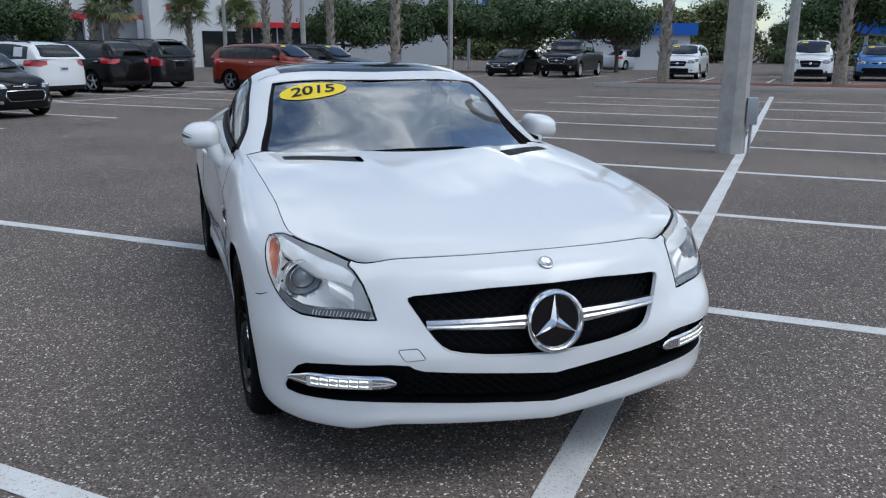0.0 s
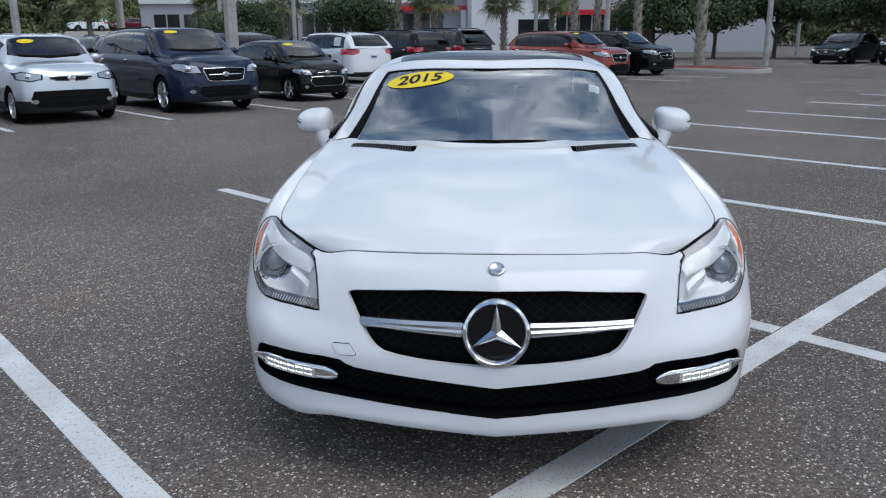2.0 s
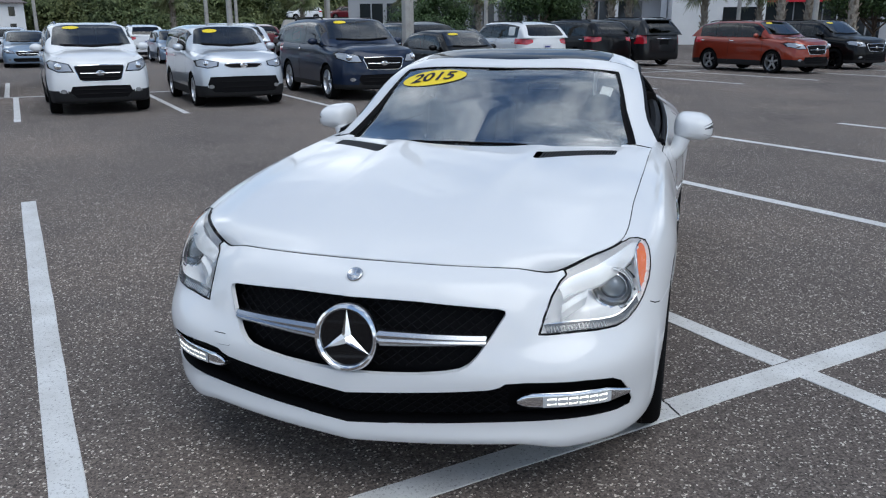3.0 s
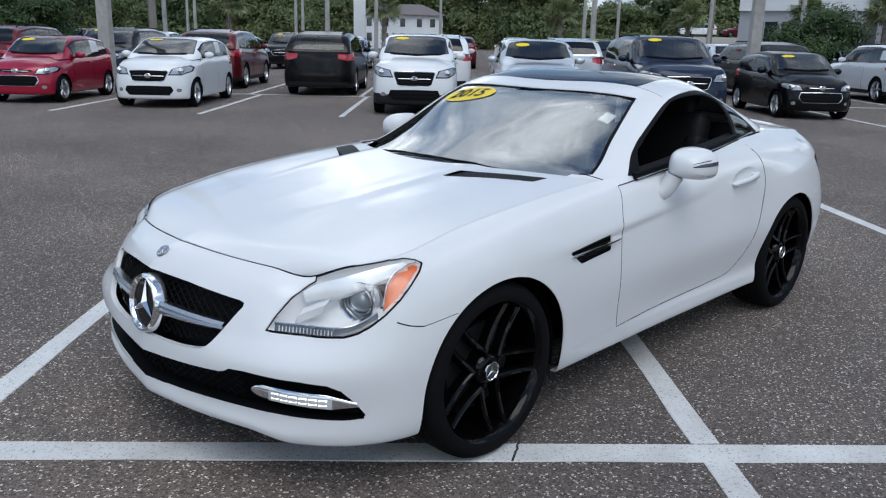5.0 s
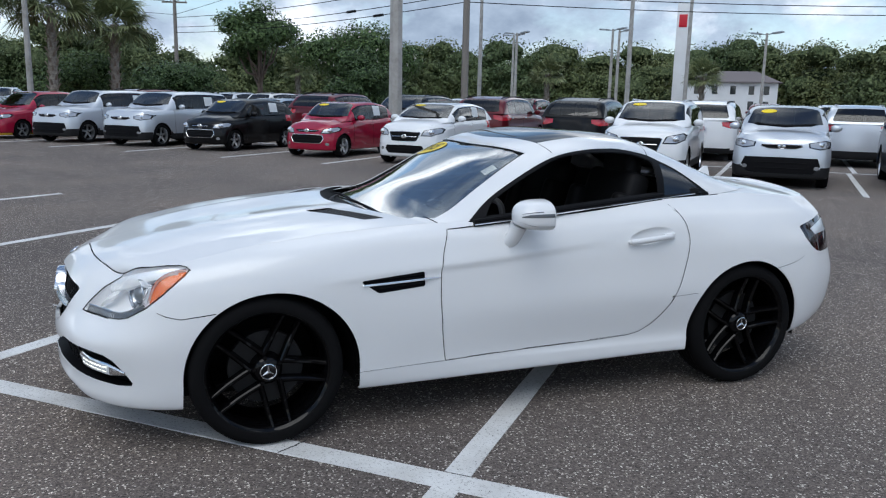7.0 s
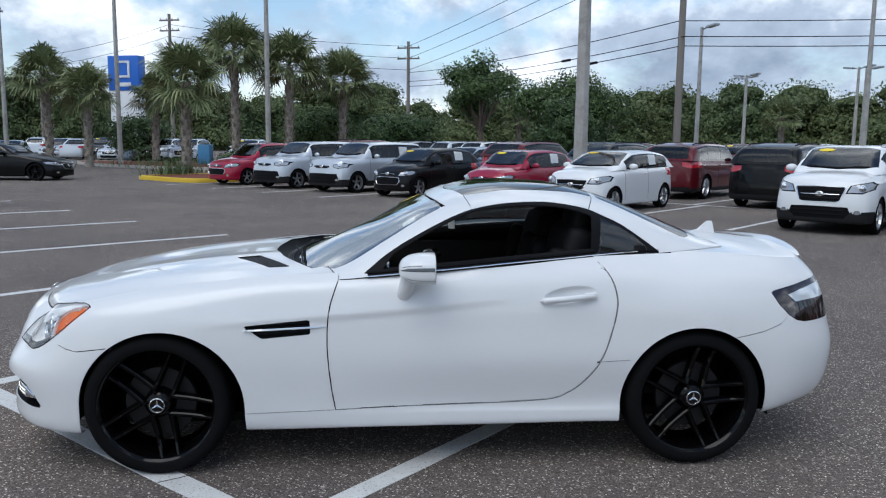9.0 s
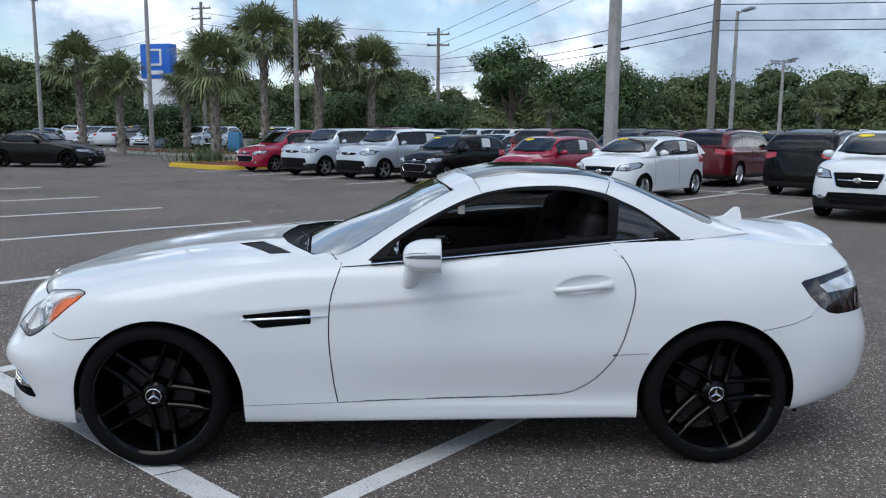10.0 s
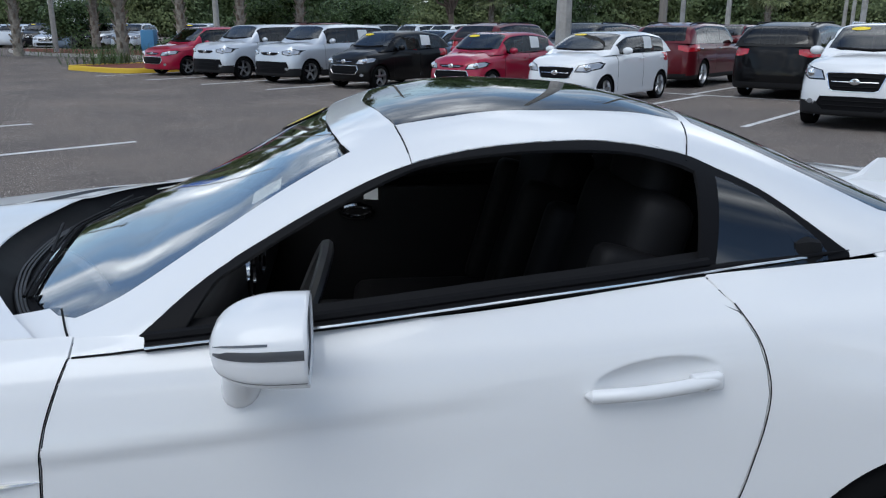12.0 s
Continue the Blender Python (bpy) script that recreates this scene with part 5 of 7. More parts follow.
def fleet_wheel(parent, at, r, rim_mat, spokes=5):
    key = (round(r, 3), rim_mat.name, spokes)
    if key not in WHEELS:
        tyre = lathe([(r * .70, -.09), (r * .82, -.105), (r * .95, -.10), (r, -.07), (r, .07), (r * .95, .10), (r * .82, .105), (r * .72, .09)], 32, "X")
        rim = lathe([(r * .62, -.05), (r * .67, .04), (r * .71, .088), (r * .735, .09), (r * .735, .08)], 32, "X")
        disc_bm = lathe([(0.001, .0), (r * .6, .0)], 20, "X")
        sp = None
        for k in range(spokes):
            rows = []
            for i in range(4):
                f = i / 3
                rr, w = r * (.05 + .65 * f), r * (.11 - .045 * f)
                x = .075 - .01 * math.sin(math.pi * f)
                rows.append([Vector((x - .03, -w, rr)), Vector((x, -w * .6, rr)), Vector((x, w * .6, rr)), Vector((x - .03, w, rr))])
            b = moved(outward(grid(rows)), pose(0, 0, 0, 360 / spokes * k, 0, 0))
            sp = join(sp, b) if sp else b
        meshes = []
        for n, b, m in (("tyre", tyre, RUBBER), ("rim", join(rim, sp), rim_mat), ("brake", disc_bm, BLACK)):
            o = part(n, b, m)
            meshes.append((n, o.data))
            bpy.data.objects.remove(o)
        WHEELS[key] = meshes
    w = new("wheel", WHEELS[key][0][1])
    w.parent, w.matrix_basis = parent, at
    for n, me in WHEELS[key][1:]:
        c = new(n, me)
        c.parent = w


def build_car(name, label, color, L, W, H, wb, r, clear, zn, zw, zt, ys, yr0, yr1, yt, nose=.55, tail=.35, style="suv", clad=False, rim=None, spokes=5, sticker=True, rails=False, face="wide", paper=False,
              windows=2, lean=.20, drop=.035):
    """A parked car with its nose to -y, centred on the origin."""
    car = thing(name, label, "car")
    h = W / 2
    plan = plan_of(L, W, nose, tail)

    def sec(top, rows):
        return [(i, clear + (top - clear) * f) for i, f in rows]
    s_nose = sec(zn, [(.07, 0), (.015, .03), (0, .18), (0, .42), (.015, .68), (.055, .88), (.15, 1)])
    s_lamp = sec(zn + .02, [(.07, 0), (.015, .03), (0, .2), (.0, .45), (.03, .68), (.075, .88), (.15, 1)])
    s_wing = sec((zn + zw) / 2 + .02, [(.05, 0), (.02, .03), (.0, .2), (0, .45), (.008, .72), (.035, .9), (.12, 1)])
    s_door = sec(zw + .01, [(.05, 0), (.02, .03), (.012, .2), (0, .45), (.008, .72), (.025, .9), (.06, 1)])
    s_hip = sec(zt, [(.05, 0), (.02, .03), (.0, .2), (0, .45), (.008, .72), (.025, .9), (.06, 1)])
    s_tail = sec(zt, [(.09, 0), (.03, .03), (.0, .16), (0, .40), (.02, .62), (.045, .85), (.075, 1)])
    marks = [(0, s_nose), (.125, s_lamp), (.27, s_wing), (.42, s_door), (.62, s_door), (.80, s_hip), (.90, s_tail), (1, s_tail)]
    cols, total = shell_cols(plan, marks, 76, 3)
    shell_bm = grid(cols)
    shell_bm = join(shell_bm, flipped(shell_bm))
    bmesh.ops.remove_doubles(shell_bm, verts=list(shell_bm.verts), dist=1e-4)
    outward(shell_bm)
    if max(shell_bm.faces, key=lambda f: f.calc_center_median().x).normal.x < 0:
        bmesh.ops.reverse_faces(shell_bm, faces=list(shell_bm.faces))
    rim_pts = [c[-1] for c in cols]
    # bonnet
    corner = min(range(len(rim_pts) // 2), key=lambda i: abs(rim_pts[i].x - h * .62) + (5 if rim_pts[i].y > 0 else 0))
    end = min(range(len(rim_pts)), key=lambda i: abs(rim_pts[i].y - (ys + .16)) + (10 if rim_pts[i].x < h * .5 else 0))
    front, side = stretch(rim_pts[:corner + 1], 10), stretch(rim_pts[corner:end + 1], 14)
    y0 = front[0].y
    zmid = curve_of([y0, y0 + .3 * (ys - y0), ys], [front[0].z, front[0].z + .62 * (zw + .05 - front[0].z), zw + .05])
    mid = [Vector((0, y0 + (ys - y0) * i / 10, zmid(y0 + (ys - y0) * i / 10))) for i in range(11)]
    rear = [Vector((side[-1].x * i / 8, ys + (side[-1].y - ys) * (i / 8) ** 2, mid[-1].z + (side[-1].z - mid[-1].z) * (i / 8) ** 2.5)) for i in range(9)]
    bon = up_facing(grid(coons(front, rear, mid, side, 10, 12, lambda s, t: .02 * (1 - s ** 3) * s * min(1, t * 5) + .008 * math.exp(-((s - .6) / .12) ** 2) * min(1, 3 * t))))
    part("bonnet", bon, color, car)
    # cabin
    xb = curve_of([ys - .1, ys + .35, yr1, yt, L / 2], [h - .14, h - .055, h - .06, h - .075, h - .16])
    zb = curve_of([ys - .1, ys + .35, yr1, yt], [zw - .02, zw, zt - .01, zt - .01])
    zr = curve_of([ys - .1, ys, (ys + yr0) / 2, yr0, (yr0 + yr1) / 2, yr1, (yr1 + yt) / 2 + .03, yt], [zw + .0, zw + .045, zw + .06 + (H - zw - .06) * .56, H - .03, H, H - drop, H - drop - (H - drop - zt) * .40, zt])
    ex = curve_of([ys - .1, ys + .25, yr0, yr1, yt], [2.0, 3.0, 5.0, 5.5, 5.5])
    ylist = [ys - .1 + (yr1 - ys + .1) * i / 22 for i in range(23)] + [yr1 + (yt - yr1) * i / 12 for i in range(1, 13)]
    rows = []
    for y in ylist:
        n, row = ex(y), []
        for i in range(-16, 17):
            a = math.pi / 2 * (1 - abs(i) / 16)
            x = xb(y) * math.cos(a) ** (2 / n)
            z = zb(y) + max(zr(y) - zb(y), .001) * math.sin(a) ** (2 / n)
            x -= lean * max(0, z - zb(y)) * (abs(i) / 16)
            row.append(Vector((math.copysign(x, i) if i else 0, y, z)))
        rows.append(row)
    cab = up_facing(grid(rows))
    ws = mirror_poly([(0, ys + .04), (h * .55, ys + .09), (h * .80, ys + .20), (h * .705, yr0 - .13), (h * .67, yr0 - .10), (h * .35, yr0 - .075), (0, yr0 - .07)])
    screen = lift(cab, score(cab, ws, 0, 1, lambda c: c.y < yr0 + .1), .004)
    ct0 = BVHTree.FromBMesh(screen)
    cowl_pts = []
    for i in range(13):
        x = -h * .76 + h * 1.52 * i / 12
        q = ct0.ray_cast(Vector((x, ys + .075 + .10 * (x / (h * .76)) ** 2, 5)), Vector((0, 0, -1)))[0]
        if q:
            cowl_pts.append(q)
    if len(cowl_pts) > 3:
        part("cowl", tube(cowl_pts, .026, 6), BLACK, car, "black strip below the windscreen")
    sc = part("windscreen", screen, SCREEN_PANE, car, "dark sloping windscreen")
    sc.visible_shadow = False
    # side panes

    def wtop(y):
        return min(zr(y), H) - .085 - .02
    w0, w1 = ys + .42, (yr1 + (yt - yr1) * .05 if style != "sedan" else yr1 + .15)
    cuts = [w0 + (w1 - w0) * f for f in ((0, .5, 1) if windows == 2 else (0, .38, .74, 1))]
    for sd in (1, -1):
        n = 14
        up = [(w0 - .02 + (w1 - w0 + .04) * i / n, max(wtop(w0 + (w1 - w0) * i / n) + .022, zb(w0) + .035)) for i in range(n + 1)]
        band = lift(cab, score(cab, up + [(w1 + .02, zb(w1) + .012), (w0 - .02, zb(w0) + .012)], 1, 2, lambda c: c.x * sd > h * .4))
        for a, b in zip(cuts, cuts[1:]):
            a2, b2 = a + .03, b - .03
            n = 6
            top = [(a2 + (b2 - a2) * i / n, max(wtop(a2 + (b2 - a2) * i / n), zb(a2) + .03)) for i in range(n + 1)]
            poly = top + [(b2, zb(b2) + .035), (a2, zb(a2) + .035)]
            pane = lift(band, score(band, poly, 1, 2, lambda c: True), .003)
            if paper and b == cuts[-1] and sd > 0 and len(pane.faces):
                ya, yb = a2 + .08, min(a2 + .46, b2 - .06)
                za = zb(a2) + .09
                sheet = lift(pane, score(pane, [(ya, za), (yb, za), (yb, za + .27), (ya, za + .27)], 1, 2, lambda c: True))
                if len(sheet.faces):
                    part("window_paper", sheet, PAPER, car, "white paper on the window")
                else:
                    sheet.free()
            if len(pane.faces):
                o = part("side_window", pane, PANE, car, "dark side window")
                o.visible_shadow = False
            else:
                pane.free()
        part("window_surround", band, PIANO, car, "gloss black window surround")
    # rear pane
    zr0, zr1 = zt + .05, zt + (H - zt) * .78
    back = mirror_poly([(0, zr0), (h * .70, zr0 + .01), (h * .74, zr0 + .05), (h * .62, zr1), (0, zr1 + .015)])
    pane = lift(cab, score(cab, back, 0, 2, lambda c: c.y > yr1 - .05), .004)
    if len(pane.faces):
        part("rear_window", pane, PANE, car, "dark rear window").visible_shadow = False
    else:
        pane.free()
    part("cabin", cab, color, car)
    if style == "sedan":
        i0 = min(range(len(rim_pts)), key=lambda i: abs(rim_pts[i].y - yt + .25) + (10 if i < len(rim_pts) // 2 else 0))
        i1 = min(range(len(rim_pts)), key=lambda i: abs(rim_pts[i].x - h * .72) + (10 if rim_pts[i].y < L * .3 else 0))
        sd2, rr = stretch(rim_pts[i0:i1 + 1], 12), stretch(rim_pts[i1:][::-1], 10)
        fr = [Vector((sd2[0].x * i / 8, sd2[0].y, sd2[0].z + .05 * (1 - (i / 8) ** 2))) for i in range(9)]
        md = [fr[0].lerp(rr[0], i / 10) for i in range(11)]
        part("boot_lid", up_facing(grid(coons(fr, rr, md, sd2, 8, 10, lambda s, t: .01 * (1 - s * s)))), color, car)
    # face
    yf = -L / 2 + .75

    def front_only(c):
        return c.y < yf

    def rear_only(c):
        return c.y > L / 2 - .6
    dz = zn - clear
    hl = [(h * .485, clear + dz * .70), (h * .56, clear + dz * .89), (h * .90, clear + dz * .985), (h * .965, clear + dz * .93), (h * .95, clear + dz * .80), (h * .78, clear + dz * .70)]
    if face == "box":
        hl = [(h * .54, clear + dz * .76), (h * .52, clear + dz * .87), (h * .86, clear + dz * .945), (h * .97, clear + dz * .90), (h * .96, clear + dz * .76), (h * .76, clear + dz * .71)]
    for sd in (1, -1):
        lamp = lift(shell_bm, score(shell_bm, [(x * sd, z) for x, z in hl], 0, 2, front_only), .004)
        mx, mz = sum(p[0] for p in hl) / 6, sum(p[1] for p in hl) / 6
        inner = lift(lamp, score(lamp, [((mx + (x - mx) * .88) * sd, mz + (z - mz) * .82 + .004) for x, z in hl], 0, 2, lambda c: True), .002)
        lo = part("headlight", lamp, PIANO, car, "headlight in a dark surround")
        part("headlight_lens", inner, FLEET_LAMP, lo, "clear lens")
        cy = min(v.co.y for v in lo.data.vertices) if len(lo.data.vertices) else -L / 2
        part("headlight_bulb", moved(lathe([(0, -.02), (.045, -.01), (.06, .02), (.07, .05)], 16, "Y"), pose(h * .76 * sd, cy + .085, clear + dz * .83)), CHROME, lo)
        tl = [(h * .58, zt - .16), (h * .56, zt - .05), (h * .99, zt - .02), (h * 1.02, zt - .20), (h * .80, zt - .22)]
        if face == "box":
            tl = [(h * .80, zt - .32), (h * .80, zt + .0), (h * 1.02, zt + .0), (h * 1.02, zt - .34)]
        part("tail_light", lift(shell_bm, score(shell_bm, [(x * sd, z) for x, z in tl], 0, 2, rear_only), .003), TAIL_RED, car, "red tail light")
        fg = [(h * (.72 + .06 * math.cos(a)), clear + dz * .27 + .04 * math.sin(a)) for a in [2 * math.pi * k / 10 for k in range(10)]]
        part("fog_light", lift(shell_bm, score(shell_bm, [(x * sd, z) for x, z in fg], 0, 2, front_only), .002), FLEET_LAMP, car)
    gz0, gz1 = (clear + dz * .52, clear + dz * .84) if face != "box" else (clear + dz * .73, clear + dz * .83)
    gw = h * (.46 if face != "box" else .40)
    if face == "hex":
        gz0, gz1 = clear + dz * .50, clear + dz * .86
    if face == "twin":
        gz0, gz1, gw = clear + dz * .76, clear + dz * .87, h * .42
    gr = mirror_poly([(0, gz1), (gw, gz1 - .01), (gw * 1.04, gz1 - .04), (gw * .86, gz0 + .02), (gw * .7, gz0), (0, gz0 - .005)])
    gl = [gr]
    iz0, iz1 = clear + dz * .12, clear + dz * (.40 if face != "box" else .52)
    if face == "twin":
        iz0, iz1 = clear + dz * .30, clear + dz * .66
    iw = 1.32 if face == "box" else 1.0
    gl.append(mirror_poly([(0, iz1), (h * .55 * iw, iz1 - .01), (h * .60 * iw, (iz0 + iz1) / 2), (h * .50 * iw, iz0), (0, iz0)]))
    tree = BVHTree.FromBMesh(shell_bm)
    for j, poly in enumerate(gl):
        bm = lift(shell_bm, score(shell_bm, poly, 0, 2, front_only), .003)
        for v in bm.verts:
            v.co.y += .012
        g = part("grille" if j == 0 else "lower_intake", bm, BLACK, car, "black front grille" if j == 0 else "")
        zs = [p[1] for p in poly]
        edge = [(a[0] + (b[0] - a[0]) * i / 4, a[1] + (b[1] - a[1]) * i / 4) for a, b in zip(poly, poly[1:] + poly[:1]) for i in range(4)]
        edge = [tree.ray_cast(Vector((x, -9, z)), Vector((0, 1, 0)))[0] for x, z in edge + edge[:1]]
        if j == (1 if face == "twin" else 0) and all(edge):
            part("grille_frame", tube(edge, .010, 6, False), CHROME, g, "chrome grille frame")
        for k in range(1, 4 if j == 0 else 3):
            z = min(zs) + (max(zs) - min(zs)) * k / (4 if j == 0 else 3)
            wx = gw * .82 if j == 0 else h * .5
            pts = []
            for i in range(9):
                x = -wx + 2 * wx * i / 8
                q = tree.ray_cast(Vector((x, -9, z)), Vector((0, 1, 0)))[0]
                if q:
                    pts.append(q + Vector((0, .004, 0)))
            if len(pts) > 3 and not (face == "twin" and j == 0 and k != 2):
                part("grille_slat", tube(pts, .011 if j == 0 else .008, 5), SILVER if j == 0 and k == 2 and face != "box" else BLACK, g)
    q = tree.ray_cast(Vector((0, -9, (gz0 + gz1) / 2)), Vector((0, 1, 0)))[0]
    if q:
        part("badge", moved(lathe([(0, -.012), (.05, -.012), (.06, -.004), (.062, .01)], 18, "Y"), Matrix.Translation(q) @ Matrix.Diagonal((1.25, 1, .85, 1))), CHROME, car)
    # wheel arches, cladding, door joints
    for sd in (1, -1):
        for wy in (-wb / 2, wb / 2):
            bmesh.ops.delete(shell_bm, geom=score(shell_bm, ellipse(wy, r, r * 1.14, r * 1.14, 22, -.1), 1, 2, lambda c: c.x * sd > h * .4), context="FACES")
        for y in (ys + .30, (ys + .30 + w1) / 2 + .06, w1 + .02 if windows == 3 else w1 - .02):
            bmesh.ops.delete(shell_bm, geom=score(shell_bm, strip_poly([(y, clear + .10), (y - .012, (clear + zw) / 2), (y, zw + .1)], .010), 1, 2, lambda c: c.x * sd > h * .4), context="FACES")
        for y in ((ys + .30 + w1) / 2 - .10, w1 - .16):
            part("door_handle", tube([Vector(((h + .012) * sd, y - .09, zw - .10)), Vector(((h + .022) * sd, y, zw - .098)), Vector(((h + .012) * sd, y + .09, zw - .092))], .014, 6), color if not rails else CHROME, car)
        mir = bmesh.new()
        bmesh.ops.create_uvsphere(mir, u_segments=14, v_segments=9, radius=1)
        for v in mir.verts:
            v.co = Vector((v.co.x * .115, v.co.y * .075 if v.co.y < 0 else v.co.y * .03, v.co.z * .075))
        m_at = pose((h + .075) * sd, ys + .50, zw + .075)
        mo = part("door_mirror", moved(mir, m_at), color, car)
        part("mirror_arm", tube([Vector(((h - .05) * sd, ys + .50, zw + .02)), Vector(((h + .04) * sd, ys + .50, zw + .05))], .022, 6), BLACK, mo)
    if clad:
        low = lift(shell_bm, [f for f in shell_bm.faces if f.calc_center_median().z < clear + (.20 if face in ("box", "hex") else .13)])
        part("cladding", low, CLAD, car, "dark grey plastic lower cladding")
    part("body", shell_bm, color, car)
    part("underbody", outward(box(-h * .86, h * .86, -L / 2 + .25, L / 2 - .25, clear + .02, clear + .08)), BLACK, car)
    part("interior", outward(join(box(-h * .8, h * .8, ys + .1, ys + .5, clear + .2, zw - .02, .04), *[box(sx - .22, sx + .22, sy, sy + .16, clear + .3, H - .32, .05) for sx in (-h * .42, h * .42) for sy in (ys + 1.15, ys + 1.95)])), LEATHER, car)
    if rails:
        for sd in (1, -1):
            part("roof_rail", tube([Vector((h * .62 * sd, yr0 + .15, H - .055)), Vector((h * .64 * sd, yr0 + .3, H + .0)), Vector((h * .64 * sd, yr1 - .3, H - .02)), Vector((h * .62 * sd, yr1 - .1, H - .06))], .018, 6), SILVER if rails == 1 else BLACK, car)
    gate = [(-h * .62, zt - .03), (h * .62, zt - .03), (h * .66, zt - .28), (h * .58, clear + .32), (-h * .58, clear + .32), (-h * .66, zt - .28)]
    back_pts = [tree.ray_cast(Vector((a[0] + (b[0] - a[0]) * i / 6, 9, a[1] + (b[1] - a[1]) * i / 6)), Vector((0, -1, 0)))[0] for a, b in zip(gate, gate[1:] + gate[:1]) for i in range(6)]
    if all(back_pts) and style in ("suv", "hatch"):
        part("tailgate_seam", tube(back_pts + back_pts[:1], .006, 4, False), BLACK, car)
        part("tailgate_strip", outward(box(-h * .42, h * .42, L / 2 - .03, L / 2 + .006, zt - .17, zt - .135, .008)), CHROME if color is not P_WHITE else P_WHITE, car)
        part("plate_recess", outward(box(-.22, .22, L / 2 - .035, L / 2 - .020, zt - .38, zt - .19)), BLACK, car)
        part("rear_spoiler", outward(box(-h * .60, h * .60, yr1 + .02, yr1 + (yt - yr1) * .45, H - drop - .055, H - drop - .015, .014)), color, car)
    if style != "pickup" and color is P_WHITE:
        pl = part("rear_plate", outward(box(-.155, .155, L / 2 - .04, L / 2 - .015, zt - .36, zt - .21)), PLATE, car)
        part("plate_mark", outward(box(-.11, .11, L / 2 - .016, L / 2 - .010, zt - .31, zt - .26)), PLATE_BAR, pl)
    rim = rim or ALLOY
    for wy in (-wb / 2, wb / 2):
        fleet_wheel(car, pose(h - .115, wy, r), r, rim, spokes)
        fleet_wheel(car, pose(-h + .115, wy, r, 0, 0, 180), r, rim, spokes)
        for sd in (1, -1):
            rr = [[Vector((x * sd, wy + r * 1.16 * math.cos(math.pi * i / 14), r + r * 1.15 * math.sin(math.pi * i / 14))) for x in (h - .4, h - .02)] for i in range(15)]
            part("wheel_well", grid(rr), BLACK, car)
    ct = BVHTree.FromPolygons([v.co.copy() for v in sc.data.vertices], [tuple(p.vertices) for p in sc.data.polygons])

    def stuck(bm, cx, cy, d):
        for v in bm.verts:
            q, n, _, _ = ct.ray_cast(Vector((cx + v.co.x, cy + v.co.y, 5)), Vector((0, 0, -1)))
            if q:
                v.co = q + n * (d if n.z > 0 else -d)
            else:
                v.co = Vector((cx + v.co.x, cy + v.co.y, zw + .3))
        return bm
    if sticker:
        d = disc(.15, .05, 3, 18)
        bmesh.ops.holes_fill(d, edges=[e for e in d.edges if e.is_boundary and e.calc_length() < .04])
        part("price_sticker", stuck(d, -h * .36, yr0 - .20, .006), YELLOW, car, "yellow oval sticker")
    return car


def car_pose(u, v, turn=0.0):
    """A stall in the rows across the aisle, which lie a little lower and farther than the flat sheet."""
    k = .91 if u < 30 else 1.0
    return lot_pose(u, v - (.19 if k < 1 else 0), turn) @ Matrix.Diagonal((k, k, k, 1))


def park(ob, u, v, turn=0.0):
    ob.matrix_basis = car_pose(u, v, turn)
    ob["group"] = "cars in the lot"
    return ob


HATCH = dict(L=3.58, W=1.60, H=1.44, wb=2.39, r=.295, clear=.19, zn=.80, zw=.94, zt=1.00, ys=-.98, yr0=-.25, yr1=1.28, yt=1.72, style="hatch", face="twin", windows=2, nose=.5, drop=.07)
NOTE = dict(L=3.95, W=1.69, H=1.47, wb=2.60, r=.305, clear=.19, zn=.90, zw=1.01, zt=1.04, ys=-1.12, yr0=-.20, yr1=1.42, yt=1.90, style="hatch", face="wide", windows=2, nose=.6, drop=.07)
CUBE = dict(L=4.10, W=1.80, H=1.60, wb=2.57, r=.325, clear=.20, zn=.985, zw=1.07, zt=1.10, ys=-1.02, yr0=-.42, yr1=1.72, yt=1.98, style="suv", face="box", windows=2, nose=.42, clad=True)
MINI_SUV = dict(L=4.10, W=1.77, H=1.65, wb=2.52, r=.335, clear=.22, zn=1.00, zw=1.11, zt=1.15, ys=-1.08, yr0=-.32, yr1=1.55, yt=1.98, style="suv", face="hex", windows=2, nose=.48, clad=True, rails=1, drop=.07)
BIG_SUV = dict(L=4.86, W=1.93, H=1.74, wb=2.79, r=.37, clear=.24, zn=1.04, zw=1.15, zt=1.18, ys=-1.30, yr0=-.50, yr1=1.85, yt=2.35, style="suv", face="wide", windows=3, nose=.6, rails=2, clad=True, drop=.07)
MID_SUV = dict(L=4.70, W=1.88, H=1.68, wb=2.70, r=.36, clear=.23, zn=1.00, zw=1.11, zt=1.15, ys=-1.22, yr0=-.42, yr1=1.80, yt=2.28, style="suv", face="wide", windows=3, nose=.58, rails=2, clad=True, drop=.09)
SEDAN = dict(L=4.75, W=1.83, H=1.45, wb=2.78, r=.33, clear=.17, zn=.74, zw=.90, zt=.98, ys=-1.05, yr0=-.20, yr1=1.05, yt=1.75, style="sedan", face="wide", windows=2, nose=.62, sticker=False)

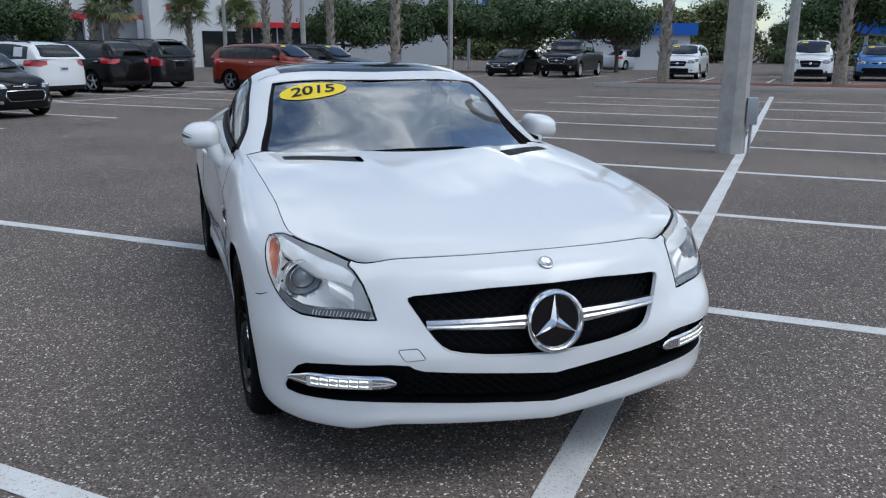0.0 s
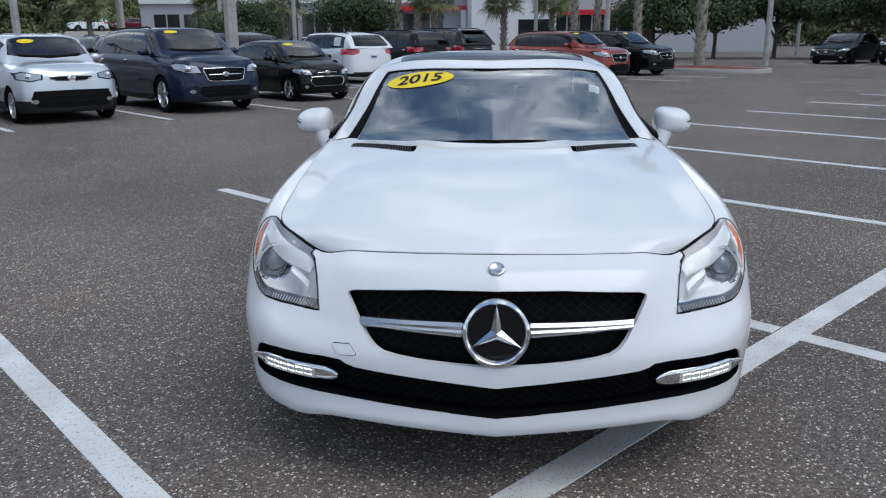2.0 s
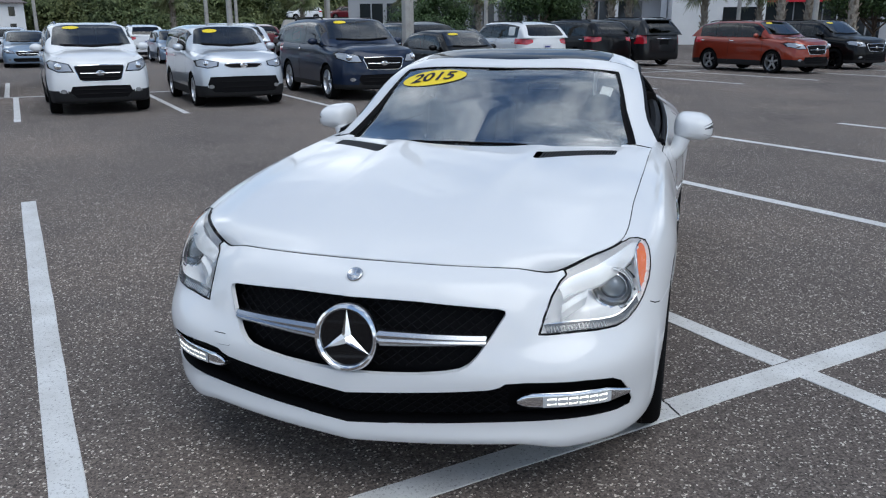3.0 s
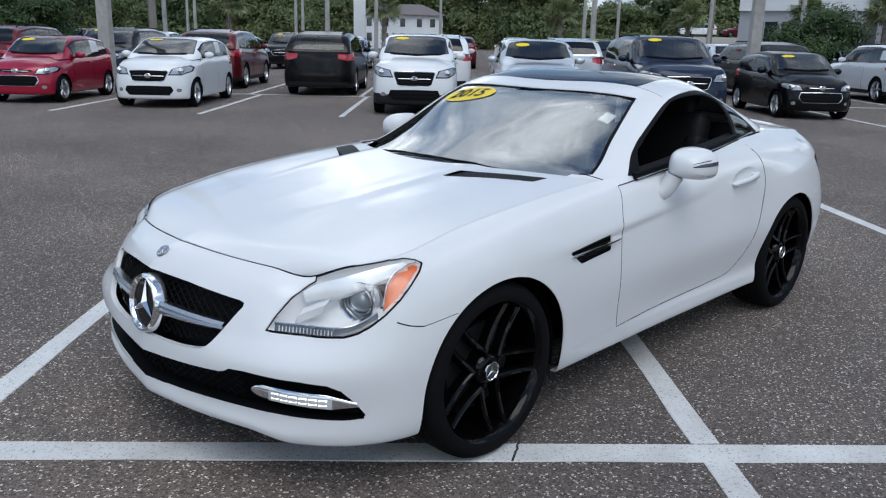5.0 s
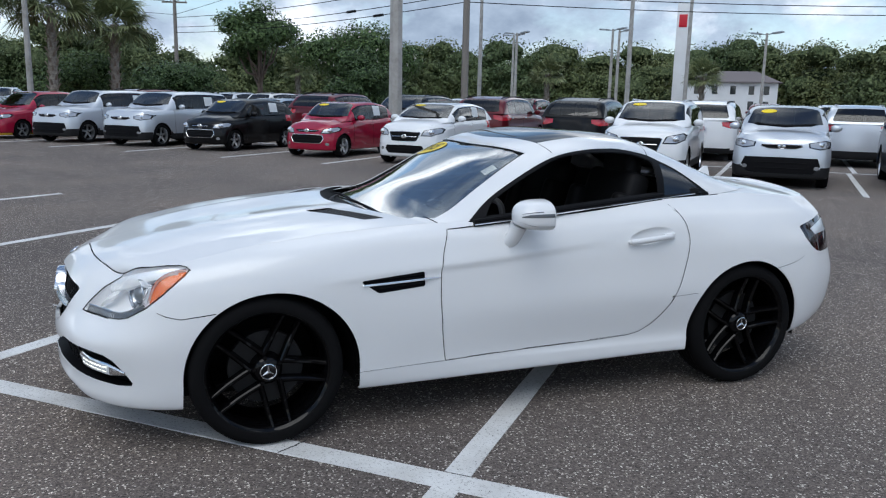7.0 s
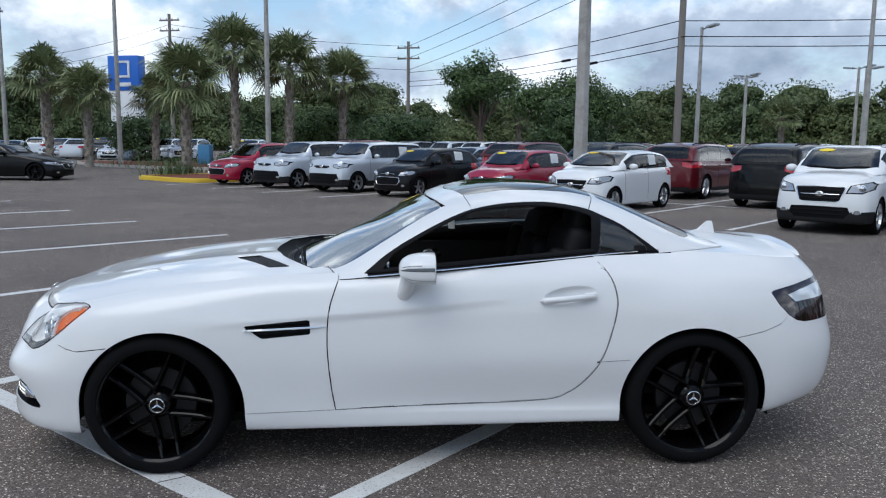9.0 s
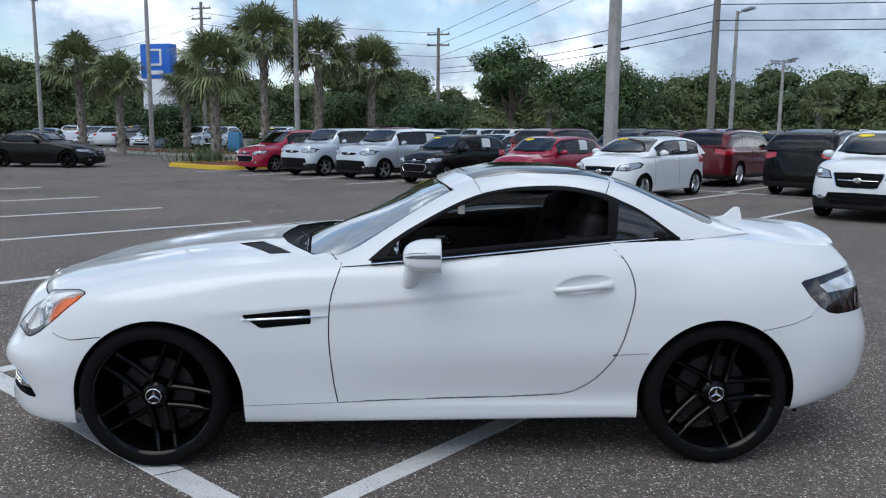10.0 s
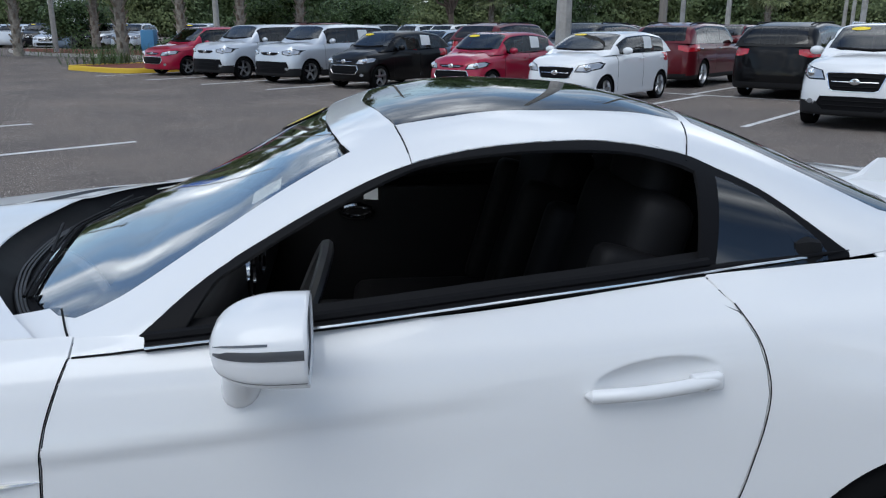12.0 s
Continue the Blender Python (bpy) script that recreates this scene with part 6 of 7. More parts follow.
# the row that faces the aisle
park(build_car("hatchback", "small black hatchback with chrome-edged grille in a stall", P_BLACK, **HATCH, paper=True), -11.15, 14.5)
park(build_car("hatchback", "small bright red hatchback with yellow sticker", P_RED, **HATCH, paper=True), -7.95, 14.45)
park(build_car("hatchback", "white five-door hatchback with silver wheels", P_WHITE, **NOTE, paper=True), -5.2, 14.2)
park(build_car("hatchback", "red hatchback beside the palm island", P_RED, **dict(HATCH, L=4.0, H=1.52, W=1.69, sticker=False)), -18.95, 14.6)
soul = park(build_car("boxy_hatchback", "boxy silver hatchback with black lower bumper", P_SILVER, **CUBE, paper=True, sticker=False), -13.75, 14.7)
tagged(copy_thing(soul, lot_pose(-16.3, 14.41)))
park(build_car("boxy_hatchback", "boxy silver hatchback with round fog lamps and year sticker", P_SILVER, **dict(CUBE, spokes=8)), 2.3, 14.05)
park(build_car("compact_suv", "white compact sport utility car with black lower trim", P_WHITE, **MINI_SUV), -.12, 13.9)
park(build_car("large_suv", "dark navy seven-seat sport utility car with silver wheels", P_NAVY, **BIG_SUV), 5.0, 14.25)
park(build_car("hatchback", "black small hatchback with yellow sticker on the screen", P_BLACK, **HATCH), 7.95, 14.65)
park(build_car("suv", "copper red sport utility car with chrome grille", P_ORANGE, **dict(MID_SUV, face="hex")), 19.2, 15.5)
park(build_car("suv", "black sport utility car with slotted grille", P_BLACK, **dict(MID_SUV, rim=RIM_BLACK)), 22.6, 16.0)
# the row behind, tails towards the aisle
maroon = park(build_car("suv", "dark maroon sport utility car seen from behind", P_MAROON, **MID_SUV, ), -5.75, 20.2, 180)
black_suv = park(build_car("suv", "black sport utility car with tail towards the aisle", P_BLACK, **MID_SUV), -2.6, 18.6, 180)
white_suv = park(build_car("suv", "white sport utility car with red tail lights", P_WHITE, **MID_SUV, paper=True), 12.9, 20.0, 180)
park(build_car("large_suv", "black large sport utility car with chrome window trim", P_BLACK, **BIG_SUV, ), 15.9, 20.6, 180)
park(build_car("large_suv", "dark grey tall sport utility car with square tail", P_GREY, **dict(BIG_SUV, H=1.83, face="box", yt=2.42)), 18.75, 21.4, 180)
silver_suv = park(build_car("suv", "silver sport utility car seen from behind", P_SILVER, **MINI_SUV), 3.9, 20.4, 180)
grey_suv = build_car("suv", "grey sport utility car in a far row", P_GREY, **MID_SUV)
park(grey_suv, -8.6, 19.8, 0)
sedan = build_car("sedan", "silver four-door sedan by the blue-roofed building", P_SILVER, **SEDAN)
park(sedan, 56.5, 12.0, 70)
blue_sedan = build_car("sedan", "pale blue-grey sedan in a far row", paint("fleet_pale_blue", (0.20, 0.27, 0.36), 0.4), **SEDAN)
# the row beyond the palm island
park(build_car("sedan", "black sports sedan with bonnet scoop", P_BLACK, **dict(SEDAN, rim=RIM_BLACK)), 38.8, 14.1, -90)
park(build_car("suv", "white sport utility car with dark grille by the kerb", P_WHITE, **dict(MID_SUV, rails=False)), 40.0, 5.3, -90)
park(build_car("large_suv", "pearl white full-size sport utility car with tall chrome grille", P_WHITE, **dict(BIG_SUV, H=1.89, zn=1.08, zw=1.2, zt=1.24, L=5.1, face="hex", rails=1)), 40.2, -.6, -90)
park(build_car("suv", "bright blue boxy sport utility car", P_BLUE, **dict(MID_SUV, face="box", clad=True)), 42.2, -3.5, -90)


def pickup(u, v, turn):
    d = dict(L=5.8, W=2.03, H=1.92, wb=3.68, r=.40, clear=.32, zn=1.10, zw=1.24, zt=1.28, ys=-1.35, yr0=-.62, yr1=.85, yt=1.05, style="pickup", face="wide", windows=2, nose=.42, tail=.2, sticker=False)
    t = build_car("pickup_truck", "black crew-cab pickup truck with chrome grille", P_BLACK, **d)
    part("bed_floor", outward(box(-.86, .86, 1.05, 2.82, .75, .80)), BLACK, t)
    park(t, u, v, turn)


pickup(39.6, 11.1, -90)


def convertible(u, v, turn):
    d = dict(L=4.35, W=1.9, H=1.40, wb=2.57, r=.333, clear=.155, zn=.74, zw=.96, zt=1.03, ys=-.6, yr0=.05, yr1=.84, yt=1.4, style="sedan", face="wide", windows=2, nose=.7, tail=.5, sticker=False, rim=RIM_BLACK, paper=True)
    park(build_car("roadster", "black soft-top roadster parked side on", P_BLACK, **d), u, v, turn)


convertible(-26.2, 9.3, 132)
dark_suv = tagged(copy_thing(grey_suv, lot_pose(-42.5, 23.2, 62)), "dark grey sport utility car behind the palms")

# far rows: repeats of the cars above
pool = [maroon, black_suv, white_suv, silver_suv, grey_suv, blue_sedan, sedan, soul]
pick = random.Random(5)


def far_row(u0, u1, v, step=2.75, turn=0.0, gaps=0.12, among=None):
    u = u0
    while u < u1:
        if pick.random() > gaps:
            src = pick.choice(among or pool)
            c = copy_thing(src, lot_pose(u + pick.uniform(-.12, .12), v + pick.uniform(-.3, .3), turn + (180 if pick.random() < .45 else 0)))
            tagged(c, "parked car in a far row of the lot", "car", "cars in far rows")
        u += step


park(blue_sedan, -46.5, 17.0, 60)
far_row(-22.5, -11, 20.2, 2.75, 0, .1)
for u in (0.3, 6.6, 9.4):
    tagged(copy_thing(pick.choice([black_suv, white_suv, grey_suv]), lot_pose(u, 20.3, 180)), "parked car in the second row of the lot", "car", "cars in far rows")
far_row(-34, 26, 33, 2.75)
far_row(-40, 20, 38.5, 2.75, 180)
far_row(-60, -24, 52, 2.75)
far_row(-58, -30, 24, 2.75, 40, .15, [blue_sedan, sedan, silver_suv, grey_suv])

# ---- kerbs, poles, trees, buildings ----
CONCRETE = mat("pole_concrete", (0.36, 0.35, 0.33), 0.85)
n1 = noise_of(CONCRETE, 3, 6, 0.65)
link(CONCRETE, ramp(CONCRETE, n1, [(0.3, (0.26, 0.25, 0.23)), (0.5, (0.36, 0.35, 0.33)), (0.7, (0.42, 0.41, 0.39))]), base(CONCRETE))
bump(CONCRETE, noise_of(CONCRETE, 60, 4), 0.25, 0.01)
WOOD_POLE = mat("weathered_pole", (0.21, 0.19, 0.17), 0.9)
bump(WOOD_POLE, noise_of(WOOD_POLE, 25, 5), 0.4, 0.01)
GREY_METAL = mat("grey_metal", (0.38, 0.40, 0.42), 0.45, 0.6)
WALL_WHITE = mat("white_cladding", (0.72, 0.73, 0.74), 0.6)
link(WALL_WHITE, ramp(WALL_WHITE, noise_of(WALL_WHITE, .6, 5), [(0.3, (0.66, 0.67, 0.68)), (0.7, (0.76, 0.77, 0.78))]), base(WALL_WHITE))
WALL_GREY = mat("grey_panel", (0.40, 0.41, 0.43), 0.5)
SIGN_RED = mat("sign_red", (0.55, 0.012, 0.03), 0.4)
SIGN_BLUE = mat("sign_blue", (0.015, 0.13, 0.55), 0.4)
DARK_GLASS = mat("shop_glass", (0.02, 0.024, 0.028), 0.08, 0, 0.5)
ROOF_GREY = mat("grey_shingle", (0.16, 0.14, 0.14), 0.9)
YELLOW_KERB = mat("yellow_kerb", (0.62, 0.42, 0.03), 0.7)
KERB = mat("concrete_kerb", (0.40, 0.38, 0.35), 0.85)
MULCH = mat("red_mulch", (0.16, 0.045, 0.03), 0.95)
link(MULCH, ramp(MULCH, noise_of(MULCH, 28, 6, 0.8), [(0.3, (0.06, 0.02, 0.014)), (0.5, (0.17, 0.05, 0.032)), (0.7, (0.26, 0.09, 0.06))]), base(MULCH))
bump(MULCH, noise_of(MULCH, 40, 5), 0.8, 0.03)
BARK = mat("palm_bark", (0.22, 0.18, 0.14), 0.95)
link(BARK, ramp(BARK, noise_of(BARK, 9, 5, 0.7), [(0.3, (0.14, 0.12, 0.10)), (0.55, (0.28, 0.25, 0.21)), (0.75, (0.40, 0.37, 0.32))]), base(BARK))
bump(BARK, noise_of(BARK, 30, 4), 0.6, 0.02)
BOOT = mat("palm_boot", (0.20, 0.165, 0.13), 0.95)


def leaf_mat(name, dark, light):
    m = mat(name, dark, 0.55, 0, 0, 0.3)
    g = m.node_tree.nodes.new("ShaderNodeNewGeometry").outputs["Random Per Island"]
    c = ramp(m, g, [(0.0, dark), (0.6, tuple((a + b) / 2 for a, b in zip(dark, light))), (1.0, light)])
    link(m, c, base(m))
    m.node_tree.nodes["Principled BSDF"].inputs["Subsurface Weight"].default_value = 0.0
    return m


def mottled(m, scale, dark, light):
    """Lets broad drifts of colour run through a foliage material."""
    c = base(m).links[0].from_socket
    drift = ramp(m, noise_of(m, scale, 3, 0.5), [(0.35, dark), (0.65, light)])
    k = m.node_tree.nodes.new("ShaderNodeMix")
    k.data_type, k.blend_type = "RGBA", "MULTIPLY"
    k.inputs[0].default_value = 1.0
    link(m, c, k.inputs[6])
    link(m, drift, k.inputs[7])
    link(m, k.outputs[2], base(m))


LEAF = leaf_mat("tree_leaf", (0.030, 0.058, 0.018), (0.110, 0.170, 0.055))
LEAF_DARK = leaf_mat("dark_leaf", (0.022, 0.044, 0.016), (0.080, 0.130, 0.044))
# far leaves paler and closer in tone: distance haze mixed into their green
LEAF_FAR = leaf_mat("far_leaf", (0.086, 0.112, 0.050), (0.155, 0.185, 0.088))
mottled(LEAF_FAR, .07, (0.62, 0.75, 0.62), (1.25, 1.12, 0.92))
FROND = leaf_mat("palm_frond", (0.070, 0.098, 0.038), (0.240, 0.265, 0.125))
BLOSSOM = leaf_mat("blossom", (0.45, 0.42, 0.38), (0.62, 0.58, 0.52))
# even dark green for solid lumps that stand in for shade between leaves
SHADE_CORE = mat("shade_filler", (0.030, 0.048, 0.020), 0.95, 0, 0, 0.05)
# noise paints shaded gaps and lighter leaf clumps on to the solid far lumps
FAR_SHADE_CORE = mat("far_shade_filler", (0.05, 0.07, 0.034), 0.95, 0, 0, 0.05)
link(FAR_SHADE_CORE, ramp(FAR_SHADE_CORE, noise_of(FAR_SHADE_CORE, 1.9, 9, 0.75), [(0.38, (0.026, 0.036, 0.017)), (0.5, (0.076, 0.100, 0.048)), (0.64, (0.150, 0.178, 0.090))]), base(FAR_SHADE_CORE))
bump(FAR_SHADE_CORE, noise_of(FAR_SHADE_CORE, 1.7, 8, 0.7), 1.0, 0.6)
TRUNK = mat("tree_bark", (0.12, 0.09, 0.07), 0.95)
bump(TRUNK, noise_of(TRUNK, 18, 5), 0.7, 0.03)


def from_faces(name, verts, faces, material, parent=None, label=""):
    me = bpy.data.meshes.new(name)
    me.from_pydata(verts, [], faces)
    me.materials.append(material)
    ob = new(name, me)
    if parent:
        ob.parent = parent
    return tagged(ob, label)


def leaf_cloud(rng, blobs, count, size, flat=0.6):
    """Small crossed leaves spread over the shells of blobs (centre, radii)."""
    verts, faces = [], []
    weights = [b[1][0] * b[1][1] for b in blobs]
    total = sum(weights)
    for (c, rad), w in zip(blobs, weights):
        for _ in range(int(count * w / total)):
            while True:
                d = Vector((rng.uniform(-1, 1), rng.uniform(-1, 1), rng.uniform(-1, 1)))
                if .05 < d.length < 1:
                    break
            d.normalize()
            r = rng.uniform(.62, 1.08) ** .8
            if noise.noise(d * 2.1 + c * .7) < -.18:
                r *= .72
            p = Vector((c[0] + d.x * rad[0] * r, c[1] + d.y * rad[1] * r, c[2] + d.z * rad[2] * r))
            s = size * rng.uniform(.6, 1.35)
            nrm = (d + Vector((rng.uniform(-1, 1), rng.uniform(-1, 1), rng.uniform(-.4, 1))) * .8).normalized()
            a = nrm.orthogonal().normalized()
            a.rotate(Matrix.Rotation(rng.uniform(0, 6.28), 3, nrm))
            b = nrm.cross(a)
            k = len(verts)
            verts += [p - a * s, p + b * s * flat + nrm * s * .15, p + a * s, p - b * s * flat + nrm * s * .15]
            faces.append((k, k + 1, k + 2, k + 3))
    return verts, faces


def leaf_field(rng, blobs, count, size, flat=.55, inner=.55):
    """Many small leaves over the shells of blobs, as one array of corners."""
    w = np.array([b[1][0] * b[1][1] for b in blobs])
    pick_b = rng.choice(len(blobs), count, p=w / w.sum())
    c = np.array([tuple(b[0]) for b in blobs])[pick_b]
    rad = np.array([b[1] for b in blobs])[pick_b]
    d = rng.normal(size=(count, 3))
    d /= np.linalg.norm(d, axis=1)[:, None]
    wave = np.sin(d @ np.array([5.1, 3.3, 4.2]) + c[:, 0]) * np.sin(d @ np.array([-3.7, 5.6, 2.9]) + c[:, 1] * 1.3)
    r = rng.uniform(inner, 1.10, count) ** .8 * (1 + .22 * wave)
    p = c + d * rad * r[:, None]
    n = d + rng.uniform(-1, 1, (count, 3)) * .8 + np.array([0, 0, .25])
    n /= np.linalg.norm(n, axis=1)[:, None]
    a = np.cross(n, rng.normal(size=(count, 3)))
    a /= np.linalg.norm(a, axis=1)[:, None]
    b = np.cross(n, a)
    s = (size * rng.uniform(.6, 1.35, count))[:, None]
    return np.stack([p - a * s, p + b * s * flat, p + a * s, p - b * s * flat], 1).reshape(-1, 3)


def quads_mesh(name, corners, material):
    """A mesh object of separate quads from an array of corners."""
    me = bpy.data.meshes.new(name)
    k = len(corners) // 4
    me.vertices.add(k * 4)
    me.vertices.foreach_set("co", corners.astype(np.float32).ravel())
    me.loops.add(k * 4)
    me.loops.foreach_set("vertex_index", np.arange(k * 4, dtype=np.int32))
    me.polygons.add(k)
    me.polygons.foreach_set("loop_start", np.arange(0, k * 4, 4, dtype=np.int32))
    me.update(calc_edges=True)
    me.materials.append(material)
    return new(name, me)


def lump(rng, c, rad, shrink=.72):
    bm = bmesh.new()
    bmesh.ops.create_icosphere(bm, subdivisions=2, radius=1)
    for v in bm.verts:
        k = shrink * (1 + .35 * noise.noise(v.co * 1.7 + Vector(c)))
        v.co = Vector((c[0] + v.co.x * rad[0] * k, c[1] + v.co.y * rad[1] * k, c[2] + v.co.z * rad[2] * k))
    return bm


def broad_tree(x, y, h, spread, seed, leaf, label, size=.16, count=2600, low=.28, blossom=0):
    rng = random.Random(seed)
    t = thing("tree", label, "tree", pose(x, y, 0), "trees round the lot")
    top = h * .55
    wood = tube([(0, 0, 0), (.05, .03, top * .5), (.0, .1, top)], [h * .028, h * .022, h * .012], 8)
    blobs = []
    for i in range(9):
        a, d = 2 * math.pi * i / 9 + rng.uniform(-.4, .4), spread * rng.uniform(.30, .66)
        z = h * rng.uniform(low + .18, .78)
        c = Vector((d * math.cos(a), d * math.sin(a), z))
        rr = spread * rng.uniform(.34, .50)
        blobs.append((c, (rr, rr, rr * rng.uniform(.6, .8))))
        wood = join(wood, tube([(0, 0, top * rng.uniform(.35, .8)), c * .55 + Vector((0, 0, z * .1)), c], [h * .014, h * .009, h * .003], 6))
    blobs.append((Vector((0, 0, h * .80)), (spread * .5, spread * .5, h * .2)))
    part("trunk", wood, TRUNK, t)
    crown = quads_mesh("crown", leaf_field(np.random.default_rng(seed), blobs, count * 4, size * .55), leaf)
    crown.parent = t
    # added dark lumps: they block the sky and act as the crown's shaded inside
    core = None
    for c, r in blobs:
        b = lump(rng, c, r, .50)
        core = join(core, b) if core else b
    part("shade_filler", core, SHADE_CORE, crown)
    if blossom:
        v, f = leaf_cloud(rng, [(c, tuple(q * 1.04 for q in r)) for c, r in blobs], blossom, size * .6)
        from_faces("blossom", v, f, BLOSSOM, crown, "pale blossom")
    return t


def palm_parts(seed, h, crown_r, boots):
    """A cabbage palm: trunk with old leaf bases and a round head of fan fronds."""
    rng = random.Random(seed)
    p = thing("palm_tree", "cabbage palm with a rough trunk and fan fronds", "palm tree", None, "palms")
    lean = rng.uniform(-.12, .12)
    line = [(lean * (k / 6) ** 2, 0, h * k / 6) for k in range(7)]
    trunk = part("trunk", tube(line, [.23, .195, .185, .18, .18, .19, .165], 14), BARK, p)
    bt = None
    n = int(h * boots * 13)
    for i in range(n):
        z = h * (1 - boots) + h * boots * i / n
        a = 2.4 * i
        b = bmesh.new()
        bmesh.ops.create_cube(b, size=1)
        for v in b.verts:
            k = 1 if v.co.z < 0 else .45
            v.co = Vector((v.co.x * .05 + .09 * (v.co.z + .5), v.co.y * .11 * k, v.co.z * .26))
        x = lean * (z / h) ** 2
        b.transform(pose(x, 0, z) @ pose(0, 0, 0, 0, 0, math.degrees(a)) @ pose(.185, 0, 0, 0, 12, 0))
        bt = join(bt, b) if bt else b
    if bt:
        part("leaf_base", bt, BOOT, trunk)
    verts, faces = [], []
    for i in range(46):
        a = 2.39996 * i + rng.uniform(-.25, .25)
        el = radians(86 - 126 * (i / 46) ** .9 + rng.uniform(-10, 10))
        L = crown_r * rng.uniform(.34, .58)
        out = Vector((math.cos(a) * math.cos(el), math.sin(a) * math.cos(el), math.sin(el)))
        base_p = Vector((lean, 0, h + .1))
        hub = base_p + out * L + Vector((0, 0, -.10 * L))
        sidev = out.cross(Vector((0, 0, 1)))
        sidev = sidev.normalized() if sidev.length > .05 else Vector((1, 0, 0))
        roll = Matrix.Rotation(rng.uniform(-.95, .95), 3, out)
        sidev = roll @ sidev
        upv = sidev.cross(out)
        k = len(verts)
        verts += [base_p - sidev * .02, base_p + sidev * .02, hub + sidev * .015, hub - sidev * .015]
        faces.append((k, k + 1, k + 2, k + 3))
        for j in range(23):
            th = radians(-125 + 250 * j / 22)
            d = (out * math.cos(th) + sidev * math.sin(th) + upv * .12).normalized()
            bl = crown_r * .54 * (1 - .25 * abs(th) / 1.9) * rng.uniform(.8, 1.15)
            w = sidev * math.cos(th) - out * math.sin(th)
            m1 = hub + d * bl * .55
            tip = hub + d * bl * .95 + Vector((0, 0, -.30 * bl * rng.uniform(.3, 1.6)))
            k = len(verts)
            ww = .030 * crown_r / 1.5
            verts += [hub, m1 - w * ww, m1 + w * ww, tip]
            faces += [(k, k + 1, k + 2), (k + 1, k + 3, k + 2)]
    from_faces("crown", verts, faces, FROND, p)
    return p


def kerb_island(pts, mat_k, label, fill=MULCH, fill_name="planting_bed"):
    """A raised bed with a kerb round it; pts are a plan outline."""
    loop = catmull([(x, y, 0) for x, y in pts], 6, True)
    c = sum(loop, Vector()) / len(loop)
    rows = []
    for d, z in ((0, 0), (.01, .13), (.03, .15), (.13, .15), (.14, .12)):
        rows.append([p + (c - p).normalized() * d + Vector((0, 0, z)) for p in loop])
    bm = outward(grid(rows, True))
    tagged(part("kerb", bm, mat_k), label, "kerb", kind="structure")
    inner = rows[-1]
    bm = bmesh.new()
    vs = [bm.verts.new(p) for p in inner]
    mid = bm.verts.new(c + Vector((0, 0, .22)))
    for i in range(len(vs)):
        bm.faces.new((vs[i], vs[(i + 1) % len(vs)], mid))
    tagged(part(fill_name, up_facing(bm), fill), "red-brown mulch bed inside the kerb", "planting bed", kind="structure")


def grass_tufts(x, y, n, r, seed, h=.35):
    rng = random.Random(seed)
    v, f = [], []
    for _ in range(n):
        px, py = x + rng.gauss(0, r), y + rng.gauss(0, r * .6)
        a = rng.uniform(0, 6.28)
        k = len(v)
        hh = h * rng.uniform(.6, 1.2)
        dx, dy = math.cos(a), math.sin(a)
        v += [(px - dy * .015, py + dx * .015, .16), (px + dy * .015, py - dx * .015, .16), (px + dx * hh * .6, py + dy * hh * .6, .16 + hh)]
        f.append((k, k + 1, k + 2))
    o = from_faces("ornamental_grass", v, f, LEAF, None, "tufted green grass planted in the bed")
    tagged(o, category="grass", kind="stuff")


def light_pole(x, y, h, heads=2, r=.16, yaw=0.0, material=None):
    p = thing("lamp_post", "tall grey concrete lamp post in the car park", "lamp post", pose(x, y, 0, 0, 0, yaw), "lamp posts")
    pole = part("pole", tube([(0, 0, 0), (0, 0, h * .5), (0, 0, h)], [r, r * .82, r * .62], 8), material or CONCRETE, p)
    if heads:
        for s in ((1, -1) if heads == 2 else (1,)):
            part("arm", tube([(0, 0, h - .12), (.5 * s, 0, h - .02)], .035, 6), GREY_METAL, p)
            part("lamp_head", outward(moved(box(-.36, .36, -.16, .16, -.06, .06, .03), pose(.78 * s, 0, h + .0, 0, -6 * s, 0))), GREY_METAL, p)
    return p


def utility_pole(x, y, h, yaw=0.0, arms=2):
    p = thing("utility_pole", "weathered wooden utility pole with cross arms", "utility pole", pose(x, y, 0, 0, 0, yaw), "utility poles")
    part("pole", tube([(0, 0, 0), (0, 0, h)], [.19, .13], 8), WOOD_POLE, p)
    for k in range(arms):
        arm = part("cross_arm", outward(box(-1.0, 1.0, -.06, .06, h - .6 - .9 * k, h - .48 - .9 * k)), WOOD_POLE, p)
        for s in (-.9, -.3, .3, .9):
            part("insulator", moved(lathe([(0, .16), (.03, .14), (.045, .05), (.03, 0)], 8), pose(s, 0, h - .48 - .9 * k)), GREY_METAL, arm)
    return p


def cable(a, b, sag, r=.022):
    a, b = Vector(a), Vector(b)
    pts = [a.lerp(b, i / 16) - Vector((0, 0, sag * 4 * (i / 16) * (1 - i / 16))) for i in range(17)]
    o = part("overhead_cable", tube(pts, r, 5, False), BLACK)
    tagged(o, "thin black overhead cable between poles", "cable", "overhead cables")


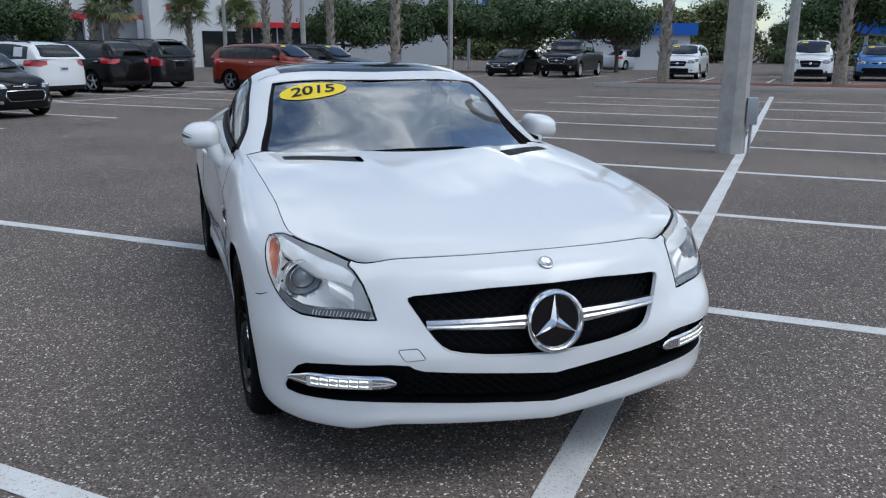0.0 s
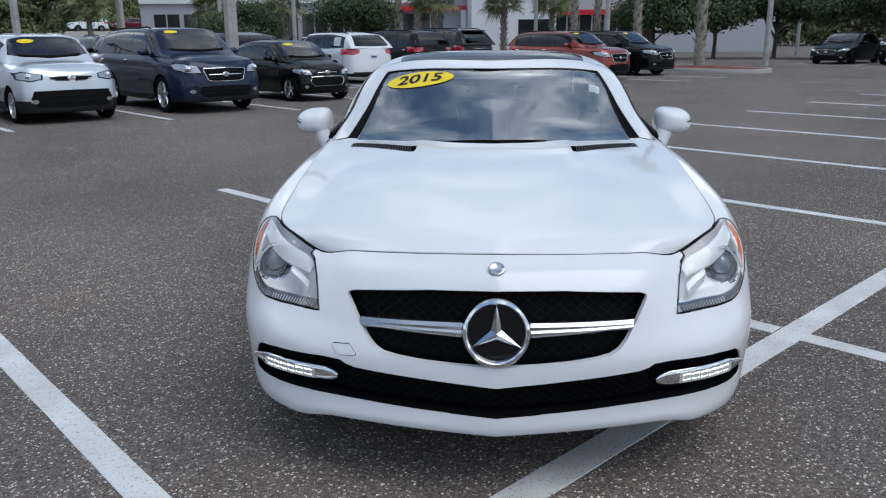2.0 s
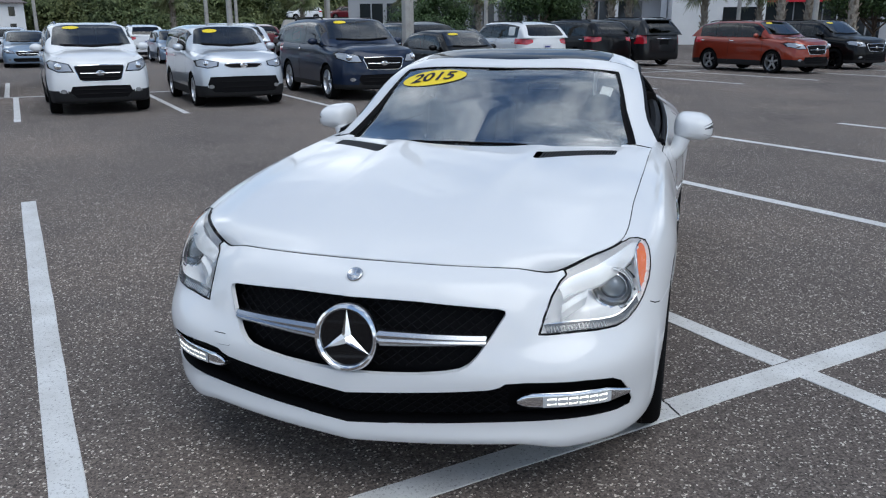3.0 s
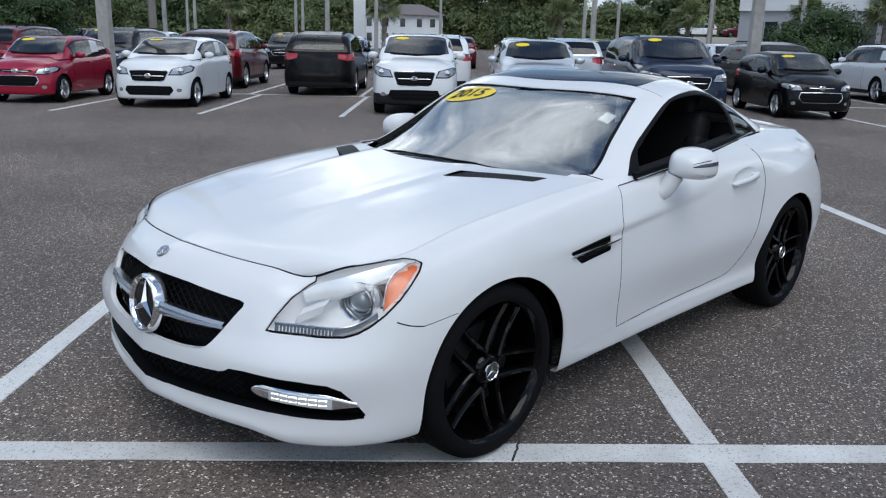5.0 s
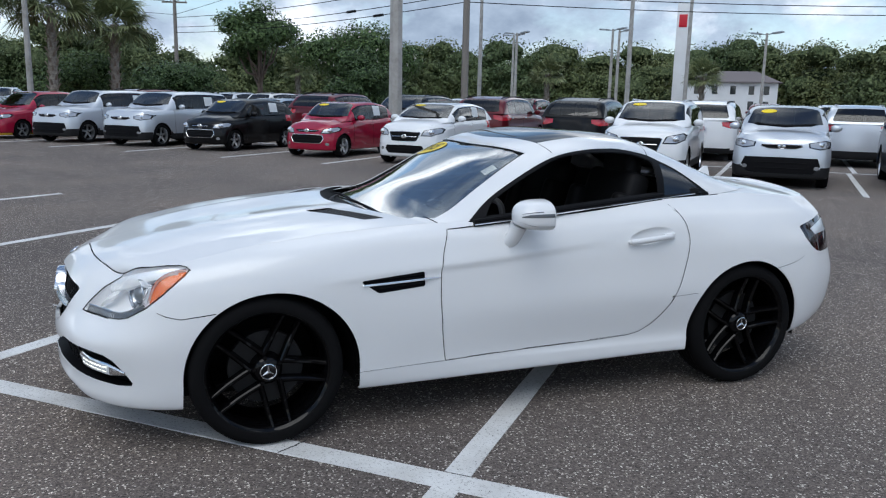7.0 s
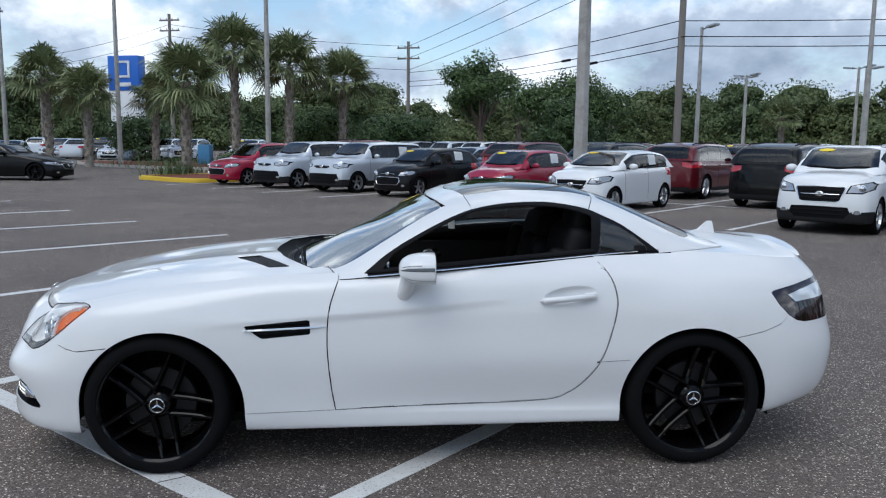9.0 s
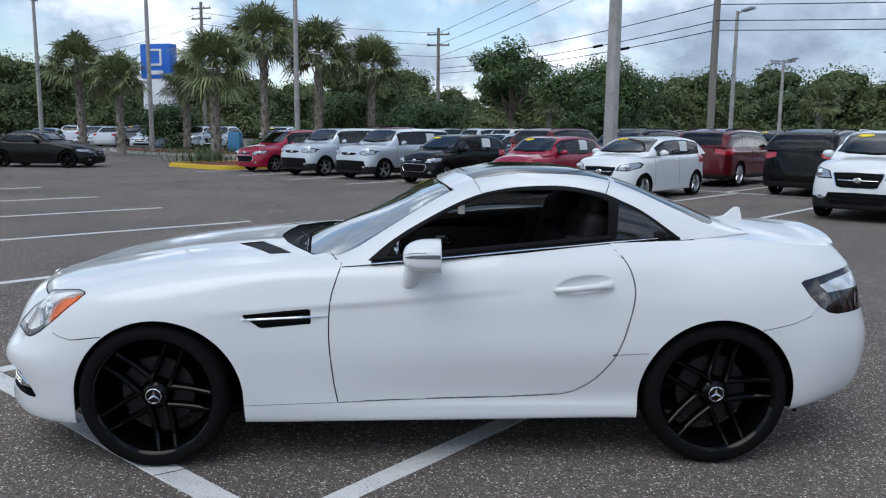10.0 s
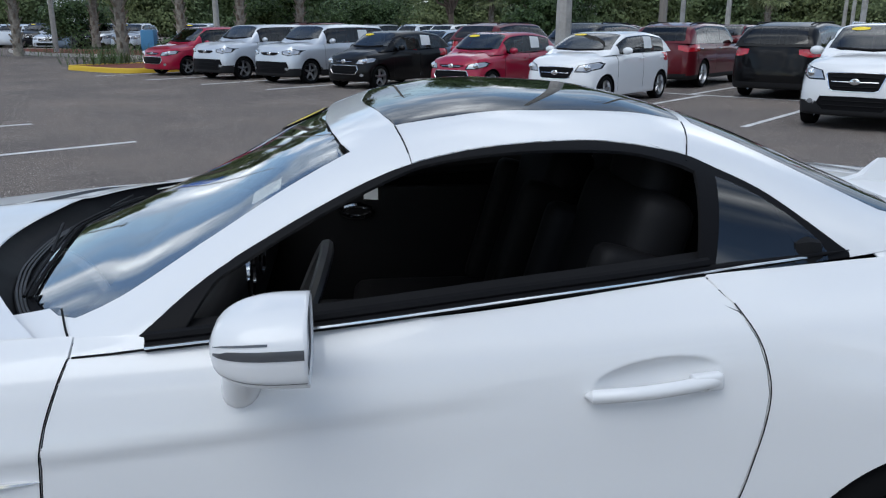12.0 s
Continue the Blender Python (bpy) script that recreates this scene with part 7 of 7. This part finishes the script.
# poles
near_pole = light_pole(6.24, 5.97, 9.5, 0, .19, -38)
bx = part("junction_box", outward(box(.17, .31, -.10, .10, .40, .75, .012)), GREY_METAL, near_pole, "grey metal junction box")
part("conduit", tube([(.24, 0, 0), (.24, 0, .42)], .02, 8), GREY_METAL, near_pole)
light_pole(-18.0, 6.6, 10, 0, .21)
light_pole(-6.9, 19.0, 10, 0, .19)
px = lot(29.3, -.05)
light_pole(px.x, px.y, 10, 0, .19)
for x, y, h, n in ((5.5, 34.5, 9, 0), (12.7, 34.6, 9, 0), (-17.6, 27.1, 10, 0), (-39.5, -13.0, 12, 0), (-33.3, -4.3, 13, 0), (-41.2, -19.6, 8.3, 2), (-37.5, 17.8, 7.6, 1), (-50.2, 26.3, 6.3, 2),
                   (-46.9, 32.4, 6.65, 2), (-58.9, 30.3, 6.9, 2), (-46.2, 32.5, 6.5, 1), (-40.0, 40.2, 6.3, 2), (-26.5, 39.0, 8.5, 2), (-35.4, 30.2, 11, 0), (-30, 22.5, 9, 1), (-22, 46, 8, 2),
                   (-14, 40, 8, 1), (-11, 44, 9, 0), (-30, 48, 8, 2), (3, 46, 8, 1)):
    light_pole(x, y, h, n, .13, 20)
utility_pole(-65.7, 3.2, 10, 70)
utility_pole(-33.2, 15.1, 13, 70)
utility_pole(-70, -18, 12.5, 70)
utility_pole(-74, -31, 10, 70)
utility_pole(-24, 50, 13, 70)
for dz, dx in ((6.2, 0), (6.6, .3), (7.4, -.3)):
    cable((-65.7 + dx, 3.2, dz), (-33.2 + dx, 15.1, dz - .1), .35)
    cable((-33.2 + dx, 15.1, dz - .1), (-24 + dx, 50, dz + .6), .35)
for dz in (7.6, 8.6, 9.6):
    cable((-65.7, 3.2, dz), (-70, -18, dz + 2), .3, .018)
    cable((-70, -18, dz + 2), (-74, -31, dz - .6), .3, .018)
    cable((-65.7, 3.2, dz), (-33.2, 15.1, dz + 3), .3, .018)

# raised display platform behind the far rows
platform = thing("display_platform", "low grey display platform carrying two parked cars", "platform")
deck = box(-4.6, 4.6, -2.6, 2.6, 0, 2.2, .05)
for v in deck.verts:
    if v.co.z < .5:
        v.co.x *= 1.22
        v.co.y *= 1.15
part("deck", moved(outward(deck), pose(-42.5, 88.0, 0, 0, 0, 30)), KERB, platform)
at = pose(-42.5, 88.0, 2.2, 0, 0, 30)
tagged(copy_thing(white_suv, at @ pose(-2.2, 0, 0, 0, 0, -80)), "white sport utility car on the display platform", "car")
tagged(copy_thing(maroon, at @ pose(2.4, 0, 0, 0, 0, -75)), "dark maroon sport utility car on the display platform", "car")

for f, dz, dx in ((.78, 6.2, 0), (.70, 6.6, .3)):
    a, b = Vector((-65.7 + dx, 3.2, dz)), Vector((-33.2 + dx, 15.1, dz - .1))
    pts = [a.lerp(b, f + k * .012) - Vector((0, 0, .35 * 4 * (f + k * .012) * (1 - f - k * .012))) for k in range(3)]
    tagged(part("cable_splice", tube(pts, .075, 8), BLACK), "black splice sleeve on an overhead cable", "cable splice", "cable splices")

# planted islands
kerb_island([tuple(lot(u, v)[:2]) for u, v in ((-23.9, 12.9), (-22.8, 12.45), (-20.9, 12.5), (-20.2, 13.2), (-20.2, 17.0), (-20.9, 17.7), (-23.0, 17.7), (-23.8, 17.0))], YELLOW_KERB, "yellow painted kerb round a planted island")
kerb_island([tuple(lot(u, v)[:2]) for u, v in ((28.2, 5.2), (29.0, 6.0), (30.6, 5.8), (31.0, 4.8), (31.0, -15), (30.2, -16), (28.8, -16), (28.2, -15))], KERB, "concrete kerb round a long mulch island")
kerb_island([tuple(lot(u, v)[:2]) for u, v in ((25.4, 12.6), (26.4, 11.9), (27.6, 12.4), (27.9, 13.6), (27.8, 17.0), (26.6, 17.7), (25.5, 17.0))], KERB, "concrete kerb round a mulch island")
kerb_island([(-46, -16), (-44, -17), (-38, -13), (-34, -6), (-33, 2), (-35, 4), (-38, 0), (-42, -9)], KERB, "low kerb of the verge by the palms")
palm_a = palm_parts(1, 4.3, 2.1, .9)
palm_b = palm_parts(2, 5.5, 2.15, .8)
palm_c = palm_parts(3, 3.5, 1.75, .9)
palm_d = palm_parts(6, 3.5, 1.95, .95)
palm_d.matrix_basis = pose(-27.7, -6.7, .18, 0, 0, 40)
palm_a.matrix_basis = pose(-37.6, -1.1, .2, 0, 0, 250)
palm_b.matrix_basis = pose(-35.0, -6.1, .1, 0, 0, 10)
copy_thing(palm_a, pose(-37.4, -15.8, .1, 0, 0, 130))
palm_c.matrix_basis = pose(-35.2, -13.1, .1, 0, 0, 210)
copy_thing(palm_c, pose(-41.9, -11.8, .3, 0, 0, 300))
copy_thing(palm_b, pose(-35.4, -3.6, -.5, 0, 0, 80))
tall = palm_parts(4, 10.2, 1.8, .9)
p = lot(29.4, 4.45)
tall.matrix_basis = pose(p.x, p.y, .15)
p = lot(29.4, 2.05)
copy_thing(tall, pose(p.x, p.y, .1, 0, 0, 100))
p = lot(29.4, -1.75)
copy_thing(tall, pose(p.x, p.y, .1, 0, 0, 220))
p = lot(26.6, 14.8)
copy_thing(tall, pose(p.x, p.y, .15, 0, 0, 160))
for x, y, a in ((4.8, 41.7, 20), (6.4, 44.5, 200), (7.4, 37.5, 90), (-5.3, 46.9, 30), (-4.1, 47.0, 120)):
    copy_thing(tall, pose(x, y, 0, 0, 0, a))
for x, y, a in ((-2.9, 45.1, 10), (1.2, 50, 80), (4.5, 53, 140), (-9, 52, 210), (-13, 50, 33), (-46, 40, 0), (-52, 30, 60), (-38, 52, 100), (-30, 58, 180), (-60, 12, 20), (-20, 56, 250)):
    copy_thing(palm_c, pose(x, y, 0, 0, 0, a))
grass_tufts(-26.9, -6.9, 380, .8, 3, .45)
grass_tufts(-38, -9, 700, 3.0, 4, .5)

# the clipped hedge at the end of the palm island
p = lot(-20.9, 15.2)
hedge = tagged(quads_mesh("hedge", leaf_field(np.random.default_rng(8), [(Vector((p.x + dx, p.y + dy, .62)), (.62, .62, .52)) for dx, dy in ((0, 0), (.5, .5), (-.5, -.5), (1.0, 1.0))], 5200, .05), LEAF_DARK), "low clipped green hedge on the island", "hedge")
# added dark lumps in place of the shade inside the hedge
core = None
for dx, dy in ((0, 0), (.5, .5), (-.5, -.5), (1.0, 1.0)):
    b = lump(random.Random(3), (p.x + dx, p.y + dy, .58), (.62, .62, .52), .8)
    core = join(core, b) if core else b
part("shade_filler", core, SHADE_CORE, hedge)

# trees
broad_tree(-34.6, 10.3, 5.0, 3.2, 11, LEAF, "round flowering tree with pale blossom", .13, 4600, .18, 260)
broad_tree(-31.0, 9.0, 3.6, 2.0, 12, LEAF_DARK, "low dark green bushy tree", .12, 2200, .12)
broad_tree(-55.3, 8.3, 8.2, 3.0, 13, LEAF, "tall slender leafy tree behind the cars", .2, 3000, .2)
broad_tree(-40, -2.5, 3.4, 2.6, 14, LEAF, "rounded green tree near the palms", .13, 2600, .1)
broad_tree(-45, 2.0, 3.2, 3.0, 15, LEAF_DARK, "wide dark green shrub tree", .14, 2400, .1)
broad_tree(-46, -14, 3.0, 2.4, 16, LEAF_DARK, "dark green rounded tree behind the palms", .14, 2000, .05)
for i, (x, y, h, s) in enumerate(((20.5, 43, 4.9, 3.6), (24.0, 42.0, 4.7, 3.3), (27.0, 42.5, 4.9, 3.0), (13.5, 46, 4.6, 3.2), (9.5, 44, 4.2, 2.8), (17.0, 46, 4.8, 3.0), (36, 33, 6.5, 3.2), (40.5, 30.5, 6.8, 3.0), (44, 29, 6.8, 3.0), (38, 35, 7.5, 3.0))):
    broad_tree(x, y, h, s, 20 + i, LEAF_DARK, "dense dark green shade tree with bare trunk", .17, 3000, .34)
broad_tree(-6.5, 37.0, 3.6, 3.0, 40, LEAF_DARK, "large dense dark green bush", .12, 4200, -.12)
broad_tree(-11.5, 36.5, 3.3, 2.4, 41, LEAF_DARK, "large dense dark green bush by the wall", .12, 3200, -.12)


def woodland(name, arc, seed, leaf, label, hmin, hmax, count):
    """A belt of far trees along an arc of (bearing, distance)."""
    rng = random.Random(seed)
    nrng = np.random.default_rng(seed)
    fields, core = [], None
    for az0, az1, d0, d1, n in arc:
        for i in range(n):
            az = radians(az0 + (az1 - az0) * (i + rng.uniform(-.4, .4)) / n)
            d = d0 + (d1 - d0) * i / n + rng.uniform(-9, 9)
            if .72 < az < .94:
                d += 16  # behind the white house
            x, y = 1 - d * math.sin(az), -1 + d * math.cos(az)
            h = rng.uniform(hmin, hmax) * d / 110
            w = h * rng.uniform(.46, .70)
            blobs = []
            for k in range(9):
                a = rng.uniform(0, 6.28)
                c = Vector((x + w * .7 * math.cos(a), y + w * .7 * math.sin(a), h * rng.uniform(.30, .80)))
                q = rng.uniform(.34, .62)
                blobs.append((c, (w * q, w * q, h * q * .34)))
            blobs.append((Vector((x, y, h * .82)), (w * .5, w * .5, h * .20)))
            blobs.append((Vector((x, y, h * .22)), (w * 1.25, w * 1.25, h * .28)))
            blobs.append((Vector((x, y, h * .48)), (w * .85, w * .85, h * .26)))
            fields.append(leaf_field(nrng, blobs, count, .19, .55, .80))
            # added solid lumps close the crowns; their shade is in the colour
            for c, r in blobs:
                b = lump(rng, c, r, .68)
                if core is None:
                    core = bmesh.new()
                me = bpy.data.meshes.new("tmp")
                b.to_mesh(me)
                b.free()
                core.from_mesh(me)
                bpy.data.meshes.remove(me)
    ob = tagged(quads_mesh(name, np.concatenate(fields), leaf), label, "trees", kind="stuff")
    part("shade_filler", core, FAR_SHADE_CORE, ob)


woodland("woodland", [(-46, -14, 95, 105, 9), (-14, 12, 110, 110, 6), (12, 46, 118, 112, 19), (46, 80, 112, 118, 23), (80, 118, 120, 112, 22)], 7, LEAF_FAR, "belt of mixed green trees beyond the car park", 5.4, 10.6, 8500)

# dealership with a white tower and a red band
def wall_between(a, b, z0, z1, depth, bevel=0.0):
    """A box whose front face runs from a to b; it is deep away from the lot."""
    a, b = Vector((*a, 0)), Vector((*b, 0))
    d = b - a
    bm = box(0, d.length, 0, depth, z0, z1, bevel)
    return moved(outward(bm), Matrix.Translation(a) @ pose(0, 0, 0, 0, 0, math.degrees(math.atan2(d.y, d.x))))


def panel_on(a, b, f0, f1, z0, z1, out, depth=.06):
    a, b = Vector(a), Vector(b)
    d = (b - a)
    n = Vector((d.y, -d.x)).normalized()
    p, q = a + d * f0 + n * out, a + d * f1 + n * out
    return wall_between(p, q, z0, z1, depth)


shop = thing("dealership_building", "white car dealership with grey wings and a red band", "building")
WA, WB = (-27.0, 60.5), (24.0, 66.0)
part("wall", wall_between(WA, WB, 0, 7.2, 18), WALL_GREY, shop, "grey panelled wall")
part("upper_wall", panel_on(WA, WB, 0, .45, 4.0, 7.6, .25, .3), WALL_WHITE, shop)
TA, TB = (-1.0, 59.2), (5.4, 60.0)
part("tower", wall_between(TA, TB, 0, 9.5, 4), WALL_WHITE, shop, "white entrance tower")
part("roof_edge", panel_on(WA, WB, 0, 1, 7.2, 7.5, .12, .4), WALL_WHITE, shop)
part("red_band", panel_on(WA, WB, .33, .505, 3.35, 3.75, .35, .4), SIGN_RED, shop)
part("red_band", panel_on(WA, WB, .64, .80, 3.0, 3.4, .35, .4), SIGN_RED, shop)
for f in [.02 + .045 * i for i in range(10)] + [.64 + .04 * i for i in range(4)]:
    w = part("window", panel_on(WA, WB, f, f + .038, .25, 3.2, .08, .1), DARK_GLASS, shop, "tall dark shop window")
    part("mullion", panel_on(WA, WB, f + .018, f + .020, .25, 3.2, .12, .05), GREY_METAL, w)
for f in (.35, .42, .49):
    part("column", panel_on(WA, WB, f, f + .008, 0, 3.4, .9, .3), WALL_WHITE, shop)
part("entrance", panel_on(TA, TB, .55, .95, 0, 2.6, .03, .06), DARK_GLASS, shop)
sg = part("sign", panel_on(TA, TB, .16, .60, 3.95, 4.40, .03, .02), WALL_WHITE, shop, "red sign shapes on the tower")
for k in range(6):
    f = .18 + .068 * k
    part("sign_bar", panel_on(TA, TB, f, f + .050, 3.98, 4.42, .07, .05), SIGN_RED, sg)
ring_pts = [(1.35 * math.cos(2 * math.pi * k / 28), 0, .85 * math.sin(2 * math.pi * k / 28)) for k in range(29)]
part("sign_ring", moved(tube(ring_pts, .11, 6, False), pose(1.45, 59.35, 5.5, 0, 0, 7)), SIGN_RED, sg)
part("sign_ring", moved(tube([(x * .42, 0, z * .95) for x, _, z in ring_pts], .09, 6, False), pose(1.45, 59.34, 5.5, 0, 0, 7)), SIGN_RED, sg)
for k in range(5):
    part("name_bar", panel_on(TA, TB, .76 + .038 * k, .788 + .038 * k, 3.6, 3.95, .06, .05), BLACK, sg)

# low building with a blue fascia
low_b = thing("blue_roofed_building", "low white building with a bright blue fascia", "building")
A, B = (29.2, 48.3), (35.4, 46.4)
part("wall", wall_between(A, B, 0, 3.1, 8), WALL_WHITE, low_b)
part("fascia", panel_on(A, B, -.05, 1.06, 2.45, 3.25, .4, 8.6), SIGN_BLUE, low_b, "bright blue fascia")
part("window", panel_on(A, B, .16, .45, .9, 2.3, .03, .06), DARK_GLASS, low_b)
part("door", panel_on(A, B, .72, .86, 0, 2.1, .03, .06), GREY_METAL, low_b)
part("roof_unit", moved(box(-.8, .8, -.6, .6, 0, .9, .05), pose(33.0, 51, 3.25)), GREY_METAL, low_b)
canopy = thing("canopy", "pale blue canopy roof on posts", "canopy")
A, B = (43.5, 39.5), (49.0, 30.0)
part("roof", wall_between(A, B, 2.5, 4.0, 7), SIGN_BLUE, canopy)
for f in (.05, .5, .95):
    part("post", panel_on(A, B, f, f + .02, 0, 2.5, .0, .2), GREY_METAL, canopy)

# signs
sign = thing("pylon_sign", "white pylon sign with a blue head and a pale shape", "sign")
part("pylon", outward(moved(box(-1.15, 1.15, -.35, .35, 0, 4.75, .03), pose(-53.0, -16.65, 0, 0, 0, 71))), WALL_WHITE, sign)
part("head", outward(moved(box(-1.2, 1.2, -.4, .4, 4.75, 7.1, .03), pose(-53.0, -16.65, 0, 0, 0, 71))), SIGN_BLUE, sign, "blue sign head")
at = pose(-53.0, -16.65, 0, 0, 0, 71)
for x0, x1, z0, z1 in ((-.55, -.38, 5.6, 6.75), (.38, .55, 5.6, 6.75), (-.38, .38, 5.6, 5.76), (-.38, .38, 6.6, 6.75)):
    part("pale_shape", outward(moved(box(x0, x1, -.46, -.40, z0, z1, .02), at)), WALL_WHITE, sign)
part("pale_bar", outward(moved(box(-.6, .6, -.45, -.40, 5.02, 5.28), at)), WALL_WHITE, sign)
sign2 = thing("pylon_sign", "slim white pylon sign with a dark red shape", "sign")
at = pose(-51.6, 42.1, 0, 0, 0, 50)
part("pylon", outward(moved(box(-.5, .5, -.3, .3, 0, 9.5, .05), at)), WALL_WHITE, sign2)
part("red_shape", outward(moved(box(-.32, .32, -.34, -.30, 7.6, 8.6, .02), at)), SIGN_RED, sign2)
sign3 = thing("blue_sign", "blue rectangular sign on a tall post", "sign")
at = pose(20.9, 52.9, 0, 0, 0, -20)
part("post", tube([(20.9, 52.9, 0), (20.9, 52.9, 4.4)], .12, 8), GREY_METAL, sign3)
part("panel", outward(moved(box(-1.25, 1.25, -.12, .12, 4.35, 6.1, .02), at)), SIGN_BLUE, sign3)
for k in range(5):
    part("pale_bar", outward(moved(box(-.95 + .4 * k, -.68 + .4 * k, -.15, -.12, 4.52, 4.85), at)), WALL_WHITE, sign3)
box_sign = thing("blue_cabinet", "small blue cabinet by the palms", "cabinet")
part("body", outward(moved(box(-.32, .32, -.25, .25, 0, 1.2, .03), pose(-38.4, -8.3, 0, 0, 0, 80))), mat("pale_blue_metal", (0.06, 0.22, 0.42), 0.5), box_sign)

# the far white house
house = thing("house", "white two-storey house with a grey hipped roof", "house")
A, B = (-78.0, 63.5), (-71.0, 71.3)
part("wall", wall_between(A, B, 0, 4.1, 9), WALL_WHITE, house)
d = Vector((*B, 0)) - Vector((*A, 0))
rf = box(-.4, d.length + .4, -.4, 9.4, 4.1, 4.2)
bm = bmesh.new()
vs = [bm.verts.new(q) for q in ((-.5, -.5, 4.1), (d.length + .5, -.5, 4.1), (d.length + .5, 9.5, 4.1), (-.5, 9.5, 4.1), (2.5, 4.5, 5.6), (d.length - 2.5, 4.5, 5.6))]
for q in ((0, 1, 5, 4), (1, 2, 5), (2, 3, 4, 5), (3, 0, 4), (3, 2, 1, 0)):
    bm.faces.new([vs[i] for i in q])
part("roof", moved(outward(join(rf, bm)), Matrix.Translation((*A, 0)) @ pose(0, 0, 0, 0, 0, math.degrees(math.atan2(d.y, d.x)))), ROOF_GREY, house, "grey shingle roof", False)
for f in (.12, .32, .52, .72, .88):
    for z in (.9, 2.7):
        part("window", panel_on(A, B, f - .03, f + .03, z, z + 1.0, .04, .06), DARK_GLASS, house)
